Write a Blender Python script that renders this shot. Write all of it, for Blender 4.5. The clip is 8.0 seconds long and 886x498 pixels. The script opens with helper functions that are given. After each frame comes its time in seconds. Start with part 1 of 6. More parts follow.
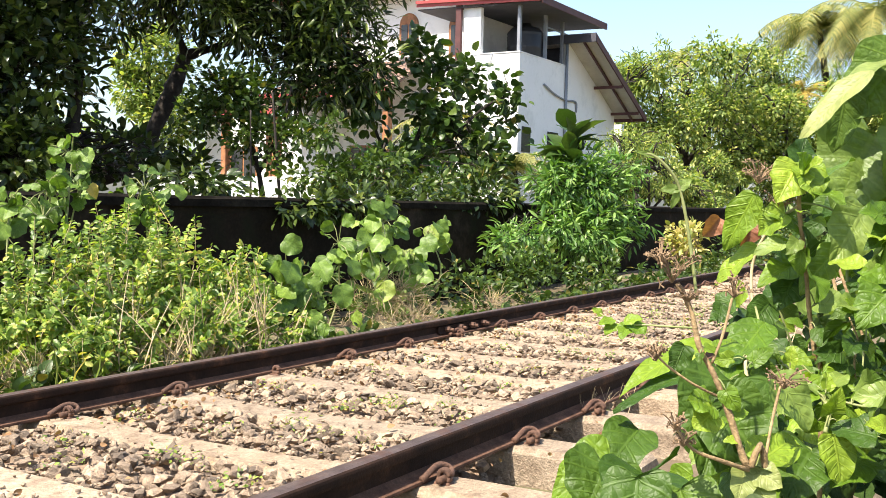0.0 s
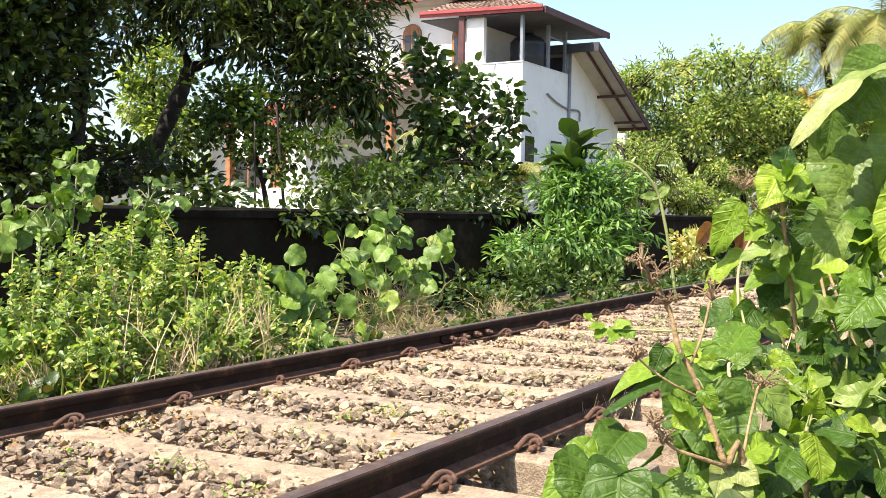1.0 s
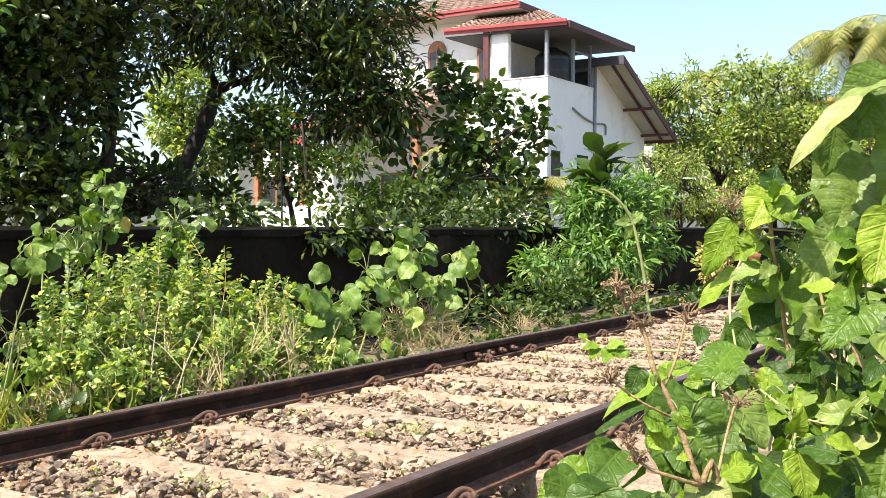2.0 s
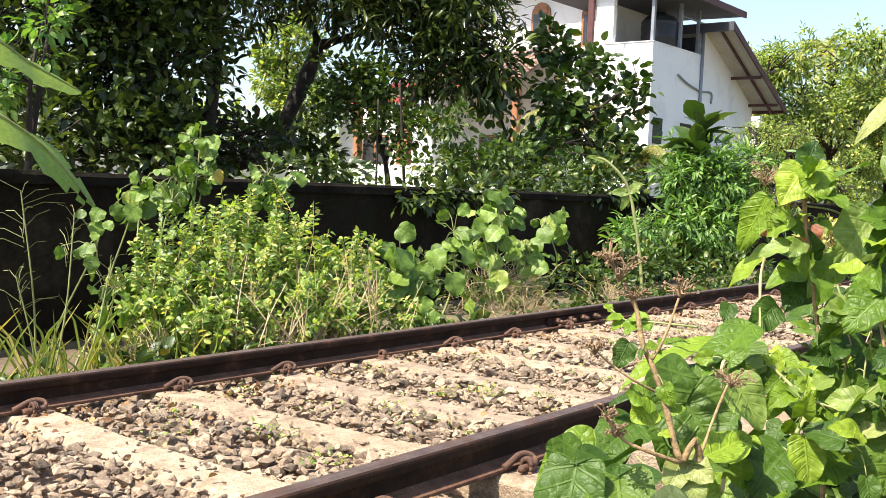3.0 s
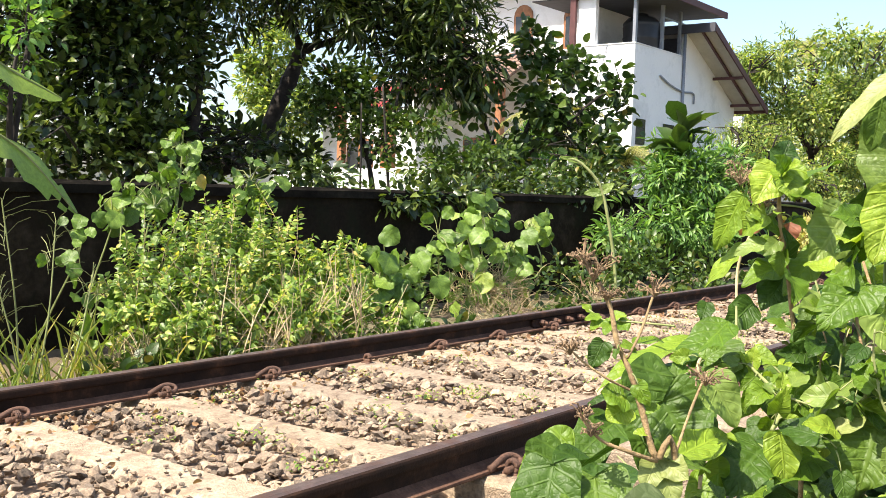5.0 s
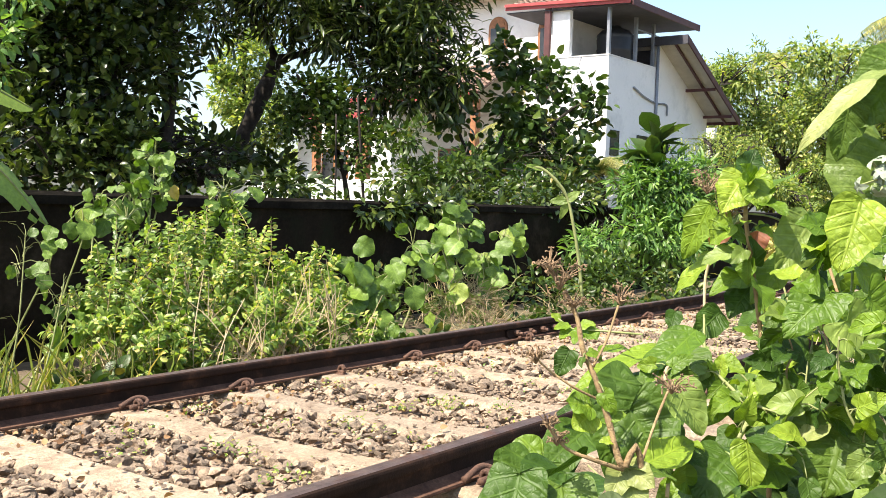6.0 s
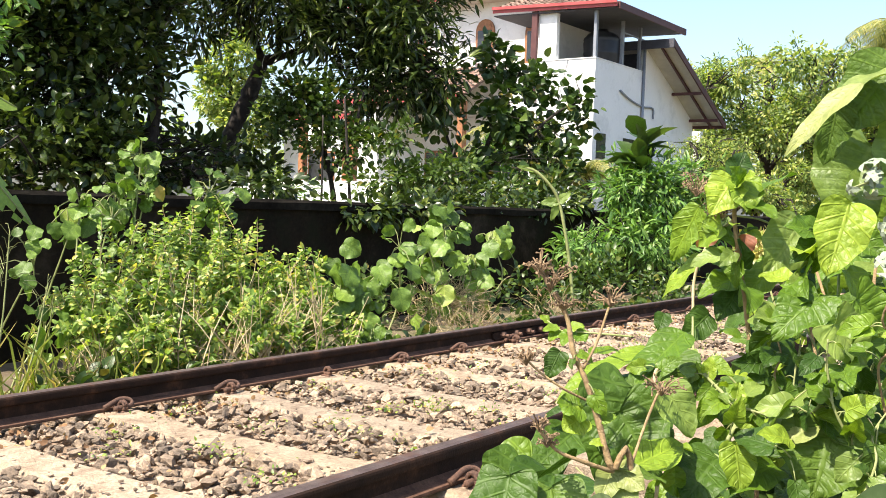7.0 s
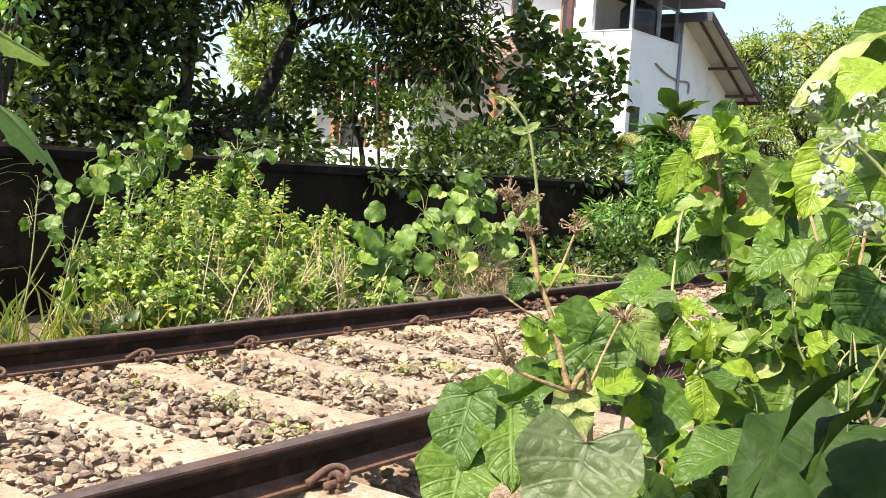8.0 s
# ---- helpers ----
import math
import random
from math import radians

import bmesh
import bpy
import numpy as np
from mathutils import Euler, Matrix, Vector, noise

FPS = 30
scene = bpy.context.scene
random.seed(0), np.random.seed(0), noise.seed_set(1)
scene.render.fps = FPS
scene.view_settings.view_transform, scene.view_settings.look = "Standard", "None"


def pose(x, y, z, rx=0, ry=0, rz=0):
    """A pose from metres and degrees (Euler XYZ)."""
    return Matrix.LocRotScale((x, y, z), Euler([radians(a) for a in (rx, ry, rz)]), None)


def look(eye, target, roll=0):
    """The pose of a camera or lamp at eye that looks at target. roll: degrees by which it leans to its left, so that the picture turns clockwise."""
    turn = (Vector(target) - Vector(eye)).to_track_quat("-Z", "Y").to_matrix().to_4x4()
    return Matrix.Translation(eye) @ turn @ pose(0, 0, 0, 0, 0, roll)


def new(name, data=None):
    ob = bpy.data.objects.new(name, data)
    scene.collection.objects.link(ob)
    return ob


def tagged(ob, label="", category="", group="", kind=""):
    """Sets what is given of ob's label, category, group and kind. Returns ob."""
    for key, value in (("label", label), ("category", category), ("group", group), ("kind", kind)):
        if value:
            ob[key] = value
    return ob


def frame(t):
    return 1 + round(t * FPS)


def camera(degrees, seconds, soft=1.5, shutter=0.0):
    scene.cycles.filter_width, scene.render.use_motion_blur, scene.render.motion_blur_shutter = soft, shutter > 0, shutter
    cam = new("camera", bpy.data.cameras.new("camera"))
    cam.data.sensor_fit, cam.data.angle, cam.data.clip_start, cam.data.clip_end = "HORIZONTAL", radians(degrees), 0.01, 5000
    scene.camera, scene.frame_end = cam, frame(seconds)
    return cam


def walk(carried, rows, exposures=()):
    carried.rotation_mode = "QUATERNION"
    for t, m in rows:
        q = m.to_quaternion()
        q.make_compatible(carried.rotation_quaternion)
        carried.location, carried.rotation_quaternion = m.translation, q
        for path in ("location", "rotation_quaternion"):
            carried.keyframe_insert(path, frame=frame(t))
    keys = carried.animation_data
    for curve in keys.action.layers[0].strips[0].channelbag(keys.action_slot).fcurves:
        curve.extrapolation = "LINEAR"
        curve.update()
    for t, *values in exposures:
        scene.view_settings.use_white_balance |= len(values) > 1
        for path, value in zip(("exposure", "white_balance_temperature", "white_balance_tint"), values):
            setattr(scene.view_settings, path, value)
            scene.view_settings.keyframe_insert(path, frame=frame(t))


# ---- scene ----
cam = camera(49.0, 8.0, soft=0.45)
PATH = [
    (0, (3.311, -0.188, 0.916), (2.264, 1.513, 0.818), 1.4),
    (0.5, (3.323, -0.194, 0.914), (2.264, 1.5, 0.83), 1.5),
    (1, (3.335, -0.203, 0.915), (2.278, 1.494, 0.837), 1.0),
    (1.5, (3.346, -0.209, 0.917), (2.294, 1.489, 0.843), 0.8),
    (2, (3.378, -0.204, 0.925), (2.271, 1.461, 0.878), 0.2),
    (2.2, (3.403, -0.192, 0.927), (2.228, 1.424, 0.832), 2.2),
    (3.3, (3.442, -0.147, 0.927), (2.169, 1.39, 0.806), 2.3),
    (3.5, (3.443, -0.141, 0.926), (2.179, 1.405, 0.814), 2.6),
    (4, (3.443, -0.153, 0.927), (2.187, 1.399, 0.813), 2.5),
    (5.5, (3.451, -0.155, 0.926), (2.222, 1.419, 0.807), 1.4),
    (6, (3.452, -0.148, 0.925), (2.25, 1.447, 0.828), 1.8),
    (6.5, (3.447, -0.15, 0.926), (2.244, 1.445, 0.844), 2.1),
    (7, (3.448, -0.148, 0.924), (2.268, 1.465, 0.832), 2.1),
    (7.5, (3.453, -0.15, 0.922), (2.249, 1.443, 0.808), 1.8),
    (8, (3.499, -0.138, 0.893), (2.274, 1.436, 0.738), 3.6),
]
walk(cam, [(t, look(eye, target, roll)) for t, eye, target, roll in PATH])

# ---- light ----
world = bpy.data.worlds.new("sky")
scene.world = world
world.use_nodes = True
SUN_EL, SUN_AZ = radians(57), math.atan2(-0.24, -0.83)
sky = world.node_tree.nodes.new("ShaderNodeTexSky")
sky.sky_type, sky.sun_disc, sky.sun_elevation, sky.sun_rotation = "NISHITA", False, SUN_EL, SUN_AZ
sky.air_density, sky.dust_density, sky.ozone_density = 1.0, 2.2, 1.0
background = world.node_tree.nodes["Background"]
background.inputs["Strength"].default_value = 0.128
world.node_tree.links.new(sky.outputs[0], background.inputs["Color"])
sun_data = bpy.data.lights.new("sun", "SUN")
sun_data.energy, sun_data.angle, sun_data.color = 5.0, radians(0.53), (1.0, 0.895, 0.77)
sun = new("sun", sun_data)
SUN_DIR = Vector((math.sin(SUN_AZ) * math.cos(SUN_EL), math.cos(SUN_AZ) * math.cos(SUN_EL), math.sin(SUN_EL)))
sun.matrix_world = look(SUN_DIR * 60, (0, 0, 0))
scene.view_settings.exposure = 1.27


# ---- materials ----
def nodes_of(name):
    m = bpy.data.materials.new(name)
    m.use_nodes = True
    t = m.node_tree
    return m, t, t.nodes["Principled BSDF"]


def ramp(t, stops):
    r = t.nodes.new("ShaderNodeValToRGB")
    while len(r.color_ramp.elements) < len(stops):
        r.color_ramp.elements.new(0.5)
    for e, (p, c) in zip(r.color_ramp.elements, stops):
        e.position, e.color = p, (*c, 1)
    return r


def noise_tex(t, scale, detail=6, rough=0.6, coord="Object"):
    c = t.nodes.new("ShaderNodeTexCoord")
    n = t.nodes.new("ShaderNodeTexNoise")
    n.inputs["Scale"].default_value, n.inputs["Detail"].default_value, n.inputs["Roughness"].default_value = scale, detail, rough
    t.links.new(c.outputs[coord], n.inputs["Vector"])
    return n


def mixed(t, a, b, fac, mode="MIX"):
    m = t.nodes.new("ShaderNodeMix")
    m.data_type, m.blend_type = "RGBA", mode
    for sock, v in ((m.inputs["Factor"], fac), (m.inputs["A"], a), (m.inputs["B"], b)):
        if isinstance(v, (int, float)):
            sock.default_value = v
        elif isinstance(v, tuple):
            sock.default_value = (*v, 1)
        else:
            t.links.new(v, sock)
    return m.outputs["Result"]


def surface(name, stops, scale, fine=None, rough=0.8, metal=0.0, bump=0.3, bump_scale=60, spread=0.0, coord="Object", stain=None, gloss=0.5):
    """A weathered solid surface: colour by coarse noise, a finer grain on top, optional stains, optional change from piece to piece."""
    m, t, b = nodes_of(name)
    col = ramp(t, stops)
    t.links.new(noise_tex(t, scale, coord=coord).outputs["Fac"], col.inputs["Fac"])
    out = col.outputs["Color"]
    if fine:
        g = ramp(t, [(0.3, (fine, fine, fine)), (0.7, (1, 1, 1))])
        t.links.new(noise_tex(t, bump_scale * 0.7, coord=coord).outputs["Fac"], g.inputs["Fac"])
        out = mixed(t, out, g.outputs["Color"], 1.0, "MULTIPLY")
    if stain:
        s = ramp(t, [(0.5, (0, 0, 0)), (0.68, (1, 1, 1))])
        t.links.new(noise_tex(t, stain[1], 8, 0.7, coord).outputs["Fac"], s.inputs["Fac"])
        out = mixed(t, out, stain[0], s.outputs["Color"])
    if spread:
        geo = t.nodes.new("ShaderNodeNewGeometry")
        inf = t.nodes.new("ShaderNodeObjectInfo")
        add = t.nodes.new("ShaderNodeMath")
        add.operation = "ADD"
        t.links.new(geo.outputs["Random Per Island"], add.inputs[0])
        t.links.new(inf.outputs["Random"], add.inputs[1])
        fr = t.nodes.new("ShaderNodeMath")
        fr.operation = "FRACT"
        t.links.new(add.outputs[0], fr.inputs[0])
        v = ramp(t, [(0, (1 - spread,) * 3), (0.5, (1, 0.97, 0.92)), (1, (1 + spread, 1 + spread * 0.9, 1 + spread * 0.75))])
        t.links.new(fr.outputs[0], v.inputs["Fac"])
        out = mixed(t, out, v.outputs["Color"], 1.0, "MULTIPLY")
    t.links.new(out, b.inputs["Base Color"])
    b.inputs["Roughness"].default_value, b.inputs["Metallic"].default_value, b.inputs["Specular IOR Level"].default_value = rough, metal, gloss
    bp = t.nodes.new("ShaderNodeBump")
    bp.inputs["Strength"].default_value, bp.inputs["Distance"].default_value = bump, 0.01
    t.links.new(noise_tex(t, bump_scale, coord=coord).outputs["Fac"], bp.inputs["Height"])
    t.links.new(bp.outputs["Normal"], b.inputs["Normal"])
    return m


def leafy(name, stops, rough=0.4, glow=0.35, vein=0.0, blotch=None, gloss=0.42):
    """Leaves: each its own tone, waxy face, light shining through the blade."""
    m, t, b = nodes_of(name)
    geo = t.nodes.new("ShaderNodeNewGeometry")
    inf = t.nodes.new("ShaderNodeObjectInfo")
    add = t.nodes.new("ShaderNodeMath")
    add.operation = "ADD"
    t.links.new(geo.outputs["Random Per Island"], add.inputs[0])
    t.links.new(inf.outputs["Random"], add.inputs[1])
    fr = t.nodes.new("ShaderNodeMath")
    fr.operation = "FRACT"
    t.links.new(add.outputs[0], fr.inputs[0])
    col = ramp(t, stops)
    t.links.new(fr.outputs[0], col.inputs["Fac"])
    out = mixed(t, col.outputs["Color"], (1.14, 1.02, 0.8), 1.0, "MULTIPLY")
    g = ramp(t, [(0.3, (0.72, 0.74, 0.7)), (0.7, (1.12, 1.1, 1.05))])
    t.links.new(noise_tex(t, 45).outputs["Fac"], g.inputs["Fac"])
    out = mixed(t, out, g.outputs["Color"], 1.0, "MULTIPLY")
    if blotch:
        s = ramp(t, [(0.62, (0, 0, 0)), (0.72, (1, 1, 1))])
        t.links.new(noise_tex(t, 28, 8, 0.7).outputs["Fac"], s.inputs["Fac"])
        out = mixed(t, out, blotch, s.outputs["Color"])
    relief = None
    if vein:
        at = t.nodes.new("ShaderNodeAttribute")
        at.attribute_name = "leaf_place"
        sep = t.nodes.new("ShaderNodeSeparateXYZ")
        t.links.new(at.outputs["Vector"], sep.inputs[0])
        side = t.nodes.new("ShaderNodeMath")
        side.operation = "PINGPONG"
        side.inputs[1].default_value = 0.5
        t.links.new(sep.outputs["Z"], side.inputs[0])
        ribs = ramp(t, [(0.0, (1, 1, 1)), (0.045, (0.75, 0.75, 0.75)), (0.12, (0, 0, 0))])
        t.links.new(side.outputs[0], ribs.inputs["Fac"])
        mid = ramp(t, [(0.0, (1, 1, 1)), (0.03, (0.9, 0.9, 0.9)), (0.07, (0, 0, 0))])
        t.links.new(sep.outputs["Y"], mid.inputs["Fac"])
        net = t.nodes.new("ShaderNodeTexVoronoi")
        net.feature = "DISTANCE_TO_EDGE"
        net.inputs["Scale"].default_value = 190
        tc = t.nodes.new("ShaderNodeTexCoord")
        t.links.new(tc.outputs["Object"], net.inputs["Vector"])
        fine_net = ramp(t, [(0.0, (0.2 * vein,) * 3), (0.14, (0, 0, 0))])
        t.links.new(net.outputs["Distance"], fine_net.inputs["Fac"])
        lines = mixed(t, mixed(t, ribs.outputs["Color"], mid.outputs["Color"], 1.0, "LIGHTEN"), fine_net.outputs["Color"], 1.0, "LIGHTEN")
        pale = mixed(t, out, (1.75, 1.55, 1.9), 1.0, "MULTIPLY")
        half = mixed(t, (0, 0, 0), lines, 0.42 * vein)
        out = mixed(t, out, pale, half)
        puff = ramp(t, [(0.0, (0, 0, 0)), (0.35, (1, 1, 1))])
        cells = t.nodes.new("ShaderNodeTexVoronoi")
        cells.feature = "DISTANCE_TO_EDGE"
        cells.inputs["Scale"].default_value = 95
        t.links.new(tc.outputs["Object"], cells.inputs["Vector"])
        t.links.new(cells.outputs["Distance"], puff.inputs["Fac"])
        quilt = mixed(t, (0.45, 0.45, 0.45), puff.outputs["Color"], 0.55)
        relief = mixed(t, quilt, (0, 0, 0), lines)
        tone = ramp(t, [(0.0, (0.80, 0.84, 0.8)), (1.0, (1.1, 1.08, 1.05))])
        t.links.new(cells.outputs["Distance"], tone.inputs["Fac"])
        tone.color_ramp.elements[1].position = 0.4
        out = mixed(t, out, tone.outputs["Color"], 0.6, "MULTIPLY")
    t.links.new(out, b.inputs["Base Color"])
    b.inputs["Roughness"].default_value = rough
    b.inputs["Specular IOR Level"].default_value = gloss
    tr = t.nodes.new("ShaderNodeBsdfTranslucent")
    lit = mixed(t, out, (1.35, 1.5, 0.5), 1.0, "MULTIPLY")
    t.links.new(lit, tr.inputs["Color"])
    mx = t.nodes.new("ShaderNodeMixShader")
    mx.inputs["Fac"].default_value = glow
    t.links.new(b.outputs[0], mx.inputs[1])
    t.links.new(tr.outputs[0], mx.inputs[2])
    t.links.new(mx.outputs[0], t.nodes["Material Output"].inputs["Surface"])
    bp = t.nodes.new("ShaderNodeBump")
    bp.inputs["Strength"].default_value, bp.inputs["Distance"].default_value = 0.35, 0.004
    if relief:
        bp.inputs["Strength"].default_value, bp.inputs["Distance"].default_value = 0.65 * vein, 0.0026
        t.links.new(relief, bp.inputs["Height"])
    else:
        t.links.new(noise_tex(t, 90).outputs["Fac"], bp.inputs["Height"])
    t.links.new(bp.outputs["Normal"], b.inputs["Normal"])
    return m


# rust, with the shade on the rail's sides and web put into the colour
M_RAIL = surface("rusty_rail_shaded", [(0.3, (0.015, 0.0075, 0.0045)), (0.55, (0.032, 0.0155, 0.0085)), (0.75, (0.11, 0.052, 0.027))], 9, 0.6, 0.8, 0.0, 0.3, 120, gloss=0.2)
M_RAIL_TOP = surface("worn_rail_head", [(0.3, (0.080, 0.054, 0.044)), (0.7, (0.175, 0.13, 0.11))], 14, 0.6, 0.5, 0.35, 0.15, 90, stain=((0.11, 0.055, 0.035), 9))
M_CLIP = surface("rusty_clip", [(0.3, (0.07, 0.034, 0.022)), (0.7, (0.17, 0.09, 0.056))], 30, 0.6, 0.8, 0.0, 0.4, 160, spread=0.2)
# the same rusty steel, painted lighter for the sunlit foot strip
M_FOOT = surface("rusty_foot_sunlit", [(0.3, (0.075, 0.038, 0.025)), (0.7, (0.19, 0.105, 0.068))], 14, 0.6, 0.85, 0.0, 0.4, 140, gloss=0.2)
M_SLEEPER = surface("sleeper_concrete", [(0.25, (0.30, 0.225, 0.15)), (0.5, (0.445, 0.35, 0.245)), (0.75, (0.58, 0.47, 0.34))], 8, 0.5, 0.92, 0, 1.0, 120, spread=0.15, stain=((0.19, 0.135, 0.09), 11))
M_STONE = surface("ballast_stone", [(0.25, (0.195, 0.145, 0.105)), (0.55, (0.375, 0.29, 0.208)), (0.85, (0.585, 0.46, 0.335))], 26, 0.5, 0.92, 0, 0.8, 140, spread=0.5)
M_BED = surface("ballast_dust", [(0.3, (0.20, 0.14, 0.09)), (0.7, (0.36, 0.26, 0.175))], 8, 0.6, 0.95, 0, 0.8, 60)
M_SOIL = surface("soil", [(0.3, (0.09, 0.065, 0.04)), (0.5, (0.16, 0.12, 0.07)), (0.7, (0.10, 0.13, 0.04))], 1.6, 0.6, 0.95, 0, 0.8, 25)
M_MOULD = surface("mouldy_render", [(0.3, (0.011, 0.009, 0.006)), (0.55, (0.024, 0.018, 0.012)), (0.8, (0.075, 0.058, 0.042))], 2.2, 0.6, 0.95, 0, 0.6, 40, stain=((0.014, 0.015, 0.008), 3), gloss=0.08)
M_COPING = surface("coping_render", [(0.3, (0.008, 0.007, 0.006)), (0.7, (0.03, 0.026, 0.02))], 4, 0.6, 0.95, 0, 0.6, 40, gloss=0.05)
M_WHITE = surface("white_wall_paint", [(0.3, (0.79, 0.80, 0.79)), (0.7, (0.85, 0.85, 0.84))], 0.8, 0.96, 0.85, 0, 0.12, 30, stain=((0.66, 0.67, 0.66), 1.3))
M_GREYWALL = surface("grey_render", [(0.3, (0.30, 0.30, 0.29)), (0.7, (0.42, 0.42, 0.40))], 1.2, 0.9, 0.9, 0, 0.2, 30)
M_RED = surface("red_fascia", [(0.3, (0.30, 0.040, 0.042)), (0.7, (0.42, 0.075, 0.072))], 3, 0.9, 0.55, 0, 0.1, 30)
M_MAROON = surface("maroon_trim", [(0.3, (0.060, 0.020, 0.020)), (0.7, (0.105, 0.036, 0.033))], 3, 0.9, 0.6, 0, 0.1, 30)
M_TILE = surface("clay_tile", [(0.3, (0.17, 0.10, 0.075)), (0.7, (0.34, 0.235, 0.185))], 2, 0.7, 0.9, 0, 0.3, 20, spread=0.2, stain=((0.16, 0.13, 0.11), 3))
M_SHEET = surface("roof_sheet_underside", [(0.3, (0.46, 0.43, 0.38)), (0.7, (0.60, 0.57, 0.52))], 2, 0.9, 0.9, 0, 0.1, 20)
M_WOOD = surface("stained_timber", [(0.3, (0.22, 0.09, 0.035)), (0.7, (0.40, 0.18, 0.075))], 6, 0.8, 0.6, 0, 0.2, 40)
M_STEEL = surface("painted_steel", [(0.3, (0.20, 0.22, 0.25)), (0.7, (0.28, 0.30, 0.33))], 4, 0.9, 0.5, 0.2, 0.1, 40)
# under-roof shade is put into this dark blue-grey
M_SOFFIT = surface("shade_dark_soffit", [(0.3, (0.045, 0.045, 0.055)), (0.7, (0.075, 0.075, 0.09))], 3, 0.9, 0.8, 0, 0.1, 30)
M_TANK = surface("black_plastic_tank", [(0.3, (0.012, 0.013, 0.016)), (0.7, (0.03, 0.032, 0.036))], 3, 0.9, 0.45, 0, 0.05, 20)
M_DARKGLASS = surface("dark_window_glass", [(0.3, (0.02, 0.022, 0.025)), (0.7, (0.04, 0.043, 0.047))], 2, 0.9, 0.15, 0, 0.02, 10)
M_BARK = surface("tree_bark", [(0.3, (0.018, 0.014, 0.011)), (0.55, (0.040, 0.032, 0.025)), (0.75, (0.085, 0.072, 0.058))], 7, 0.5, 0.95, 0, 0.9, 35)
M_STEM = surface("green_stem", [(0.3, (0.16, 0.20, 0.06)), (0.7, (0.30, 0.32, 0.12))], 20, 0.8, 0.6, 0, 0.2, 80)
M_BROWNSTEM = surface("brown_stem", [(0.3, (0.22, 0.14, 0.06)), (0.7, (0.46, 0.33, 0.16))], 30, 0.55, 0.8, 0, 0.5, 140)
M_DRYSTEM = surface("dry_stem", [(0.3, (0.38, 0.29, 0.15)), (0.7, (0.58, 0.48, 0.29))], 20, 0.8, 0.8, 0, 0.2, 80)
M_DEADLEAF = leafy("dead_leaf", [(0, (0.10, 0.055, 0.032)), (0.5, (0.20, 0.12, 0.072)), (1, (0.36, 0.26, 0.16))], 0.8, 0.1)
M_LEAF_DARK = leafy("dark_tree_leaf", [(0, (0.016, 0.034, 0.012)), (0.55, (0.034, 0.064, 0.018)), (0.8, (0.075, 0.125, 0.035)), (1, (0.15, 0.21, 0.06))], 0.30, 0.22)
M_LEAF_MID = leafy("shrub_leaf", [(0, (0.026, 0.058, 0.013)), (0.6, (0.048, 0.098, 0.022)), (0.95, (0.095, 0.16, 0.036)), (1, (0.20, 0.18, 0.05))], 0.40, 0.26)
M_LEAF_SHRUB = leafy("dark_shrub_leaf", [(0, (0.026, 0.060, 0.018)), (0.6, (0.046, 0.098, 0.028)), (0.95, (0.09, 0.15, 0.04)), (1, (0.20, 0.18, 0.05))], 0.38, 0.24)
M_LEAF_BUSH = leafy("bush_leaf", [(0, (0.060, 0.130, 0.030)), (0.4, (0.16, 0.28, 0.068)), (0.85, (0.33, 0.45, 0.135)), (1, (0.55, 0.48, 0.19))], 0.38, 0.38)
M_LEAF_FINGER = leafy("fingered_leaf", [(0, (0.065, 0.165, 0.045)), (0.6, (0.125, 0.265, 0.075)), (1, (0.23, 0.39, 0.13))], 0.40, 0.32)
M_LEAF_ROUND = leafy("round_creeper_leaf", [(0, (0.060, 0.125, 0.024)), (0.5, (0.115, 0.22, 0.042)), (0.92, (0.18, 0.31, 0.065)), (1, (0.26, 0.36, 0.10))], 0.42, 0.30, vein=1, blotch=(0.10, 0.18, 0.03))
M_LEAF_FAR = leafy("far_tree_leaf", [(0, (0.065, 0.125, 0.045)), (0.45, (0.165, 0.265, 0.09)), (0.8, (0.31, 0.41, 0.145)), (1, (0.50, 0.52, 0.22))], 0.48, 0.40)
M_LEAF_PALM = leafy("palm_leaf", [(0, (0.13, 0.18, 0.07)), (0.6, (0.24, 0.29, 0.12)), (1, (0.42, 0.40, 0.19))], 0.40, 0.28)
M_LEAF_NEAR = leafy("creeper_leaf", [(0, (0.072, 0.155, 0.014)), (0.5, (0.13, 0.24, 0.022)), (1, (0.23, 0.355, 0.045))], 0.46, 0.28, vein=1, gloss=0.36)
# darker copy of creeper_leaf: shade inside the growth is put into its colour
M_LEAF_NEAR_DARK = leafy("shaded_creeper_leaf", [(0, (0.024, 0.065, 0.009)), (0.6, (0.044, 0.10, 0.014)), (1, (0.075, 0.145, 0.022))], 0.50, 0.17, vein=1, gloss=0.3)
M_LEAF_PALE = leafy("pale_creeper_leaf", [(0, (0.12, 0.205, 0.052)), (1, (0.185, 0.285, 0.075))], 0.46, 0.33, vein=0.7)
M_LEAF_YELLOW = leafy("yellowing_leaf", [(0, (0.15, 0.225, 0.075)), (1, (0.24, 0.30, 0.12))], 0.5, 0.22, vein=0.6)
M_REDLEAF = leafy("withered_red_leaf", [(0, (0.14, 0.055, 0.035)), (0.5, (0.22, 0.095, 0.065)), (1, (0.36, 0.20, 0.14))], 0.6, 0.25, vein=0.6)
M_LEAF_GOLD = leafy("golden_palm_leaf", [(0, (0.34, 0.27, 0.08)), (1, (0.52, 0.45, 0.15))], 0.5, 0.3)
M_BANANA = leafy("banana_leaf", [(0, (0.15, 0.26, 0.05)), (1, (0.22, 0.34, 0.09))], 0.35, 0.35)
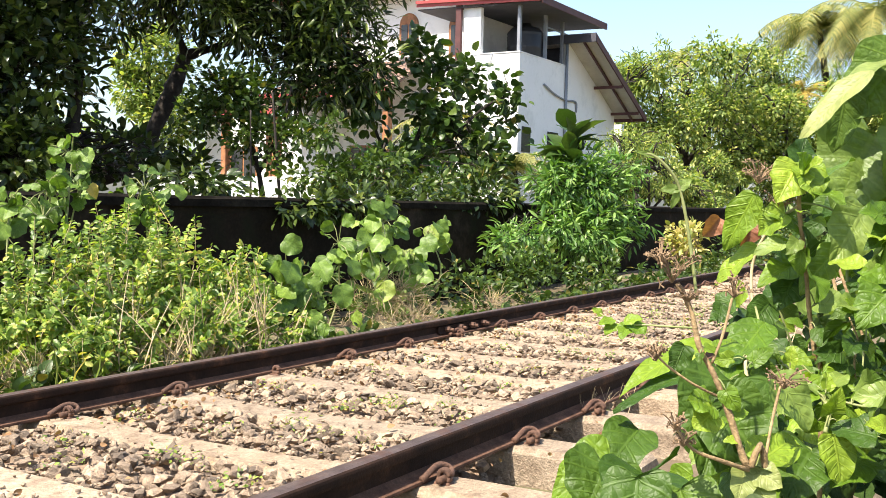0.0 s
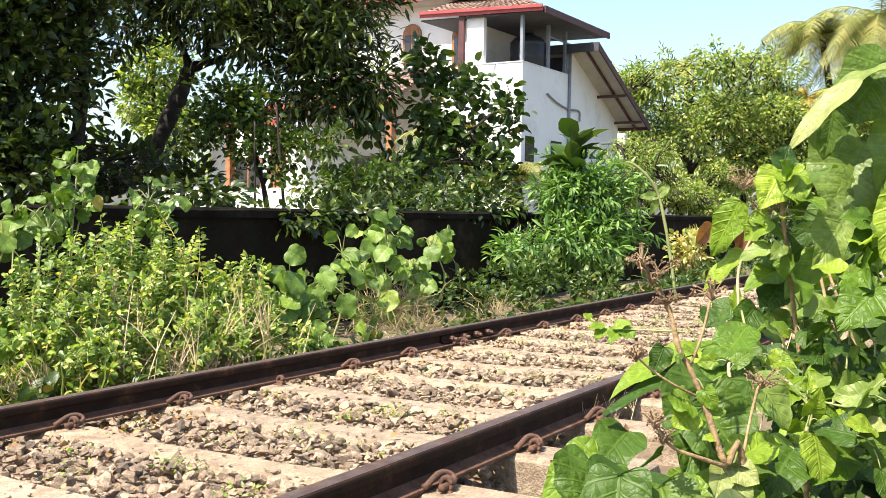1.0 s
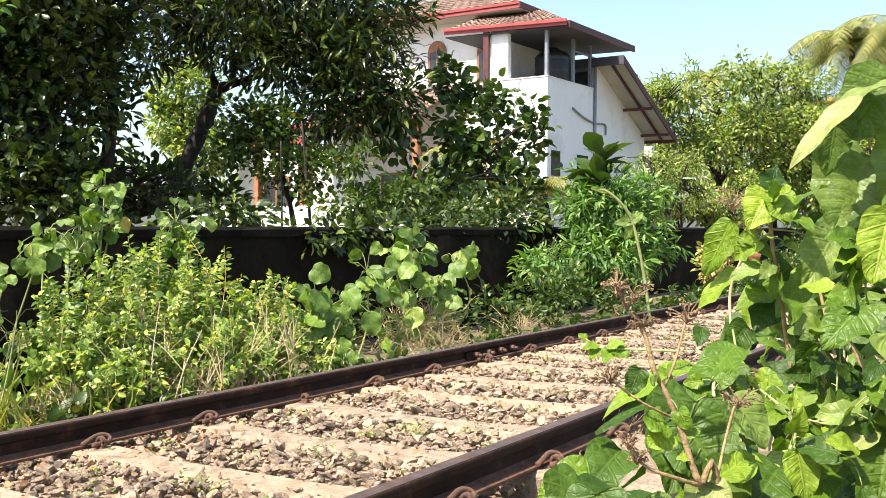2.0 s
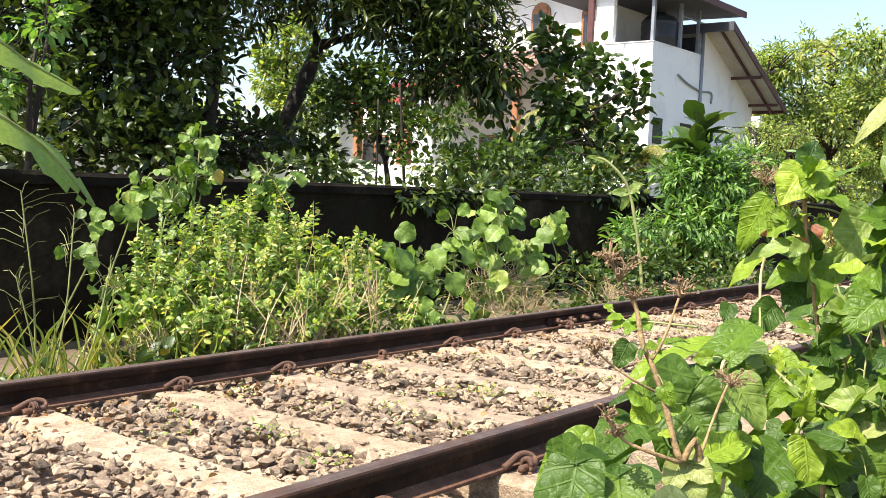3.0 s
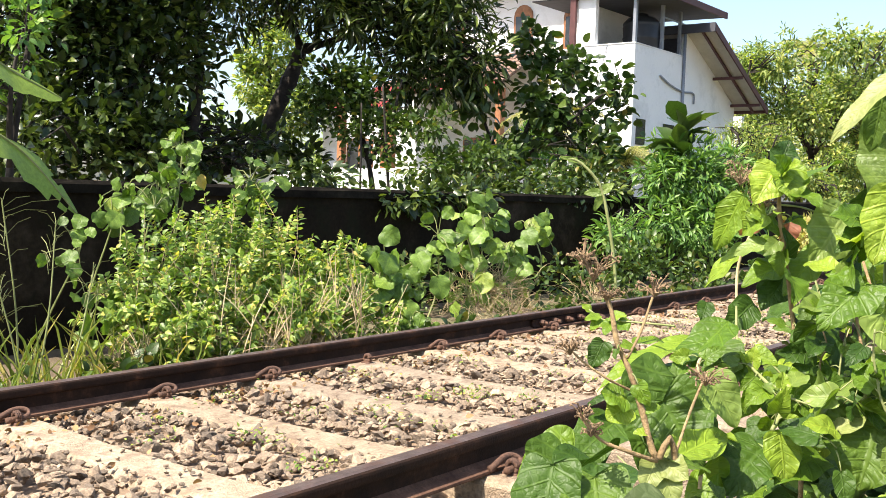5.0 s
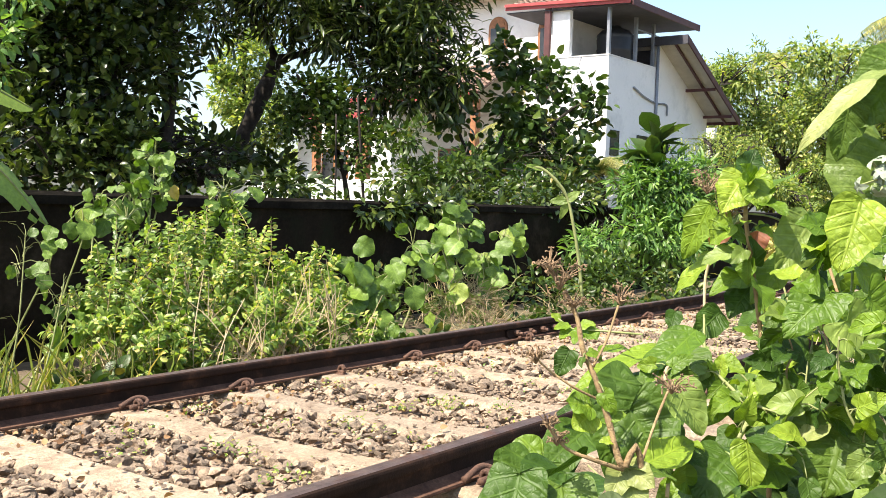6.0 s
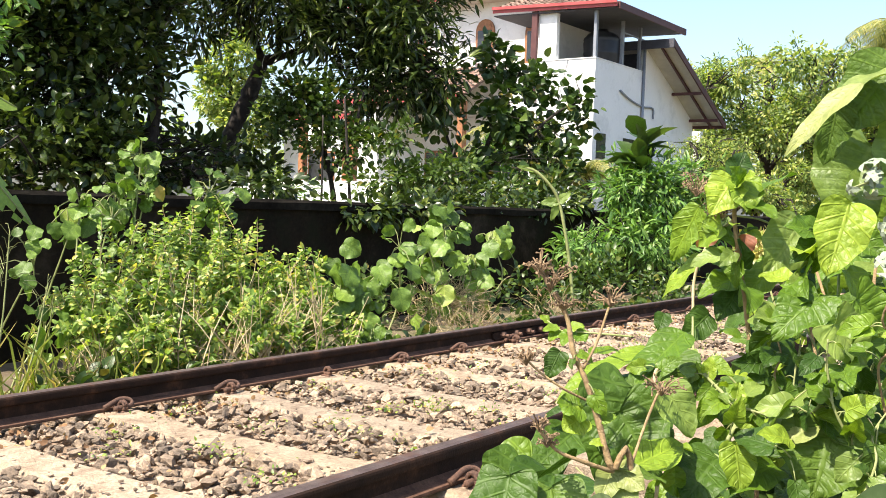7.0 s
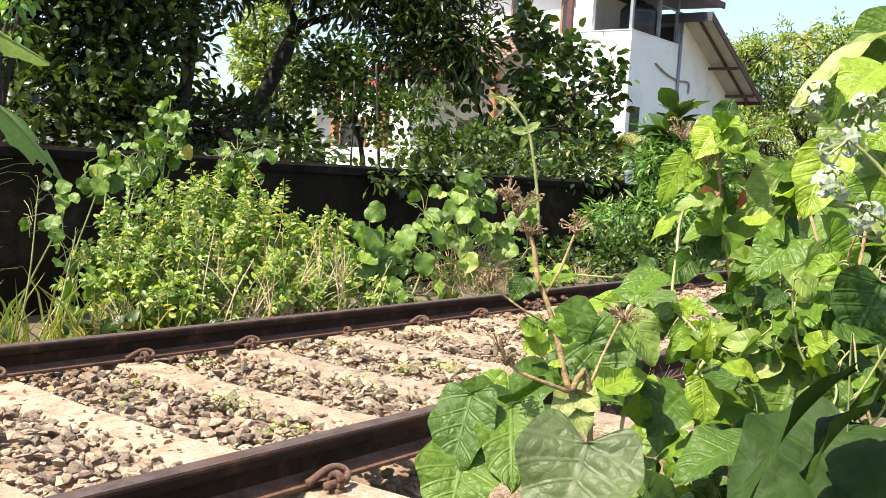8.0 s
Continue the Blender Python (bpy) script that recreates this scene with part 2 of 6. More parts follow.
M_GRASS = leafy("grass_blade", [(0, (0.10, 0.17, 0.03)), (0.6, (0.19, 0.25, 0.06)), (1, (0.42, 0.36, 0.15))], 0.5, 0.3)
M_CROTON = leafy("variegated_leaf", [(0, (0.14, 0.22, 0.05)), (0.4, (0.42, 0.42, 0.18)), (0.8, (0.60, 0.55, 0.30)), (1, (0.20, 0.30, 0.06))], 0.45, 0.25)
M_FLOWER = surface("white_petal", [(0.3, (0.20, 0.26, 0.16)), (0.7, (0.31, 0.36, 0.26))], 40, 0.9, 0.7, 0, 0.1, 90)
# darkest leaf copy: colour and low glow stand in for shade from foliage above
M_LEAF_SHADED = leafy("shaded_leaf", [(0, (0.017, 0.040, 0.010)), (1, (0.029, 0.062, 0.016))], 0.6, 0.05, vein=0.5, gloss=0.12)
M_LEAF_GREY = leafy("grey_green_leaf", [(0, (0.058, 0.092, 0.042)), (1, (0.078, 0.118, 0.052))], 0.5, 0.1, vein=0.7, gloss=0.3)
M_DRYHEAD = surface("dry_seed_head", [(0.3, (0.15, 0.095, 0.05)), (0.7, (0.38, 0.26, 0.15))], 60, 0.6, 0.9, 0, 0.4, 150)


# ---- mesh helpers ----
def part(name, bm, material, parent=None, label="", smooth=False):
    me = bpy.data.meshes.new(name)
    bm.normal_update()
    bm.to_mesh(me)
    bm.free()
    return mesh_part(name, me, material, parent, label, smooth)


def mesh_part(name, me, material, parent=None, label="", smooth=False):
    for m in material if isinstance(material, (list, tuple)) else [material]:
        me.materials.append(m)
    if smooth:
        me.polygons.foreach_set("use_smooth", [True] * len(me.polygons))
    ob = new(name, me)
    if parent:
        ob.parent = parent
    if label:
        tagged(ob, label)
    return ob


def thing(name, label, category, group="", kind="", at=(0, 0, 0)):
    ob = new(name)
    ob.empty_display_size = 0.1
    ob.location = at
    return tagged(ob, label, category, group, kind)


def box(bm, lo, hi, bevel=0.0, mat=0):
    g = bmesh.ops.create_cube(bm, size=1)
    vs = g["verts"]
    for v in vs:
        v.co = Vector([lo[i] + (v.co[i] + 0.5) * (hi[i] - lo[i]) for i in range(3)])
    fs = {f for v in vs for f in v.link_faces}
    for f in fs:
        f.material_index = mat
    if bevel:
        bmesh.ops.bevel(bm, geom=list({e for f in fs for e in f.edges}), offset=bevel, segments=1, affect="EDGES")
    return bm


def boxed(lo, hi, bevel=0.0):
    return box(bmesh.new(), lo, hi, bevel)


def tube_into(bm, pts, radii, sides=6):
    """A tapered, bent round stem through the points."""
    pts = [Vector(p) for p in pts]
    rings = []
    for i, p in enumerate(pts):
        d = (pts[min(i + 1, len(pts) - 1)] - pts[max(i - 1, 0)]).normalized()
        a = d.orthogonal().normalized() if i == 0 else (rings[-1][1] - d * rings[-1][1].dot(d)).normalized()
        b = d.cross(a)
        r = radii[i] if isinstance(radii, (list, tuple)) else radii
        rings.append(([bm.verts.new(p + (a * math.cos(k * math.tau / sides) + b * math.sin(k * math.tau / sides)) * r) for k in range(sides)], a))
    for (r0, _), (r1, _) in zip(rings, rings[1:]):
        for k in range(sides):
            bm.faces.new((r0[k], r0[(k + 1) % sides], r1[(k + 1) % sides], r1[k]))
    bm.faces.new(rings[0][0][::-1])
    bm.faces.new(rings[-1][0])
    return bm


def bend(pts, n=4):
    """A smooth line through the points (Catmull-Rom)."""
    p = [Vector(q) for q in pts]
    p = [p[0] * 2 - p[1]] + p + [p[-1] * 2 - p[-2]]
    out = []
    for i in range(1, len(p) - 2):
        for k in range(n):
            t = k / n
            out.append(0.5 * (2 * p[i] + (p[i + 1] - p[i - 1]) * t + (2 * p[i - 1] - 5 * p[i] + 4 * p[i + 1] - p[i + 2]) * t * t + (3 * p[i] - p[i - 1] - 3 * p[i + 1] + p[i + 2]) * t ** 3))
    return out + [p[-2]]


def taper(a, b, n):
    return [a + (b - a) * i / (n - 1) for i in range(n)]


# Leaf outlines: stations (along, half width, drop), folded along the midrib.
OUTLINES = {
    "ovate": [(0, 0, 0), (0.18, 0.20, 0.03), (0.45, 0.27, 0.05), (0.75, 0.16, 0.0), (1, 0, -0.10)],
    "broad": [(-0.06, 0.16, 0.0), (0.12, 0.34, 0.03), (0.42, 0.40, 0.05), (0.74, 0.24, 0.0), (1, 0, -0.12)],
    "round": [(-0.14, 0.17, -0.01), (-0.08, 0.32, 0.0), (0.08, 0.45, 0.02), (0.30, 0.50, 0.035), (0.52, 0.46, 0.03), (0.72, 0.33, 0.01), (0.87, 0.17, -0.04), (1, 0, -0.12)],
    "lance": [(0, 0, 0), (0.25, 0.10, 0.02), (0.6, 0.11, 0.0), (1, 0, -0.14)],
    "blade": [(0, 0.010, 0), (0.4, 0.012, 0.0), (0.75, 0.008, -0.12), (1, 0, -0.32)],
    "small": [(0, 0, 0), (0.4, 0.27, 0.03), (1, 0, -0.05)],
}


def outline_mesh(kind):
    v, f = [], []
    rows = []
    for x, w, z in OUTLINES[kind]:
        if w == 0:
            v.append((x, 0, z))
            rows.append([len(v) - 1])
        else:
            v += [(x, -w, z + w * 0.22), (x, 0, z - 0.02), (x, w, z + w * 0.22)]
            rows.append([len(v) - 3, len(v) - 2, len(v) - 1])
    for a, b in zip(rows, rows[1:]):
        if len(a) == 1:
            f += [(a[0], b[1], b[0]), (a[0], b[2], b[1])]
        elif len(b) == 1:
            f += [(a[0], a[1], b[0]), (a[1], a[2], b[0])]
        else:
            f += [(a[0], a[1], b[1], b[0]), (a[1], a[2], b[2], b[1])]
    return np.array(v, float), f


def unit(a):
    return a / np.maximum(np.linalg.norm(a, axis=1, keepdims=True), 1e-9)


def leaf_mesh(name, kind, pos, along, up, size):
    """One mesh of many leaves: places, directions, facings and lengths."""
    tv, tf = outline_mesh(kind)
    x = unit(along)
    y = unit(np.cross(up, x))
    z = np.cross(x, y)
    co = pos[:, None, :] + size[:, None, None] * (tv[None, :, 0:1] * x[:, None, :] + tv[None, :, 1:2] * y[:, None, :] + tv[None, :, 2:3] * z[:, None, :])
    n, k = len(pos), len(tv)
    loops = np.concatenate([np.array(f) for f in tf])
    lens = np.array([len(f) for f in tf])
    me = bpy.data.meshes.new(name)
    me.vertices.add(n * k)
    me.vertices.foreach_set("co", co.reshape(-1))
    all_loops = (loops[None, :] + (np.arange(n) * k)[:, None]).reshape(-1)
    me.loops.add(len(all_loops))
    me.loops.foreach_set("vertex_index", all_loops.astype(np.int32))
    counts = np.tile(lens, n)
    me.polygons.add(len(counts))
    me.polygons.foreach_set("loop_start", (np.cumsum(counts) - counts).astype(np.int32))
    me.update(calc_edges=True)
    return me


def clumps(rng, lobes, count, spread, per, droop=0.25, shell=0.55):
    """Leaves in sprays: clump centres fill the lobes (centre, radii), towards their outside; each spray fans out from its centre."""
    vol = np.array([np.prod(r) for _, r in lobes]) ** 0.7
    pick = rng.choice(len(lobes), count, p=vol / vol.sum())
    c0 = np.array([c for c, _ in lobes], float)[pick]
    rad = np.array([r for _, r in lobes], float)[pick]
    d = unit(rng.normal(size=(count, 3)))
    cen = c0 + d * rad * (shell + (1 - shell) * rng.random((count, 1))) * (0.8 + 0.35 * rng.random((count, 1)))
    off = unit(rng.normal(size=(count * per, 3)))
    rep = np.repeat(cen, per, axis=0)
    outw = np.repeat(d, per, axis=0)
    along = off * 0.9 + outw * 0.55 + np.array([0, 0, -droop])
    up = np.array([0, 0, 1.0]) + 0.55 * rng.normal(size=along.shape)
    pos = rep + off * spread * rng.random((count * per, 1))
    return cen, pos, along, up


def twig_part(rng, cen, nodes, share, parent, material=None, r=0.012):
    """Thin twigs from the nearest limb point to the sprays."""
    nodes = np.array(nodes, float)
    bm = bmesh.new()
    for c in cen[rng.random(len(cen)) < share]:
        k = nodes[np.argmin(((nodes - c) ** 2).sum(1))]
        if np.linalg.norm(k - c) > 1.1:
            k = c + (k - c) * (0.9 / np.linalg.norm(k - c))
        mid = (k + c) / 2 + rng.normal(size=3) * 0.08 + np.array([0, 0, 0.1])
        tube_into(bm, [k, mid, c], [r * 1.6, r, r * 0.5], 4)
    return tagged(part("twig_mass", bm, material or M_BARK, parent), kind="stuff")


def tree(name, label, limbs, lobes, count, per, spread, leaf, size, material, seed, droop=0.25, share=0.35, shell=0.55, category="tree", twig_r=0.012):
    rng = np.random.default_rng(seed)
    top = thing(name, label, category)
    bm = bmesh.new()
    nodes = []
    for pts, r0, r1 in limbs:
        q = bend(pts, 4)
        nodes += q
        tube_into(bm, q, [r * (1 + 0.10 * rng.normal()) for r in taper(r0, r1, len(q))], 9)
    part("trunk", bm, M_BARK, top, smooth=True)
    cen, pos, along, up = clumps(rng, lobes, count, spread, per, droop, shell)
    twig_part(rng, cen, nodes, share, top, r=twig_r)
    sz = size * (0.65 + 0.6 * rng.random(len(pos)))
    mesh_part("crown", leaf_mesh("crown", leaf, pos, along, up, sz), material, top)
    return top


def blade(parent, base, tip, width, face=(0.35, -0.55, 0.75), material=None, heart=0.5, curl=0.12, seed=0, fold=0.18, name="leaf", fine=True, blunt=0.9):
    """One broad veined leaf from its stalk end to its point. heart: how far its base is lobed; curl: how far its point hangs; fold: how far its halves rise."""
    rng = random.Random(seed * 7919 + int(abs(base[0] * 1000 + tip[2] * 777)))
    base, tip = Vector(base), Vector(tip)
    d = tip - base
    L = d.length
    x = d / L
    n = Vector(face)
    n = (n - x * n.dot(x)).normalized()
    y = n.cross(x)
    NU, NV = (40, 15) if fine else (18, 9)
    veins = min(9.0, max(5.6, L * 55)) if fine else 4.3
    e = 0.58 - 0.26 * min(1, heart)
    top_u = e / (e + blunt)
    norm = 1 / (top_u ** e * (1 - top_u) ** blunt)
    me = bpy.data.meshes.new(name)
    vs, fs, places = [], [], []
    ph, ph2 = rng.uniform(0, 6.28), rng.uniform(0, 6.28)
    twist = rng.uniform(-0.25, 0.25)
    for i in range(NU):
        u = (i / (NU - 1)) ** 1.25
        w = width * 0.5 * norm * u ** e * (1 - u) ** blunt + 0.0005
        for k in range(NV):
            v = -1 + 2 * k / (NV - 1)
            a = abs(v)
            lobe = heart * 0.85 * w * a * a * max(0.0, 1 - u * 2.4) ** 2
            phase = u * veins - a * 1.3 + (0 if v > 0 else 0.12)
            rib = 2 * abs(phase - round(phase))
            z = fold * a * w + 0.04 * width * (1 - (1 - rib) ** 2) * (1 - 0.5 * a) * min(1, a * 4)
            z += 0.07 * width * a * a * math.sin(u * 11 + ph + (0 if v > 0 else 2)) + twist * v * w * u
            z -= curl * L * u * u * u + 0.03 * L * math.sin(u * 3 + ph2)
            p = base + x * (u * L - lobe) + y * (v * w * (1 + 0.05 * math.sin(u * 17 + ph))) + n * z
            vs.append(p)
            places += [u, a, phase + 20]
    for i in range(NU - 1):
        for k in range(NV - 1):
            q = i * NV + k
            fs.append((q, q + 1, q + NV + 1, q + NV))
    me.from_pydata(vs, [], fs)
    at = me.attributes.new("leaf_place", "FLOAT_VECTOR", "POINT")
    at.data.foreach_set("vector", places)
    return mesh_part(name, me, material or M_LEAF_NEAR, parent, smooth=True)


# ---- ground ----
def ground_height(x, y):
    bed = 0.0268 * x - 0.10
    far = -0.22 + 0.05 * math.sin(y * 0.7 + x) * 0.6
    near = -0.42 + 0.04 * math.sin(y * 0.9 + x * 1.3)
    if x < -0.5:
        k = min(1, (-0.5 - x) / 0.7)
        return bed * (1 - k) + far * k
    if x > 2.5:
        k = min(1, (x - 2.5) / 0.8)
        return bed * (1 - k) + near * k
    return bed


def build_ground():
    xs = [-900, -300, -100, -40, -20, -10, -6] + [-4 + 0.25 * i for i in range(41)] + [8, 12, 20, 40, 100, 300, 900]
    ys = [-900, -300, -100, -30, -10] + [-5 + 0.5 * i for i in range(61)] + [30, 40, 60, 100, 300, 900]
    bm = bmesh.new()
    grid = [[bm.verts.new((x, y, ground_height(x, y) + (0.02 * noise.noise(Vector((x * 2, y * 2, 0))) if abs(x) < 7 else 0))) for x in xs] for y in ys]
    for r0, r1 in zip(grid, grid[1:]):
        for i in range(len(xs) - 1):
            bm.faces.new((r0[i], r0[i + 1], r1[i + 1], r1[i]))
    tagged(part("ground", bm, M_SOIL), "brown soil with thin green growth beside the railway", "ground", kind="structure")


build_ground()

# ---- railway ----
SPACING, FIRST_SLEEPER = 0.6125, 2.251
CANT = math.atan(-0.0268)
TRACK_X, TRACK_Z = -0.018, 0.029


def canted(x, z):
    """A point of the tilted track: x across it from the far rail, z above the sleeper tops."""
    return TRACK_X + x * math.cos(CANT) + z * math.sin(CANT), TRACK_Z - x * math.sin(CANT) + z * math.cos(CANT)


RAIL_HEAD = [(0.016, 0.0719), (0.032, 0.0785), (0.034, 0.0861), (0.034, 0.1003), (0.032, 0.1068), (0.026, 0.1112), (0.012, 0.1145), (-0.012, 0.1145), (-0.026, 0.1112), (-0.032, 0.1068), (-0.034, 0.1003), (-0.034, 0.0861), (-0.032, 0.0785), (-0.016, 0.0719)]
RAIL_FOOT = [(-0.057, 0), (0.057, 0), (0.058, 0.0044), (0.057, 0.0098), (0.02, 0.0196), (0.01, 0.0283), (-0.01, 0.0283), (-0.02, 0.0196), (-0.057, 0.0098)]
RAIL_WEB = [(0.0095, 0.024), (0.0085, 0.0763), (-0.0085, 0.0763), (-0.0095, 0.024)]


def rail_bar(name, section, x0, parent, materials, worn, label):
    bm = bmesh.new()
    ys = [-25, -10, -4, 0, 2, 4, 6, 8, 10, 14, 18, 24, 32, 45, 70, 120]
    rings = []
    for y in ys:
        ring = []
        for sx, sz in section:
            wx, wz = canted(x0 + sx, sz)
            ring.append(bm.verts.new((wx + 0.003 * math.sin(y * 0.8), y, wz)))
        rings.append(ring)
    n = len(section)
    for a, b in zip(rings, rings[1:]):
        for k in range(n):
            f = bm.faces.new((a[k], b[k], b[(k + 1) % n], a[(k + 1) % n]))
            f.material_index = 1 if worn and section[k][1] > 0.110 and section[(k + 1) % n][1] > 0.110 else 0
    bm.faces.new(rings[0])
    bm.faces.new(rings[-1][::-1])
    bmesh.ops.recalc_face_normals(bm, faces=bm.faces)
    part(name, bm, materials, parent, label)


def build_rail(x0, label):
    r = thing("steel_rail", label, "rail", "rails of the track")
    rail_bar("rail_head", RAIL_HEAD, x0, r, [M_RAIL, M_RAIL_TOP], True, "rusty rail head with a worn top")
    # web and foot differ in colour to carry shade and sun
    rail_bar("rail_web", RAIL_WEB, x0, r, M_RAIL, False, "rusty rail web coloured dark for its shade")
    rail_bar("rail_foot", RAIL_FOOT, x0, r, M_FOOT, False, "rusty rail foot coloured lighter for the sun on it")
    return r


far_rail = build_rail(0.0, "dark rusty steel rail with a worn head and bolted joint")
near_rail = build_rail(1.745, "dark rusty steel rail with a worn grey head")


def build_joint(rail, x0, y0, side):
    bm = bmesh.new()
    pts = [(0.010, 0.024), (0.034, 0.018), (0.040, 0.023), (0.026, 0.034), (0.024, 0.058), (0.030, 0.068), (0.020, 0.071), (0.010, 0.066)]
    rings = []
    for y in (y0 - 0.34, y0 + 0.34):
        rings.append([bm.verts.new((*canted(x0 + side * px, pz)[:1], y, canted(x0 + side * px, pz)[1])) for px, pz in pts])
    for k in range(len(pts)):
        bm.faces.new((rings[0][k], rings[1][k], rings[1][(k + 1) % len(pts)], rings[0][(k + 1) % len(pts)]))
    bm.faces.new(rings[0])
    bm.faces.new(rings[1][::-1])
    bmesh.ops.recalc_face_normals(bm, faces=bm.faces)
    plate = part("joint_bar", bm, M_RAIL, rail, "rusty bolted joint bar")
    for k in range(4):
        y = y0 + (k - 1.5) * 0.16
        b = bmesh.new()
        wx, wz = canted(x0 + side * 0.024, 0.046)
        bmesh.ops.create_cone(b, cap_ends=True, segments=6, radius1=0.022, radius2=0.020, depth=0.035, matrix=pose(wx + side * 0.017, y, wz, 0, 90, 0))
        bmesh.ops.create_cone(b, cap_ends=True, segments=8, radius1=0.011, radius2=0.011, depth=0.03, matrix=pose(wx + side * 0.046, y, wz, 0, 90, 0))
        part("bolt", b, M_CLIP, plate, "rusty hexagonal bolt head")


build_joint(far_rail, 0.0, 5.49, 1)


def clip_meshes():
    """A spring clip: a looped steel bar that grips the rail foot, and the iron shoulder that holds it. Local x points away from the rail."""
    bm = bmesh.new()
    loop = [(0.034, -0.070, 0.016), (0.034, 0.0, 0.016), (0.034, 0.055, 0.018), (0.026, 0.088, 0.028), (0.008, 0.092, 0.042), (-0.008, 0.060, 0.050), (-0.013, 0.010, 0.048), (-0.016, -0.045, 0.034), (-0.020, -0.085, 0.020), (-0.024, -0.10, 0.016)]
    tube_into(bm, bend([(x, y, 0.016 + (z - 0.016) * 0.85) for x, y, z in loop], 4), 0.0125, 8)
    me = bpy.data.meshes.new("spring_clip")
    bm.to_mesh(me)
    bm.free()
    me.materials.append(M_CLIP)
    bm = bmesh.new()
    box(bm, (-0.006, -0.034, -0.03), (0.060, 0.034, 0.004), 0.006)
    box(bm, (0.012, -0.018, 0.0), (0.052, 0.018, 0.020), 0.006)
    ring = [(0.032 + 0.021 * math.cos(a), 0, 0.022 + 0.021 * math.sin(a)) for a in [k * math.tau / 14 for k in range(15)]]
    for dy in (-0.012, 0.0, 0.012):
        tube_into(bm, [(x, dy, z) for x, y, z in ring], 0.0085, 6)
    ms = bpy.data.meshes.new("shoulder")
    bm.to_mesh(ms)
    bm.free()
    ms.materials.append(M_CLIP)
    for m in (me, ms):
        m.polygons.foreach_set("use_smooth", [True] * len(m.polygons))
    return me, ms


CLIP_ME, SHOULDER_ME = clip_meshes()


def build_sleepers():
    rng = random.Random(4)
    for i in range(-16, 40):
        y = FIRST_SLEEPER + i * SPACING
        s = thing("concrete_sleeper", "worn sandy concrete railway sleeper bedded in stone ballast", "sleeper", "sleepers of the track", at=(TRACK_X, y, TRACK_Z))
        s.rotation_euler = (0, CANT, radians(rng.uniform(-0.5, 0.5)))
        bm = bmesh.new()
        xs = [-0.52, -0.50, -0.15, 0.15, 0.55, 1.2, 1.6, 1.9, 2.245, 2.265]
        rings = []
        for x in xs:
            end = x in (xs[0], xs[-1])
            mid = 0.3 < x < 1.5
            h = -0.014 if end else (-0.022 if mid else -0.004)
            w = 0.086 if end else 0.092
            h += rng.uniform(-0.003, 0.003)
            rings.append([bm.verts.new((x + rng.uniform(-0.004, 0.004), yy + rng.uniform(-0.003, 0.003), zz)) for yy, zz in ((-w - 0.02, -0.22), (w + 0.02, -0.22), (w + 0.004, h - 0.022), (w - 0.016, h), (-w + 0.016, h), (-w - 0.004, h - 0.022))])
        for a, b in zip(rings, rings[1:]):
            for k in range(6):
                bm.faces.new((a[k], b[k], b[(k + 1) % 6], a[(k + 1) % 6]))
        bm.faces.new(rings[0])
        bm.faces.new(rings[-1][::-1])
        bmesh.ops.recalc_face_normals(bm, faces=bm.faces)
        part("concrete_beam", bm, M_SLEEPER, s)
        if -3 <= i < 22:
            for rail_x in (0.0, 1.745):
                for side in (-1, 1):
                    off = rng.uniform(-0.02, 0.02)
                    for me, nm in ((SHOULDER_ME, "shoulder"), (CLIP_ME, "spring_clip")):
                        if nm == "spring_clip" and i == 2 and rail_x == 0 and side == 1:
                            continue
                        o = new(nm, me)
                        o.parent = s
                        o.location = (rail_x + side * 0.078, off, 0.0)
                        o.scale = (0.85, 0.56, 0.92)
                        o.rotation_euler = (0, 0, 0 if side > 0 else math.pi)


def stone_shapes():
    rng = random.Random(11)
    out = []
    for k in range(14):
        bm = bmesh.new()
        for _ in range(15):
            bm.verts.new(Vector((rng.gauss(0, 1), rng.gauss(0, 1), rng.gauss(0, 1))).normalized() * rng.uniform(0.8, 1.15))
        hull = bmesh.ops.convex_hull(bm, input=bm.verts)
        bmesh.ops.delete(bm, geom=[g for g in hull["geom_interior"] if isinstance(g, bmesh.types.BMVert)], context="VERTS")
        bm.verts.index_update()
        out.append((np.array([v.co[:] for v in bm.verts]), [tuple(v.index for v in f.verts) for f in bm.faces]))
        bm.free()
    return out


STONES = stone_shapes()


def stones_mesh(name, places, seed):
    """places: x, y, z, radius rows."""
    rng = np.random.default_rng(seed)
    vs, fs, base = [], [], 0
    for x, y, z, r in places:
        tv, tf = STONES[rng.integers(len(STONES))]
        e = Euler((rng.uniform(-0.5, 0.5), rng.uniform(-0.5, 0.5), rng.uniform(0, 6.28))).to_matrix()
        sc = np.array([r * rng.uniform(0.8, 1.35), r * rng.uniform(0.7, 1.1), r * rng.uniform(0.45, 0.8)])
        vs.append((tv * sc) @ np.array(e).T + np.array([x, y, z]))
        fs += [tuple(i + base for i in f) for f in tf]
        base += len(tv)
    me = bpy.data.meshes.new(name)
    me.from_pydata(np.concatenate(vs).tolist(), [], fs)
    return me


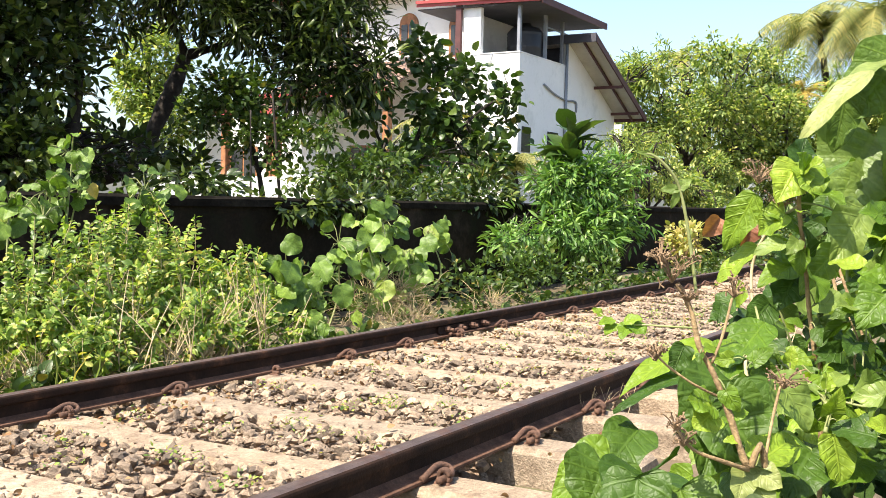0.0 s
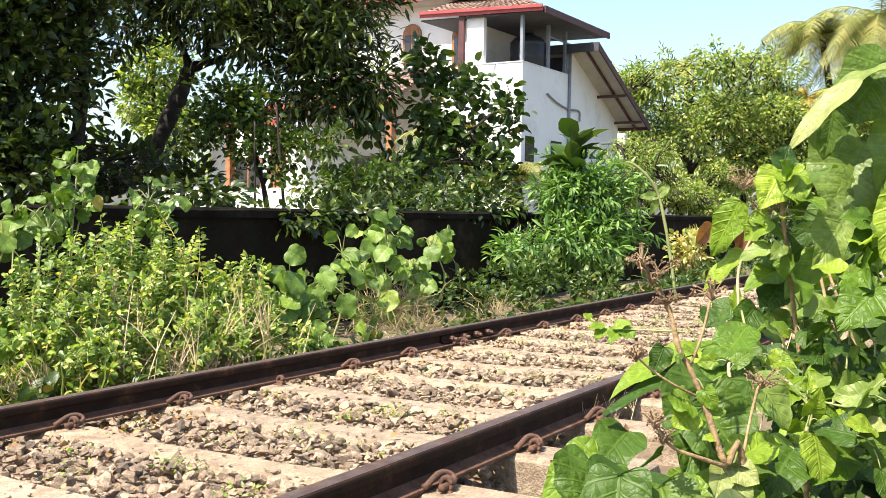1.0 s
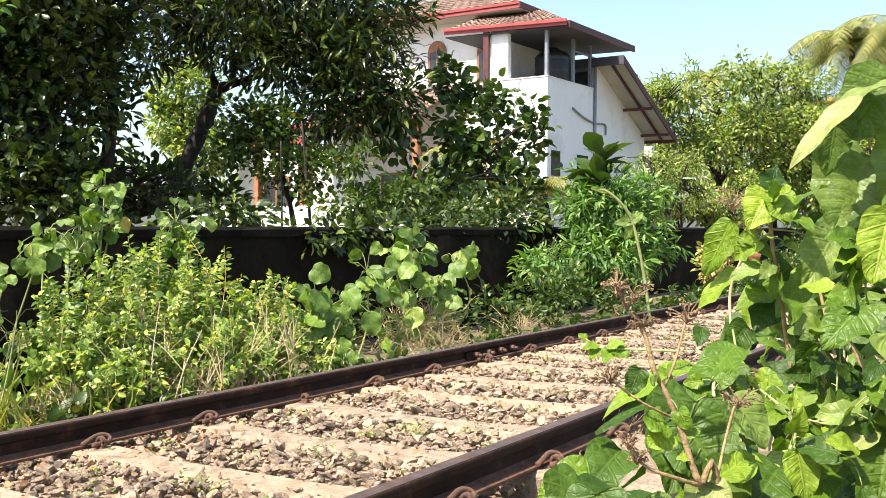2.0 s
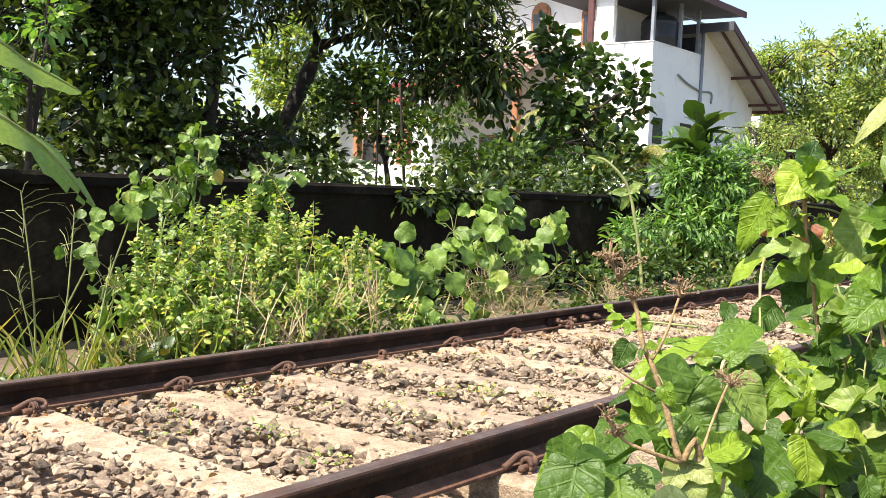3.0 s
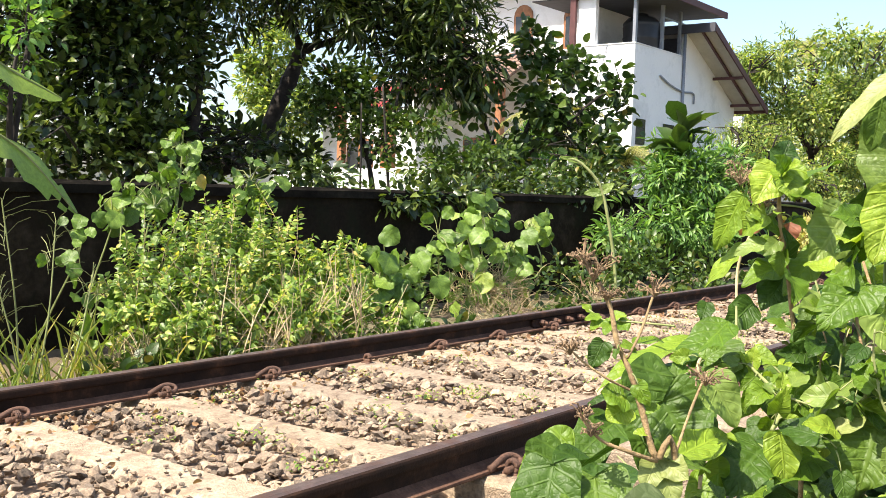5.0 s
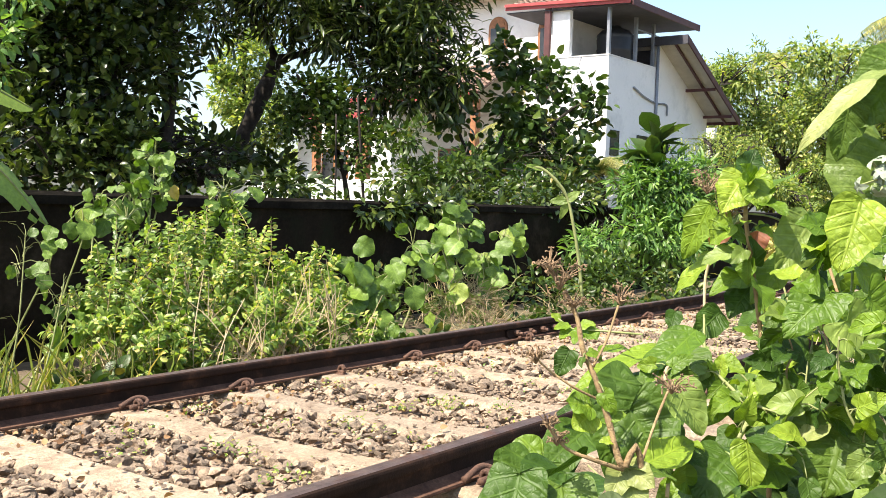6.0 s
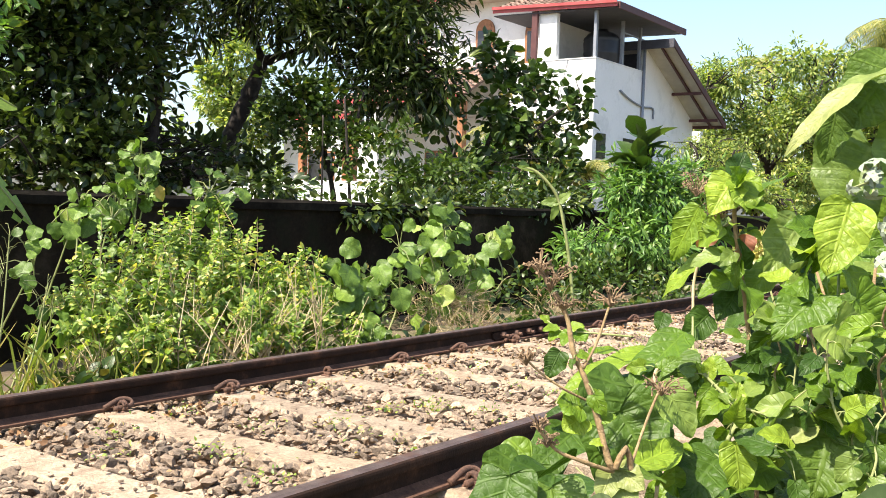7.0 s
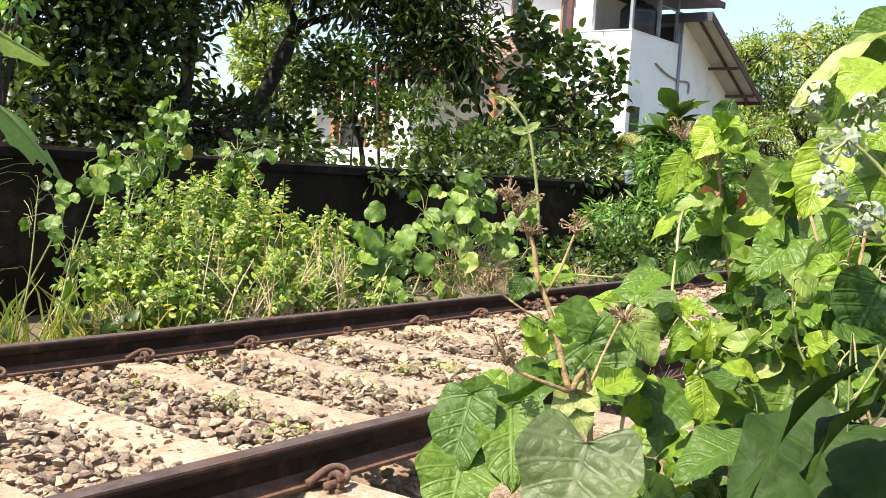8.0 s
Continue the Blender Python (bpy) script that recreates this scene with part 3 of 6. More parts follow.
def build_ballast():
    rng = np.random.default_rng(5)
    bm = bmesh.new()
    xs = np.linspace(-0.95, 2.75, 38)
    ys = np.concatenate([np.arange(-8, -3, 0.5), np.arange(-3, 12, 0.1), np.arange(12, 40, 0.5)])
    grid = []
    for y in ys:
        row = []
        for x in xs:
            wx, wz = canted(x, -0.068 - max(0, abs(x - 0.87) - 1.25) * 0.35 - 0.12 * min(1, max(0, (x - 1.70) / 0.12)))
            row.append(bm.verts.new((wx, y, wz + 0.018 * noise.noise(Vector((x * 5, y * 5, 2))))))
        grid.append(row)
    for a, b in zip(grid, grid[1:]):
        for i in range(len(xs) - 1):
            bm.faces.new((a[i], a[i + 1], b[i + 1], b[i]))
    bed = tagged(part("ballast_bed", bm, M_BED), "grey-brown crushed stone ballast with dust and litter", "ballast", kind="structure")
    near, rest = [], []
    for i in range(-15, 26):
        y0 = FIRST_SLEEPER + i * SPACING
        dens = 430 if -4 < i < 14 else 120
        for _ in range(dens * 4):
            x, u = rng.uniform(-0.9, 2.7), rng.uniform(0.085, SPACING - 0.085)
            y = y0 + u
            if not -0.45 < x < 2.2:
                y = y0 + rng.uniform(0, SPACING)
            r = rng.choice([0.010, 0.016, 0.022, 0.031], p=[0.26, 0.32, 0.28, 0.14])
            mound = 0.045 * math.sin(math.pi * min(1, max(0, u / SPACING))) * (0.6 + 0.8 * noise.noise(Vector((x * 2, y * 2, 7))))
            h = -0.070 + mound + rng.uniform(0, 0.035) - max(0, abs(x - 0.87) - 1.25) * 0.35
            if abs(x) < 0.08 or abs(x - 1.745) < 0.08:
                h -= 0.03
            h -= 0.12 * min(1, max(0, (x - 1.70) / 0.12))
            if x > 1.8 and rng.random() < 0.45:
                continue
            wx, wz = canted(x, h)
            row = (wx, y, wz, r)
            big = r > 0.021 and 0.2 < x < 1.6 and 1.6 < y < 4.6 and len(near) < 290 and rng.random() < 0.3
            (near if big else rest).append(row)
        for _ in range(70 if i < 14 else 0):
            x, u = rng.uniform(0.1, 1.65), rng.choice([-1, 1]) * rng.triangular(0.0, 0.095, 0.105)
            wx, wz = canted(x, -0.014)
            rest.append((wx, y0 + u, wz, rng.uniform(0.004, 0.011)))
    tagged(mesh_part("ballast_stones", stones_mesh("ballast_stones", rest, 6), M_STONE, bed), "loose grey and tan crushed stones", kind="stuff")
    kinds = []
    for k, (tv, tf) in enumerate(STONES):
        me = bpy.data.meshes.new("stone")
        me.from_pydata((tv * 0.026).tolist(), [], tf)
        me.materials.append(M_STONE)
        kinds.append(me)
    for x, y, z, r in near:
        o = new("stone", kinds[rng.integers(len(kinds))])
        o.parent = bed
        o.location = (x, y, z + 0.006)
        k = r / 0.026
        o.scale = (k * rng.uniform(0.9, 1.3), k * rng.uniform(0.8, 1.1), k * rng.uniform(0.55, 0.8))
        o.rotation_euler = (rng.uniform(-0.5, 0.5), rng.uniform(-0.5, 0.5), rng.uniform(0, 6.28))
    return bed


def litter(name, label, category, kind, count, size, material, xr, yr, seed, lift=0.0, flat=0.5):
    rng = np.random.default_rng(seed)
    x, y = rng.uniform(*xr, count), rng.uniform(*yr, count)
    z = np.array([canted(a, -0.03 + lift)[1] for a in x]) + rng.uniform(0, 0.02, count)
    along = np.column_stack([rng.normal(size=count), rng.normal(size=count), rng.uniform(-0.1, flat, count)])
    up = np.column_stack([rng.normal(size=count) * flat, rng.normal(size=count) * flat, np.ones(count)])
    me = leaf_mesh(name, kind, np.column_stack([x, y, z]), along, up, size * rng.uniform(0.6, 1.4, count))
    return tagged(mesh_part(name, me, material), label, category, kind="stuff")


# ---- boundary wall ----
def build_wall():
    y0, y1 = -14.0, 60.0
    bm = bmesh.new()
    ys = np.arange(y0, y1 + 0.01, 0.5)
    prof = [(-2.60, -0.6), (-2.60, 0.83), (-2.75, 0.83), (-2.75, -0.6)]
    rings = [[bm.verts.new((x + 0.006 * noise.noise(Vector((y, z, 1))), y, z)) for x, z in prof] for y in ys]
    for a, b in zip(rings, rings[1:]):
        for k in range(3):
            bm.faces.new((a[k], b[k], b[k + 1], a[k + 1]))
    bm.faces.new(rings[0])
    bm.faces.new(rings[-1][::-1])
    bmesh.ops.recalc_face_normals(bm, faces=bm.faces)
    wall = tagged(part("boundary_wall", bm, M_MOULD), "black mouldy rendered boundary wall with a flat coping", "wall", kind="structure")
    bm = bmesh.new()
    rng = random.Random(8)
    prof = [(-2.565, 0.825), (-2.56, 0.89), (-2.58, 0.915), (-2.77, 0.915), (-2.79, 0.89), (-2.785, 0.825)]
    rings = [[bm.verts.new((x + rng.uniform(-0.004, 0.004), y, z + rng.uniform(-0.006, 0.004))) for x, z in prof] for y in ys]
    for a, b in zip(rings, rings[1:]):
        for k in range(6):
            bm.faces.new((a[k], b[k], b[(k + 1) % 6], a[(k + 1) % 6]))
    bm.faces.new(rings[0])
    bm.faces.new(rings[-1][::-1])
    bmesh.ops.recalc_face_normals(bm, faces=bm.faces)
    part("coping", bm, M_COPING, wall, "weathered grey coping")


build_wall()
# ---- house ----
def prism(poly, axis, lo, hi):
    """A solid with the outline poly (two coordinates each) pushed along an axis."""
    bm = bmesh.new()

    def at(a, b, c):
        return {"x": (c, a, b), "y": (a, c, b), "z": (a, b, c)}[axis]
    r0 = [bm.verts.new(at(a, b, lo)) for a, b in poly]
    r1 = [bm.verts.new(at(a, b, hi)) for a, b in poly]
    n = len(poly)
    for k in range(n):
        bm.faces.new((r0[k], r0[(k + 1) % n], r1[(k + 1) % n], r1[k]))
    bm.faces.new(r0[::-1])
    bm.faces.new(r1)
    bmesh.ops.recalc_face_normals(bm, faces=bm.faces)
    return bm


def slab(corners, thick):
    """A roof slab under four corners."""
    bm = bmesh.new()
    n = (Vector(corners[1]) - Vector(corners[0])).cross(Vector(corners[3]) - Vector(corners[0])).normalized()
    if n.z < 0:
        n = -n
    a = [bm.verts.new(c) for c in corners]
    b = [bm.verts.new(Vector(c) - n * thick) for c in corners]
    k = len(corners)
    for i in range(k):
        bm.faces.new((a[i], a[(i + 1) % k], b[(i + 1) % k], b[i]))
    bm.faces.new(a)
    bm.faces.new(b[::-1])
    bmesh.ops.recalc_face_normals(bm, faces=bm.faces)
    return bm


def tile_courses(corners, rows, cols):
    """Rows of clay tiles on a roof plane: low-left, low-right, high-right, high-left."""
    a, b, c, d = (Vector(p) for p in corners)
    n = (b - a).cross(d - a).normalized()
    if n.z < 0:
        n = -n
    bm = bmesh.new()
    rng = random.Random(3)
    for r in range(rows):
        for k in range(cols):
            u0, u1, v0, v1 = k / cols, (k + 0.96) / cols, r / rows, (r + 1.12) / rows

            def p(u, v, h):
                lo, hi = a.lerp(b, u), d.lerp(c, u)
                return lo.lerp(hi, min(v, 1)) + n * h
            h = 0.05 + rng.uniform(-0.006, 0.006)
            q = [p(u0, v0, h * 0.5), p((u0 + u1) / 2, v0, h * 1.3), p(u1, v0, h * 0.5), p(u1, v1, 0.01), p((u0 + u1) / 2, v1, h * 0.7), p(u0, v1, 0.01)]
            vs = [bm.verts.new(x) for x in q]
            bm.faces.new((vs[0], vs[1], vs[4], vs[5]))
            bm.faces.new((vs[1], vs[2], vs[3], vs[4]))
    return bm


def arched_window(house, x0, x1, z0, z1, y):
    w = x1 - x0
    top = [(x0, z0), (x1, z0), (x1, z1 - w / 2)]
    arc = [(x0 + w / 2 + w / 2 * math.cos(a), z1 - w / 2 + w / 2 * math.sin(a)) for a in [math.pi * k / 8 for k in range(1, 8)]]
    outline = top + arc + [(x0, z1 - w / 2)]
    frame_ob = part("arched_window", prism(outline, "y", y - 0.06, y - 0.005), M_WOOD, house, "arched window in an orange-brown timber frame")
    m = 0.09
    part("pane", boxed((x0 + m, y - 0.075, z0 + m), (x0 + w / 2 - 0.03, y - 0.062, z1 - w / 2)), M_DARKGLASS, frame_ob)
    part("pane", boxed((x0 + w / 2 + 0.03, y - 0.075, z0 + m), (x1 - m, y - 0.062, z1 - w / 2)), M_DARKGLASS, frame_ob)
    fan = [(x0 + w / 2 + (w / 2 - m) * math.cos(a), z1 - w / 2 + 0.05 + (w / 2 - m) * math.sin(a)) for a in [math.pi * k / 8 for k in range(9)]]
    part("fanlight", prism(fan, "y", y - 0.075, y - 0.062), M_WOOD, frame_ob)
    part("window_sill", boxed((x0 - 0.06, y - 0.14, z0 - 0.07), (x1 + 0.06, y, z0), 0.01), M_WHITE, frame_ob)


def plain_window(house, x0, x1, z0, z1, y, leaves=2):
    w = part("window", boxed((x0, y - 0.05, z0), (x1, y - 0.004, z1), 0.008), M_WOOD, house, "timber framed window")
    step = (x1 - x0 - 0.08) / leaves
    for k in range(leaves):
        part("pane", boxed((x0 + 0.08 + k * step, y - 0.062, z0 + 0.08), (x0 + (k + 1) * step, y - 0.052, z1 - 0.08)), M_DARKGLASS, w)


def build_house():
    h = thing("house", "two-storey white rendered house with red fascias and tiled roofs", "house", at=(-0.49, 0, 0.132))
    h.scale = (0.865, 1.0, 0.903)
    X, Y = -9.03, 22.2
    # tall balcony block beside the gable
    part("balcony_wall", boxed((-11.2, Y, -0.6), (X, Y + 0.18, 5.16)), M_WHITE, h)
    part("side_wall", boxed((X - 0.18, Y + 0.183, -0.6), (X, 25.1, 5.16)), M_WHITE, h, "white side wall in shade with a rust mark")
    part("balcony_floor", boxed((-11.2, Y + 0.19, 4.1), (X - 0.19, 25.0, 4.25)), M_GREYWALL, h)
    part("parapet_cap", boxed((-11.2, Y - 0.02, 5.163), (X + 0.02, Y + 0.20, 5.19)), M_WHITE, h)
    part("parapet_cap", boxed((X - 0.20, Y + 0.205, 5.163), (X + 0.02, 25.0, 5.19)), M_WHITE, h)
    part("balcony_back_wall", boxed((-13.0, 25.2, 3.9), (-10.55, 25.35, 7.6)), M_GREYWALL, h, "grey rendered wall behind the balcony")
    part("balcony_inner_wall", boxed((-11.2, 22.42, 4.26), (-11.05, 25.19, 6.6)), M_WHITE, h)
    part("front_pier", boxed((-11.0, Y + 0.02, 5.195), (-10.40, Y + 0.17, 6.66)), M_WHITE, h)
    part("corner_column", boxed((-11.22, Y - 0.10, 4.0), (-11.02, Y - 0.004, 6.62), 0.01), M_MAROON, h, "dark red painted column")
    for x, y in ((X - 0.09, Y + 0.10), (X - 0.09, Y + 1.62), (X - 0.09, 24.9)):
        part("post", boxed((x - 0.05, y - 0.05, 5.195), (x + 0.05, y + 0.05, 6.52), 0.006), M_STEEL, h, "grey painted steel post")
    part("rail_bar", boxed((X - 0.115, Y + 1.7, 6.15), (X - 0.075, 25.9, 6.19)), M_STEEL, h)
    # gable wall and lean-to roof
    part("gable_wall", prism([(25.103, -0.6), (28.75, -0.6), (28.75, 3.98), (25.35, 5.92), (25.103, 5.92)], "x", X - 0.2, X), M_WHITE, h)
    # dark panel standing in for the shade below the roof
    part("gable_front_wall", boxed((-13.0, 25.36, 5.0), (X - 0.21, 25.5, 5.86)), M_SOFFIT, h, "panel coloured dark for the shade under the lean-to roof")
    lo_y, lo_z, hi_y, hi_z = 29.05, 3.93, 24.95, 6.06
    slope = (hi_z - lo_z) / (hi_y - lo_y)
    part("lean_to_roof", slab([(-14.5, hi_y, hi_z), (-8.0, hi_y, hi_z), (-8.0, lo_y, lo_z), (-14.5, lo_y, lo_z)], 0.04), M_SHEET, h, "sheet roof with a pale underside")
    part("verge_board", prism([(hi_y, hi_z + 0.04), (lo_y, lo_z + 0.04), (lo_y, lo_z - 0.16), (hi_y, hi_z - 0.18)], "x", -7.997, -7.95), M_MAROON, h, "dark maroon verge board")
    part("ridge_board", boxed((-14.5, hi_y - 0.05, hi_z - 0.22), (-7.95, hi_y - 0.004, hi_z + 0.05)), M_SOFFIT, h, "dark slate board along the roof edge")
    for x in (-8.45,):
        part("rafter", prism([(hi_y + 0.05, hi_z - 0.09), (lo_y - 0.05, lo_z - 0.06), (lo_y - 0.05, lo_z - 0.13), (hi_y + 0.05, hi_z - 0.16)], "x", x - 0.035, x + 0.035), M_MAROON, h)
    for f in (0.52, 0.86):
        y = hi_y + (lo_y - hi_y) * f
        z = hi_z + slope * (y - hi_y)
        part("purlin", boxed((X + 0.004, y - 0.04, z - 0.26), (-8.0, y + 0.04, z - 0.17)), M_MAROON, h)
    part("eave_board", boxed((-14.5, lo_y + 0.004, lo_z - 0.14), (-7.95, lo_y + 0.045, lo_z + 0.05)), M_MAROON, h)
    # pipe and small openings on the shaded side
    bm = bmesh.new()
    tube_into(bm, [(X + 0.05, 25.0, -0.2), (X + 0.05, 25.0, 6.0)], 0.05, 10)
    part("drain_pipe", bm, M_STEEL, h, "grey plastic drain pipe", True)
    bm = bmesh.new()
    tube_into(bm, bend([(X + 0.04, 23.6, 4.42), (X + 0.05, 24.2, 4.22), (X + 0.04, 25.0, 4.10), (X + 0.04, 25.7, 4.12), (X + 0.04, 25.75, 3.8)], 4), 0.03, 8)
    part("branch_pipe", bm, M_STEEL, h, "", True)
    part("side_window", boxed((X - 0.02, 22.42, 2.35), (X + 0.03, 22.9, 3.08), 0.005), M_DARKGLASS, h, "small dark window")
    part("side_window", boxed((X - 0.02, 23.95, 2.2), (X + 0.03, 24.6, 3.05), 0.005), M_DARKGLASS, h, "small dark window")
    bm = bmesh.new()
    tube_into(bm, bend([(-9.95, Y - 0.02, 5.16), (-10.0, Y - 0.03, 4.9), (-10.15, Y - 0.03, 4.3), (-10.2, Y - 0.03, 3.8)], 3), 0.012, 5)
    part("cable", bm, M_STEEL, h)
    # main roof over the balcony: hipped, with a red fascia in front
    ez = 6.62
    A, B, C, D = (-12.6, 22.05, ez + 0.14), (-8.3, 22.05, ez), (-8.3, 26.3, ez), (-12.6, 26.3, ez + 0.14)
    R0, R1 = (-12.6, 24.2, ez + 1.05), (-10.4, 24.2, ez + 0.98)
    part("main_roof", slab([A, B, R1, R0], 0.05), M_TILE, h, "clay tiled hipped roof")
    part("main_roof_tiles", tile_courses([A, B, R1, R0], 9, 20), M_TILE, h)
    bm = bmesh.new()
    vs = [bm.verts.new(p) for p in (B, C, R1)]
    lo = [bm.verts.new(Vector(p) - Vector((0, 0, 0.05))) for p in (B, C, R1)]
    bm.faces.new(vs)
    bm.faces.new(lo[::-1])
    for k in range(3):
        bm.faces.new((vs[k], vs[(k + 1) % 3], lo[(k + 1) % 3], lo[k]))
    bmesh.ops.recalc_face_normals(bm, faces=bm.faces)
    part("hip_roof", bm, M_MAROON, h)
    part("rear_roof", slab([D, C, R1, R0], 0.05), M_TILE, h)
    # soffit's shade comes from its dark colour
    part("soffit", slab([(-12.6, 22.09, ez - 0.02), (-8.34, 22.09, ez - 0.10), (-8.34, 26.25, ez - 0.10), (-12.6, 26.25, ez - 0.02)], 0.03), M_SOFFIT, h, "soffit coloured dark blue-grey for its shade")
    for k, (z0, z1) in enumerate(((-0.10, -0.02), (0.0, 0.07))):
        part("fascia_board", slab([(-12.6, 22.05 - 0.05 * k, ez + 0.14 + z1), (-8.3, 22.05 - 0.05 * k, ez + z1), (-8.3, 22.02 - 0.05 * k, ez + z1), (-12.6, 22.02 - 0.05 * k, ez + 0.14 + z1)], 0.085), M_RED, h, "bright red fascia board")
    part("side_fascia", boxed((-8.30, 22.08, ez - 0.16), (-8.24, 26.3, ez + 0.03)), M_MAROON, h, "dark maroon fascia")
    # main body, upper floor with arched windows
    part("upper_wall", boxed((-19.5, 24.0, 3.8), (-11.25, 24.2, 7.52)), M_WHITE, h)
    arched_window(h, -14.75, -14.0, 5.62, 7.0, 24.0)
    arched_window(h, -12.75, -12.1, 5.45, 6.8, 24.0)
    arched_window(h, -17.6, -16.9, 5.62, 7.0, 24.0)
    uz, ux = 7.65, -10.70
    roof = [(-20.0, 23.3, uz), (ux, 23.3, uz), (ux - 1.6, 25.6, uz + 1.2), (-20.0, 25.6, uz + 1.2)]
    part("upper_roof", slab(roof, 0.05), M_TILE, h, "weathered clay tiled upper roof")
    part("upper_roof_tiles", tile_courses(roof, 9, 26), M_TILE, h)
    part("upper_soffit", slab([(-20.0, 23.34, uz - 0.10), (ux - 0.04, 23.34, uz - 0.10), (ux - 0.04, 26.5, uz - 0.10), (-20.0, 26.5, uz - 0.10)], 0.03), M_SHEET, h)
    for k, (z0, z1) in enumerate(((-0.11, -0.03), (0.0, 0.07))):
        part("fascia_board", boxed((-20.0, 23.27 - 0.03 * k, uz + z0), (ux, 23.295 - 0.03 * k, uz + z1)), M_RED, h, "bright red fascia board")
    part("side_fascia", boxed((ux + 0.003, 23.25, uz - 0.12), (ux + 0.05, 26.5, uz + 0.06)), M_MAROON, h, "dark maroon fascia")
    # lower floor with porch roofs
    part("lower_wall", boxed((-24.0, 24.0, -0.6), (-11.25, 24.2, 3.79)), M_WHITE, h)
    part("side_return", boxed((-19.6, 24.21, 3.8), (-19.4, 29, 7.52)), M_WHITE, h)
    P = [(-18.2, 21.2, 4.15), (-12.9, 21.2, 4.15), (-13.6, 23.95, 5.45), (-17.6, 23.95, 5.45)]
    part("porch_roof", slab(P, 0.06), M_TILE, h, "clay tiled porch roof")
    part("porch_roof_tiles", tile_courses(P, 8, 18), M_TILE, h)
    part("porch_fascia", boxed((-18.2, 21.12, 3.98), (-12.9, 21.18, 4.14)), M_RED, h, "red porch fascia")
    Q = [(-19.7, 20.6, 3.62), (-16.9, 20.6, 3.62), (-17.4, 23.95, 4.7), (-19.3, 23.95, 4.7)]
    part("porch_roof", slab(Q, 0.06), M_TILE, h, "clay tiled porch roof")
    part("porch_roof_tiles", tile_courses(Q, 8, 10), M_TILE, h)
    part("porch_fascia", boxed((-19.7, 20.52, 3.44), (-16.9, 20.58, 3.61)), M_RED, h, "red porch fascia")
    for x, y in ((-13.2, 21.5), (-18.0, 21.5), (-19.4, 20.9), (-17.1, 20.9)):
        part("porch_column", boxed((x - 0.11, y - 0.11, -0.6), (x + 0.11, y + 0.11, 4.0 if y > 21 else 3.42), 0.012), M_WOOD, h, "red-brown porch column")
    part("porch_parapet", boxed((-22.4, 20.5, -0.6), (-14.0, 20.66, 1.5)), M_WHITE, h)
    plain_window(h, -22.6, -21.2, 1.2, 2.7, 24.0)
    plain_window(h, -16.8, -15.4, 1.2, 2.7, 24.0, 3)
    part("rear_wall", boxed((-24.0, 30.0, -0.6), (-9.3, 30.2, 3.8)), M_WHITE, h)


build_house()


def build_tank():
    bm = bmesh.new()
    prof = [(0.0, 1.30), (0.16, 1.30), (0.18, 1.24), (0.42, 1.16), (0.55, 1.02), (0.56, 0.98), (0.54, 0.94), (0.56, 0.90), (0.54, 0.62), (0.56, 0.58), (0.54, 0.54), (0.56, 0.30), (0.54, 0.26), (0.56, 0.22), (0.55, 0.0)]
    n = 28
    rings = [[bm.verts.new((r * math.cos(k * math.tau / n), r * math.sin(k * math.tau / n), z)) for k in range(n)] for r, z in prof[1:]]
    for a, b in zip(rings, rings[1:]):
        for k in range(n):
            bm.faces.new((a[k], b[k], b[(k + 1) % n], a[(k + 1) % n]))
    bm.faces.new(rings[0])
    bm.faces.new(rings[-1][::-1])
    bmesh.ops.recalc_face_normals(bm, faces=bm.faces)
    t = tagged(part("water_tank", bm, M_TANK, smooth=True), "black ribbed plastic water tank on the balcony", "water tank")
    t.location = (-8.92, 23.7, 4.60)
    t.scale = (0.9, 0.9, 0.92)
    stand = thing("tank_stand", "grey concrete block stand under the water tank", "stand", at=(-8.92, 23.7, 3.97))
    part("block", boxed((-0.55, -0.5, 0), (-0.15, 0.5, 0.63), 0.01), M_GREYWALL, stand)
    part("block", boxed((0.15, -0.5, 0), (0.48, 0.5, 0.63), 0.01), M_GREYWALL, stand)


build_tank()


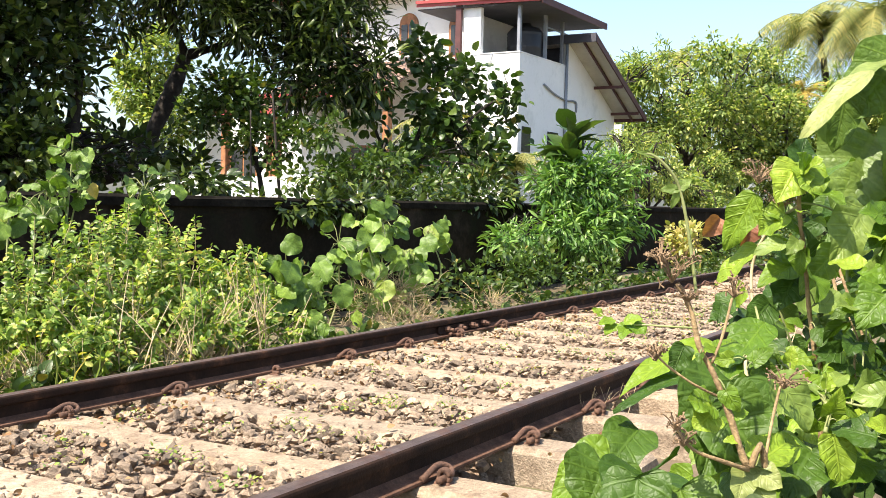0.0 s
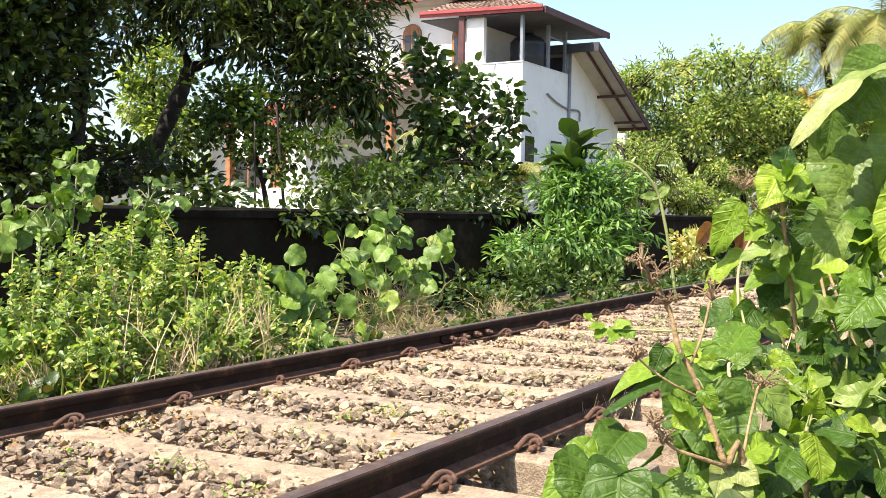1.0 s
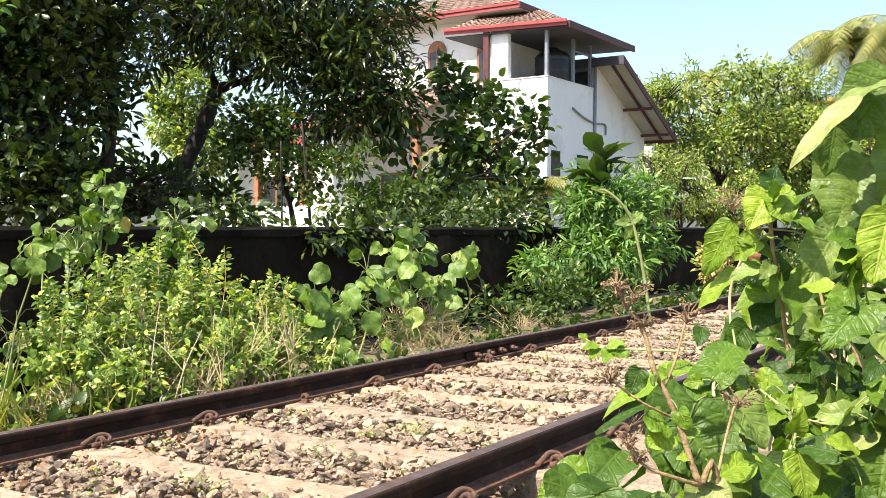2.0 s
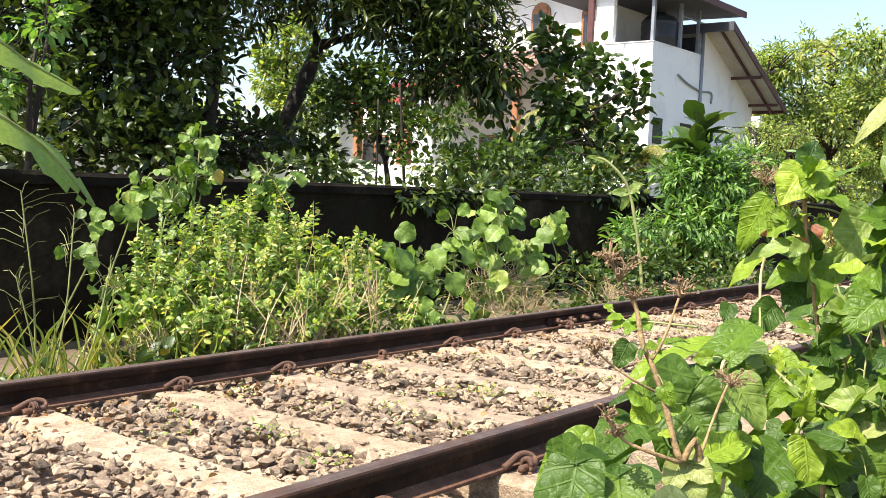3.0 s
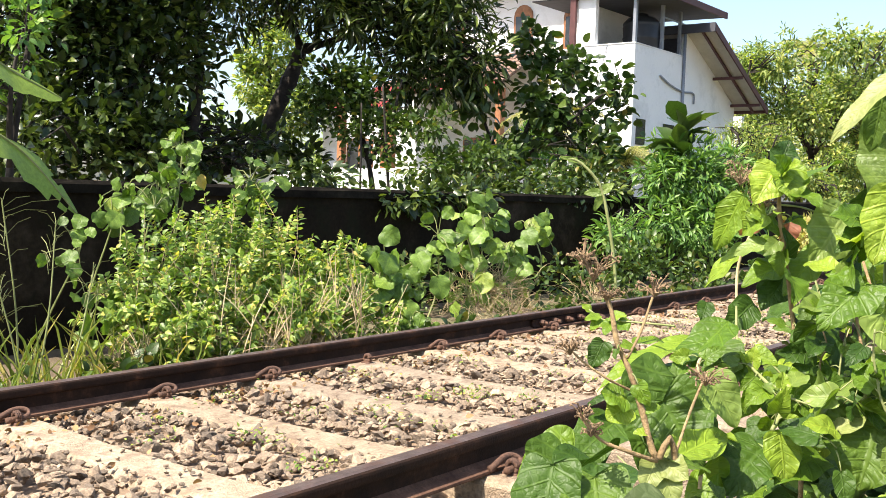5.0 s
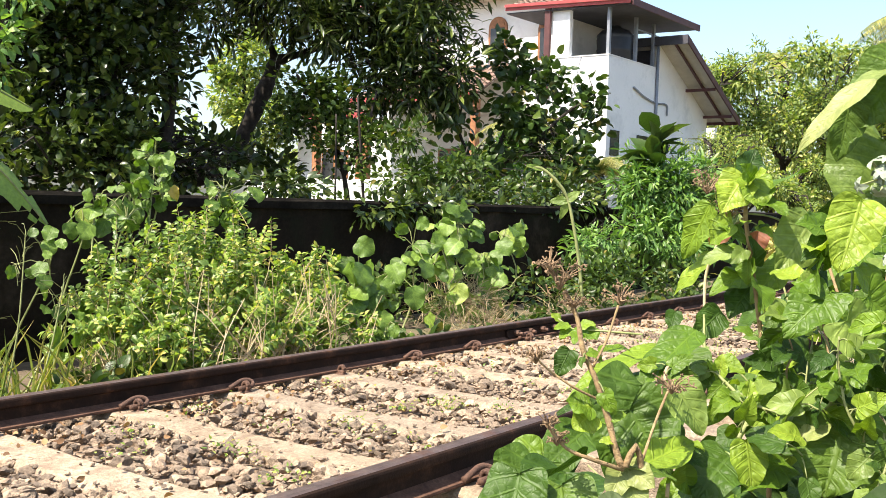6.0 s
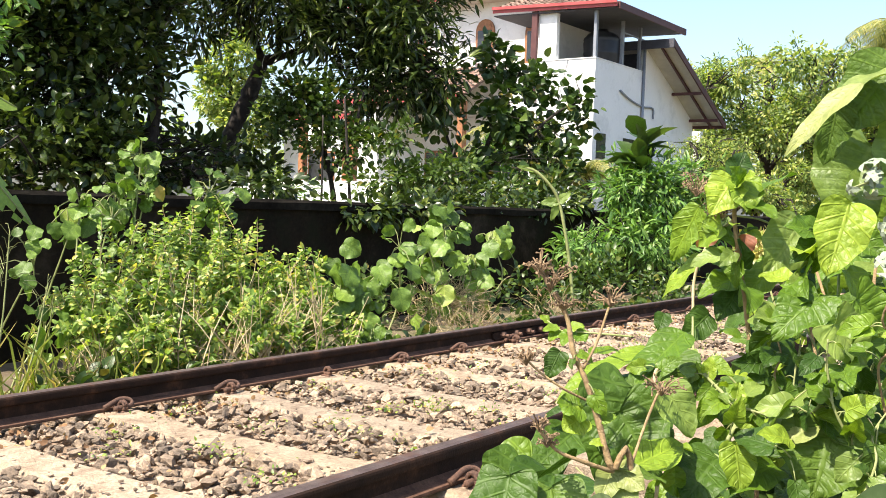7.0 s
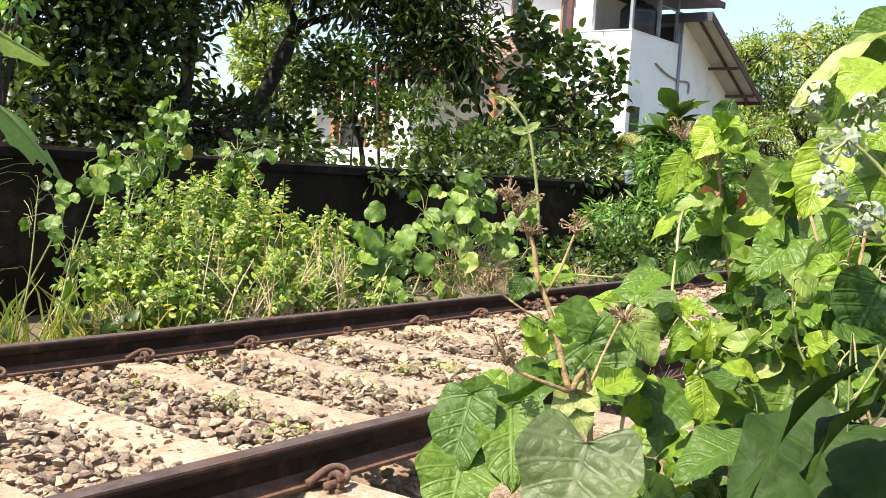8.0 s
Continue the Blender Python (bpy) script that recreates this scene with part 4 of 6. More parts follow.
# ---- trees and shrubs ----
tree("broadleaf_tree", "dense dark green broadleaf tree behind the wall", [
    ([(-7.823, 7.407, 0.102), (-7.884, 7.455, 1.461), (-7.944, 7.51, 2.895), (-8.174, 7.7, 4.536)], 0.13, 0.07),
    ([(-7.794, 8.206, 0.096), (-7.816, 8.274, 1.283), (-7.786, 8.368, 2.235), (-7.81, 8.417, 3.183), (-8.029, 8.305, 4.121)], 0.12, 0.06),
    ([(-7.899, 7.471, 1.839), (-8.299, 6.941, 2.61), (-8.85, 6.284, 3.348)], 0.06, 0.03)],
    # lobe at (-10.6, 6.9, 6.3) is added out of view to shade the crown
    [((-8.465, 6.553, 2.71), (1.2, 1.3, 1.4)), ((-7.848, 7.065, 2.82), (1.2, 1.2, 1.2)), ((-7.777, 7.892, 2.715), (0.85, 0.9, 1.2)), ((-7.868, 6.173, 1.44), (1.4, 1.2, 0.8)), ((-7.406, 7.068, 1.434), (1.0, 0.9, 0.75)), ((-8.478, 7.17, 4.226), (2.4, 2.4, 1.6)), ((-7.789, 8.228, 3.922), (0.9, 1.0, 0.8)), ((-8.354, 8.357, 1.363), (0.9, 0.8, 0.6)), ((-10.449, 5.418, 2.294), (1.9, 1.9, 2.0)), ((-10.6, 6.9, 6.3), (2.0, 2.0, 1.0)), ((-7.4, 9.0, 1.45), (0.6, 0.6, 0.45)), ((-7.0, 9.6, 1.3), (0.5, 0.5, 0.3))],
    3700, 7, 0.20, "ovate", 0.155, M_LEAF_DARK, 31, -0.05, 0.3, 0.35)

tree("mango_tree", "spreading dark mango tree with a curved forked trunk", [
    ([(-9.034, 9.0, 0.0), (-9.009, 9.4, 1.063), (-8.898, 9.65, 1.142), (-8.739, 9.9, 1.276), (-8.667, 10.1, 1.436), (-8.632, 10.3, 1.67), (-8.623, 10.5, 2.0), (-8.584, 10.7, 2.417), (-8.526, 10.85, 2.786), (-8.521, 11.0, 3.152)], 0.17, 0.11),
    ([(-8.521, 11.0, 3.152), (-8.241, 11.1, 3.219), (-7.832, 11.4, 3.394), (-7.298, 11.9, 3.66)], 0.085, 0.03),
    ([(-8.521, 11.0, 3.152), (-8.567, 10.9, 3.436), (-8.693, 10.7, 3.782), (-8.907, 10.4, 4.295)], 0.07, 0.03),
    ([(-8.241, 11.1, 3.219), (-8.313, 11.2, 3.55), (-8.373, 11.6, 4.083), (-8.584, 12.0, 4.747)], 0.06, 0.03)],
    # lobe at (-11.2, 9.7, 5.6) is unseen, added sunward to shade the trunk
    [((-8.918, 10.42, 4.05), (0.75, 0.75, 0.5)), ((-7.979, 10.916, 3.875), (0.9, 0.9, 0.6)), ((-6.986, 11.189, 3.575), (1.0, 1.0, 0.7)), ((-6.176, 11.593, 3.58), (1.0, 1.0, 0.75)), ((-6.184, 11.526, 2.75), (0.75, 0.75, 0.8)), ((-7.344, 11.373, 4.792), (2.2, 2.2, 1.3)), ((-6, 12.037, 4.164), (0.8, 0.8, 0.7)), ((-6.663, 11.403, 2.886), (0.7, 0.7, 0.6)), ((-9.293, 10.34, 3.611), (0.4, 0.4, 0.45)), ((-8.932, 10.745, 5.123), (1.6, 1.6, 1.0)), ((-11.2, 9.7, 5.6), (1.9, 1.9, 0.9)), ((-5.45, 11.9, 2.9), (0.6, 0.6, 0.5))],
    1900, 8, 0.24, "lance", 0.22, M_LEAF_DARK, 32, 0.25, 0.4, 0.35)

tree("leafy_tree", "mid-green leafy young tree behind the wall", [
    ([(-6.345, 10.567, 0.255), (-6.481, 10.528, 1.26), (-6.806, 10.453, 2.097), (-7.327, 10.335, 2.78)], 0.05, 0.02),
    ([(-6.481, 10.528, 1.26), (-6.201, 10.677, 1.94), (-6.113, 10.792, 2.532)], 0.035, 0.015)],
    [((-7.032, 10.298, 2.509), (0.6, 0.6, 0.4)), ((-6.758, 10.51, 2.355), (0.7, 0.7, 0.55)), ((-7.05, 9.989, 2.016), (0.5, 0.5, 0.3)), ((-6.186, 10.42, 1.795), (0.75, 0.75, 0.5))],
    300, 9, 0.17, "broad", 0.085, M_LEAF_MID, 33, 0.1, 0.35, 0.3, twig_r=0.006)

tree("large_leaved_shrub", "tall shrub with broad dark green leaves", [
    ([(-5.351, 12.677, 0.306), (-5.408, 12.689, 1.115), (-5.313, 12.956, 1.943), (-5.2, 13.369, 2.797), (-5.192, 13.664, 3.2)], 0.05, 0.02),
    ([(-5.357, 12.75, 1.389), (-4.795, 12.985, 1.855), (-4.301, 13.299, 2.405), (-3.976, 13.583, 2.646)], 0.035, 0.015),
    ([(-5.373, 12.717, 1.117), (-5.743, 12.472, 1.908), (-5.933, 12.368, 2.618)], 0.035, 0.015)],
    [((-4.823, 13.431, 2.97), (0.6, 0.6, 0.4)), ((-4.159, 13.56, 2.604), (0.45, 0.45, 0.4)), ((-5.135, 13.135, 2.407), (0.7, 0.7, 0.6)), ((-5.785, 12.341, 2.344), (0.5, 0.5, 0.35)), ((-5.418, 12.978, 3.435), (0.5, 0.5, 0.3)), ((-3.996, 13.667, 2.258), (0.25, 0.25, 0.5)), ((-6.168, 12.064, 2.859), (0.5, 0.5, 0.35)), ((-4.589, 13.154, 1.867), (0.8, 0.8, 0.55)), ((-5.331, 12.531, 1.645), (0.6, 0.6, 0.4)), ((-4.221, 13.431, 1.532), (0.6, 0.6, 0.4)), ((-5.221, 13.117, 3.129), (0.4, 0.4, 0.3))],
    290, 6, 0.24, "round", 0.13, M_LEAF_SHRUB, 34, 0.3, 0.4, 0.3, twig_r=0.006)

tree("hedge_shrub", "tangled green shrubs growing behind the boundary wall", [
    ([(-5.191, 10.61, 0.327), (-5.248, 10.621, 1.127), (-5.422, 10.53, 1.84)], 0.03, 0.012),
    ([(-4.758, 10.966, 0.352), (-4.752, 11.029, 1.156), (-4.668, 11.138, 1.724)], 0.03, 0.012),
    ([(-5.92, 9.752, 0.286), (-5.956, 9.791, 1.234), (-6, 9.819, 2.102)], 0.022, 0.01),
    ([(-5.585, 10.028, 0.305), (-5.67, 10.027, 1.25), (-5.784, 10.013, 2.352)], 0.03, 0.012)],
    [((-5.121, 10.212, 1.192), (0.8, 0.8, 0.3)), ((-4.586, 10.658, 1.301), (0.8, 0.8, 0.35)), ((-4.028, 11.099, 1.1), (0.8, 0.8, 0.28)), ((-3.678, 12.171, 1.23), (0.6, 0.6, 0.3)), ((-5.169, 10.475, 1.794), (0.5, 0.5, 0.3)), ((-5.43, 9.42, 0.886), (0.35, 0.3, 0.1)), ((-6.829, 9.325, 1.075), (0.2, 0.2, 0.1))],
    250, 8, 0.15, "ovate", 0.11, M_LEAF_MID, 35, 0.15, 0.05, 0.2, twig_r=0.005)

tree("sunlit_shrub", "sunlit yellow-green shrub between the wall and the house", [
    ([(-6.971, 14.579, 0.195), (-6.997, 14.626, 1.136), (-6.975, 14.704, 1.976)], 0.03, 0.012)],
    [((-7.107, 14.565, 1.549), (0.55, 0.55, 0.35)), ((-6.52, 15.067, 1.845), (0.5, 0.5, 0.45)), ((-6.197, 15.291, 1.288), (0.6, 0.6, 0.3)), ((-7.566, 14.162, 1.155), (0.5, 0.5, 0.25)), ((-10.759, 14.128, 1.007), (0.4, 0.4, 0.22))],
    150, 9, 0.14, "lance", 0.22, M_LEAF_FINGER, 361, 0.2, 0.1, 0.3, category="shrub", twig_r=0.005)

tree("lime_green_tree", "light green tree behind the dark broadleaf tree", [
    ([(-14.11, 8.704, -0.329), (-14.199, 8.805, 2.076), (-14.266, 8.902, 4.168)], 0.1, 0.04)],
    [((-11.4, 8.95, 3.55), (0.5, 0.5, 0.6)), ((-11.05, 9.15, 2.75), (0.45, 0.45, 0.55))],
    150, 9, 0.2, "ovate", 0.15, M_LEAF_FINGER, 362, 0.1, 0.2, 0.3)

tree("young_sunlit_tree", "young sunlit tree with yellow-green leaves behind the wall", [
    ([(-5.35, 4.35, -0.3), (-5.3, 4.4, 1.0), (-5.2, 4.5, 2.0), (-5.15, 4.6, 2.8)], 0.05, 0.015),
    ([(-5.3, 4.4, 1.0), (-5.1, 4.3, 1.7), (-5.0, 4.35, 2.2)], 0.03, 0.012)],
    [((-5.2, 4.6, 2.8), (0.5, 0.5, 0.3)), ((-5.0, 4.4, 2.25), (0.35, 0.35, 0.4)), ((-5.3, 4.1, 1.7), (0.3, 0.3, 0.4))],
    75, 8, 0.14, "ovate", 0.11, M_LEAF_FINGER, 363, 0.1, 0.4, 0.3, twig_r=0.006)

tree("creeper_hedge", "dark undergrowth hanging over the wall", [
    ([(-3.024, 11.278, 0.385), (-2.94, 11.065, 0.984), (-2.856, 11.039, 1.206)], 0.02, 0.01)],
    [((-2.84, 8.58, 0.9), (0.2, 1.46, 0.15)), ((-2.61, 7.62, 0.85), (0.16, 0.97, 0.13)), ((-2.7, 10.61, 0.95), (0.24, 1.13, 0.2)), ((-2.47, 6.84, 0.81), (0.1, 0.57, 0.12)), ((-2.9, 6.03, 1.01), (0.16, 0.57, 0.12))],
    260, 7, 0.12, "ovate", 0.11, M_LEAF_DARK, 36, 0.4, 0.03, 0.2, category="hedge", twig_r=0.003)


def build_cassava():
    """A bushy plant with fingered leaves, and one big-leaved shoot standing out of it."""
    lobes = [((-1.902, 11.311, 1.454), (0.45, 0.45, 0.25)), ((-1.772, 11.397, 1.178), (0.6, 0.6, 0.45)), ((-1.983, 10.964, 1.156), (0.4, 0.4, 0.35)), ((-1.625, 11.767, 1.051), (0.5, 0.5, 0.4)), ((-1.842, 10.522, 0.606), (0.5, 0.6, 0.35)), ((-1.558, 11.009, 0.554), (0.6, 0.6, 0.4)), ((-1.488, 11.853, 0.698), (0.5, 0.6, 0.4)), ((-1.506, 12.15, 1.432), (0.35, 0.35, 0.25)), ((-1.806, 9.766, 0.48), (0.4, 0.5, 0.25))]
    limbs = [([(-1.824, 11.267, -0.033), (-1.857, 11.291, 0.675), (-1.869, 11.332, 1.385), (-1.805, 11.166, 1.935)], 0.035, 0.018), ([(-1.632, 11.424, -0.022), (-1.661, 11.441, 0.545), (-1.644, 11.626, 1.118)], 0.025, 0.01), ([(-1.818, 11.013, -0.022), (-1.907, 10.976, 0.462), (-2, 10.94, 1.015)], 0.025, 0.01)]
    t = tree("fingered_leaf_shrub", "bushy bright green shrub with fingered leaves by the wall", limbs, lobes, 560, 8, 0.10, "lance", 0.15, M_LEAF_FINGER, 37, 0.35, 0.3, 0.3, category="shrub", twig_r=0.005)
    rng = np.random.default_rng(38)
    n = 19
    ang = np.linspace(0, 6.28, n, endpoint=False) + rng.normal(size=n) * 0.2
    along = np.column_stack([np.cos(ang), np.sin(ang), rng.uniform(-0.1, 1.3, n)])
    pos = np.array([(-1.799, 11.165, 1.852)] * n) + np.column_stack([np.zeros(n), np.zeros(n), rng.uniform(-0.45, 0.12, n)])
    mesh_part("top_leaves", leaf_mesh("top_leaves", "ovate", pos, along, np.tile((0, 0, 1.0), (n, 1)) + rng.normal(size=(n, 3)) * 0.2, rng.uniform(0.36, 0.52, n)), M_LEAF_SHRUB, t, "large upright dark green leaves")


build_cassava()

tree("light_green_tree", "tall light green tree behind the house", [
    ([(-21.349, 22.161, -0.749), (-21.653, 22.147, 2.499), (-22.031, 22.073, 5.743)], 0.2, 0.08)],
    [((-22.145, 21.868, 4.199), (0.9, 0.9, 0.7)), ((-21.795, 22.253, 5.564), (1.1, 1.1, 1.2)), ((-21.35, 22.466, 3.477), (1.2, 1.2, 1.0)), ((-22.502, 21.638, 5.042), (0.5, 0.5, 0.35))],
    520, 9, 0.3, "ovate", 0.20, M_LEAF_FAR, 39, 0.2, 0.3)

# woods beyond the house, on the far stretch of the line
FAR = [
    ("yellow-green broadleaf tree beyond the house", (-9.85, 34.325, 4.75), (1.7, 1.7, 2.0), 41),
    ("yellow-green broadleaf tree with an open crown", (-8.649, 37.351, 4.825), (2.8, 2.8, 2.3), 42),
    ("yellow-green broadleaf tree with an open crown", (-7.5, 40.558, 4.75), (2.4, 2.4, 2.3), 43),
    ("dense broadleaf tree beside the line", (-5, 38.371, 3.75), (2.2, 2.2, 1.9), 44),
    ("small pale feathery tree by the house", (-5.259, 22.829, 2.24), (0.9, 0.9, 0.75), 45),
    ("shrubby tree with yellow-green leaves by the wall", (-5.803, 29.52, 1.745), (1.2, 1.2, 0.6), 46),
    ("low sunlit shrub behind the boundary wall", (-5.67, 24.878, 1.376), (0.9, 0.9, 0.42), 49),
    ("low sunlit shrub behind the boundary wall", (-5.274, 26.291, 1.259), (0.9, 0.9, 0.4), 50),
    ("dense broadleaf tree beside the line", (-2.966, 38.409, 3.3), (2.6, 2.6, 2.1), 47),
    ("tall broadleaf tree far down the line", (-0.503, 39.966, 3.2), (2.8, 2.8, 2.6), 48),
]
for label, c, r, seed in FAR:
    rng = random.Random(seed)
    c = Vector(c)
    lobes = [(tuple(c), tuple(a * 0.75 for a in r))]
    for _ in range(8):
        lobes.append((tuple(c + Vector((rng.uniform(-1, 1) * r[0], rng.uniform(-1, 1) * r[1], rng.uniform(-0.9, 1.0) * r[2]))), tuple(a * rng.uniform(0.35, 0.55) for a in r)))
    limbs = [([(c.x + 0.2, c.y, -0.4), (c.x, c.y, c.z * 0.45), (c.x - 0.2, c.y + 0.1, c.z), (c.x + 0.1, c.y, c.z + r[2] * 0.6)], 0.07 * r[0], 0.03)]
    for k in range(4):
        a = k * 1.6 + seed
        limbs.append(([(c.x, c.y, c.z * 0.55), (c.x + math.cos(a) * r[0] * 0.4, c.y + math.sin(a) * r[1] * 0.4, c.z * 0.85), (c.x + math.cos(a) * r[0] * 0.7, c.y + math.sin(a) * r[1] * 0.7, c.z + r[2] * 0.3)], 0.035 * r[0], 0.02))
    tree("roadside_tree", label, limbs, lobes, int(400 * r[0]), 10, 0.26 if r[0] > 1.5 else 0.15, "lance" if seed % 2 else "ovate", (0.26 if seed % 2 else 0.17) if r[0] > 1.5 else 0.11, M_LEAF_FAR, seed, 0.35, 0.2, 0.35, twig_r=0.02)


def build_far_woods():
    rng = np.random.default_rng(60)
    lobes = [((x, y, z), (4.5, 4.5, 2.6)) for x, y, z in ((-24, 62, 3.2), (-14, 64, 3.6), (-6, 66, 3.4), (2, 68, 3.8), (10, 66, 3.6), (-34, 58, 3.2), (-45, 50, 3.4), (-44, 36, 3.2), (-42, 22, 3.0), (-40, 8, 3.2), (18, 60, 3.4), (24, 48, 3.6))]
    cen, pos, along, up = clumps(rng, lobes, 1500, 0.5, 9, 0.2, 0.4)
    tagged(mesh_part("far_woods", leaf_mesh("far_woods", "ovate", pos, along, up, rng.uniform(0.3, 0.6, len(pos))), M_LEAF_FAR), "belt of green woods closing the distance", "woods", kind="stuff")


build_far_woods()


def build_palm(crown, height_lean, seed, label, scale=1.0, fronds=22, material=None):
    rng = random.Random(seed)
    c = Vector(crown)
    p = thing("coconut_palm", label, "palm tree")
    bm = bmesh.new()
    tube_into(bm, bend([(c.x + height_lean, c.y, -0.4), (c.x + height_lean * 0.6, c.y, c.z * 0.5), tuple(c)], 5), taper(0.19, 0.12, 11), 10)
    part("trunk", bm, M_BARK, p, smooth=True)
    for k in range(fronds):
        a = k * 2.4 + rng.uniform(-0.2, 0.2)
        el = rng.uniform(-0.2, 1.15)
        L = rng.uniform(2.8, 3.8) * scale
        d = Vector((math.cos(a), math.sin(a), 0))
        spine = []
        for i in range(9):
            s = i / 8
            spine.append(c + d * (L * s * (0.55 + 0.4 * math.cos(el))) + Vector((0, 0, L * (math.sin(el) * s - 0.75 * s * s))))
        bm = bmesh.new()
        tube_into(bm, spine, taper(0.035, 0.008, 9), 4)
        for i in range(1, 62):
            s = i / 62
            j = min(7, int(s * 8))
            q = spine[j].lerp(spine[j + 1], s * 8 - j)
            t = (spine[j + 1] - spine[j]).normalized()
            side = t.cross(Vector((0, 0, 1)))
            if side.length < 0.01:
                side = t.orthogonal()
            side.normalize()
            for sg in (-1, 1):
                ln = 0.75 * scale * (0.45 + math.sin(math.pi * min(1, s * 0.9 + 0.1)) * 0.6)
                tip = q + side * sg * ln * 0.7 + t * ln * 0.45 + Vector((0, 0, -ln * rng.uniform(0.25, 0.6)))
                m = q.lerp(tip, 0.45) + Vector((0, 0, 0.06))
                w = t * 0.019 * scale
                v = [bm.verts.new(x) for x in (q - w, q + w, m + w, m - w, tip)]
                bm.faces.new((v[0], v[1], v[2], v[3]))
                bm.faces.new((v[3], v[2], v[4]))
        part("frond", bm, material or M_LEAF_PALM, p)
    return p


build_palm((-5.2, 43.8, 8.7), 1.2, 71, "tall coconut palm with arching yellow-green fronds", 1.05, 34)
build_palm((-4.9, 39.9, 5.5), 0.3, 76, "small palm with golden dying fronds", 0.5, 16, M_LEAF_GOLD)
build_palm((-2.9, 43.7, 9.2), 0.8, 72, "coconut palm with yellowing fronds", 1.1, 30)
build_palm((-16.155, 58.895, 10.035), 0.8, 73, "distant coconut palm above the trees", 0.8)
build_palm((-6.975, 19.389, 1.676), 0.2, 74, "small palm beside the white house", 0.42)
build_palm((-7.744, 17.789, 2.521), 0.2, 75, "small palm beside the white house", 0.45)


# ---- growth in front of the wall ----
def stems_part(rng, roots, tips, r, material, parent, name="stem_tangle"):
    bm = bmesh.new()
    for a, b in zip(roots, tips):
        a, b = Vector(a), Vector(b)
        m = a.lerp(b, 0.55) + Vector(rng.normal(size=3) * 0.10) + Vector((0, 0, 0.06))
        tube_into(bm, bend([a, m, b], 3), taper(r, r * 0.4, 7), 4)
    return part(name, bm, material, parent)


def build_bush():
    rng = np.random.default_rng(80)
    b = thing("weedy_bush", "sprawling sunlit bush of small yellow-green leaves", "bush")
    lobes = [((-1.31, 3.22, 0.32), (0.45, 0.45, 0.41)), ((-1.38, 3.73, 0.45), (0.49, 0.49, 0.36)), ((-1.28, 4.24, 0.29), (0.45, 0.49, 0.34)), ((-1.11, 3.05, 0.10), (0.30, 0.28, 0.28)), ((-0.88, 3.77, 0.12), (0.36, 0.65, 0.26)), ((-1.27, 4.75, 0.17), (0.36, 0.36, 0.28)), ((-1.62, 4.01, 0.66), (0.41, 0.41, 0.2)), ((-0.86, 4.45, 0.04), (0.28, 0.41, 0.2)), ((-1.35, 4.67, 0.45), (0.24, 0.2, 0.12)), ((-0.9, 3.2, 0.03), (0.30, 0.36, 0.22))]
    cen, _, _, _ = clumps(rng, lobes, 540, 0.07, 1, 0.0, 0.5)
    bm = bmesh.new()
    pos, along, up = [], [], []
    for c in cen:
        root = np.array([-1.3 + (c[0] + 1.3) * 0.45, c[1] + (3.75 - c[1]) * 0.25, -0.25]) + rng.normal(size=3) * np.array([0.08, 0.12, 0])
        mid = root + (c - root) * 0.55 + np.array([0, 0, 0.12]) + rng.normal(size=3) * 0.05
        tip = c + rng.normal(size=3) * 0.04 + np.array([0, 0, 0.05 * rng.random()])
        q = bend([root, mid, tip], 6)
        tube_into(bm, q, taper(0.004, 0.001, len(q)), 4)
        n = int(rng.integers(26, 42))
        for k in range(n):
            s = 0.40 + 0.6 * ((k + 1) / n) ** 0.7
            f = s * (len(q) - 1)
            a = int(min(f, len(q) - 2))
            p = q[a].lerp(q[a + 1], f - a)
            d = (q[a + 1] - q[a]).normalized()
            ang = k * 2.1 + rng.normal() * 0.4
            u = d.orthogonal().normalized()
            v = d.cross(u)
            out = u * math.cos(ang) + v * math.sin(ang)
            pos.append(p + out * 0.008)
            along.append(out + d * 0.45 + Vector((0, 0, -0.15)))
            up.append(Vector((0.0, -0.45, 0.85)) + Vector(rng.normal(size=3)) * 0.5)
    for k in range(52):
        root = Vector((rng.uniform(-0.95, -0.62), rng.uniform(3.2, 4.5), -0.2))
        tip = root + Vector((rng.uniform(-0.25, 0.12), rng.normal() * 0.28, rng.uniform(0.3, 0.75)))
        q = bend([root, root.lerp(tip, 0.5) + Vector(rng.normal(size=3)) * 0.04, tip], 4)
        tube_into(bm, q, taper(0.0055, 0.002, len(q)), 5)
        for _ in range(2):
            e = q[4] + Vector((rng.normal() * 0.1, rng.normal() * 0.16, rng.uniform(0.05, 0.25)))
            tube_into(bm, bend([q[4], q[4].lerp(e, 0.5) + Vector((0, 0, 0.02)), e], 3), taper(0.0035, 0.0012, 7), 4)
    part("stem_tangle", bm, M_DRYSTEM, b, "thin straw-coloured stems")
    pos, along, up = (np.array([tuple(x) for x in a]) for a in (pos, along, up))
    mesh_part("foliage", leaf_mesh("foliage", "ovate", pos, along, up, rng.uniform(0.028, 0.060, len(pos))), M_LEAF_BUSH, b)
    tips = cen[rng.random(len(cen)) < 0.05] + np.array([0, 0, 0.06])
    for k, c in enumerate(tips):
        fb = bmesh.new()
        bmesh.ops.create_icosphere(fb, subdivisions=1, radius=0.012, matrix=Matrix.Translation(Vector(c)))
        part("flower", fb, M_LEAF_YELLOW, b, "tiny orange-yellow flower head")


build_bush()


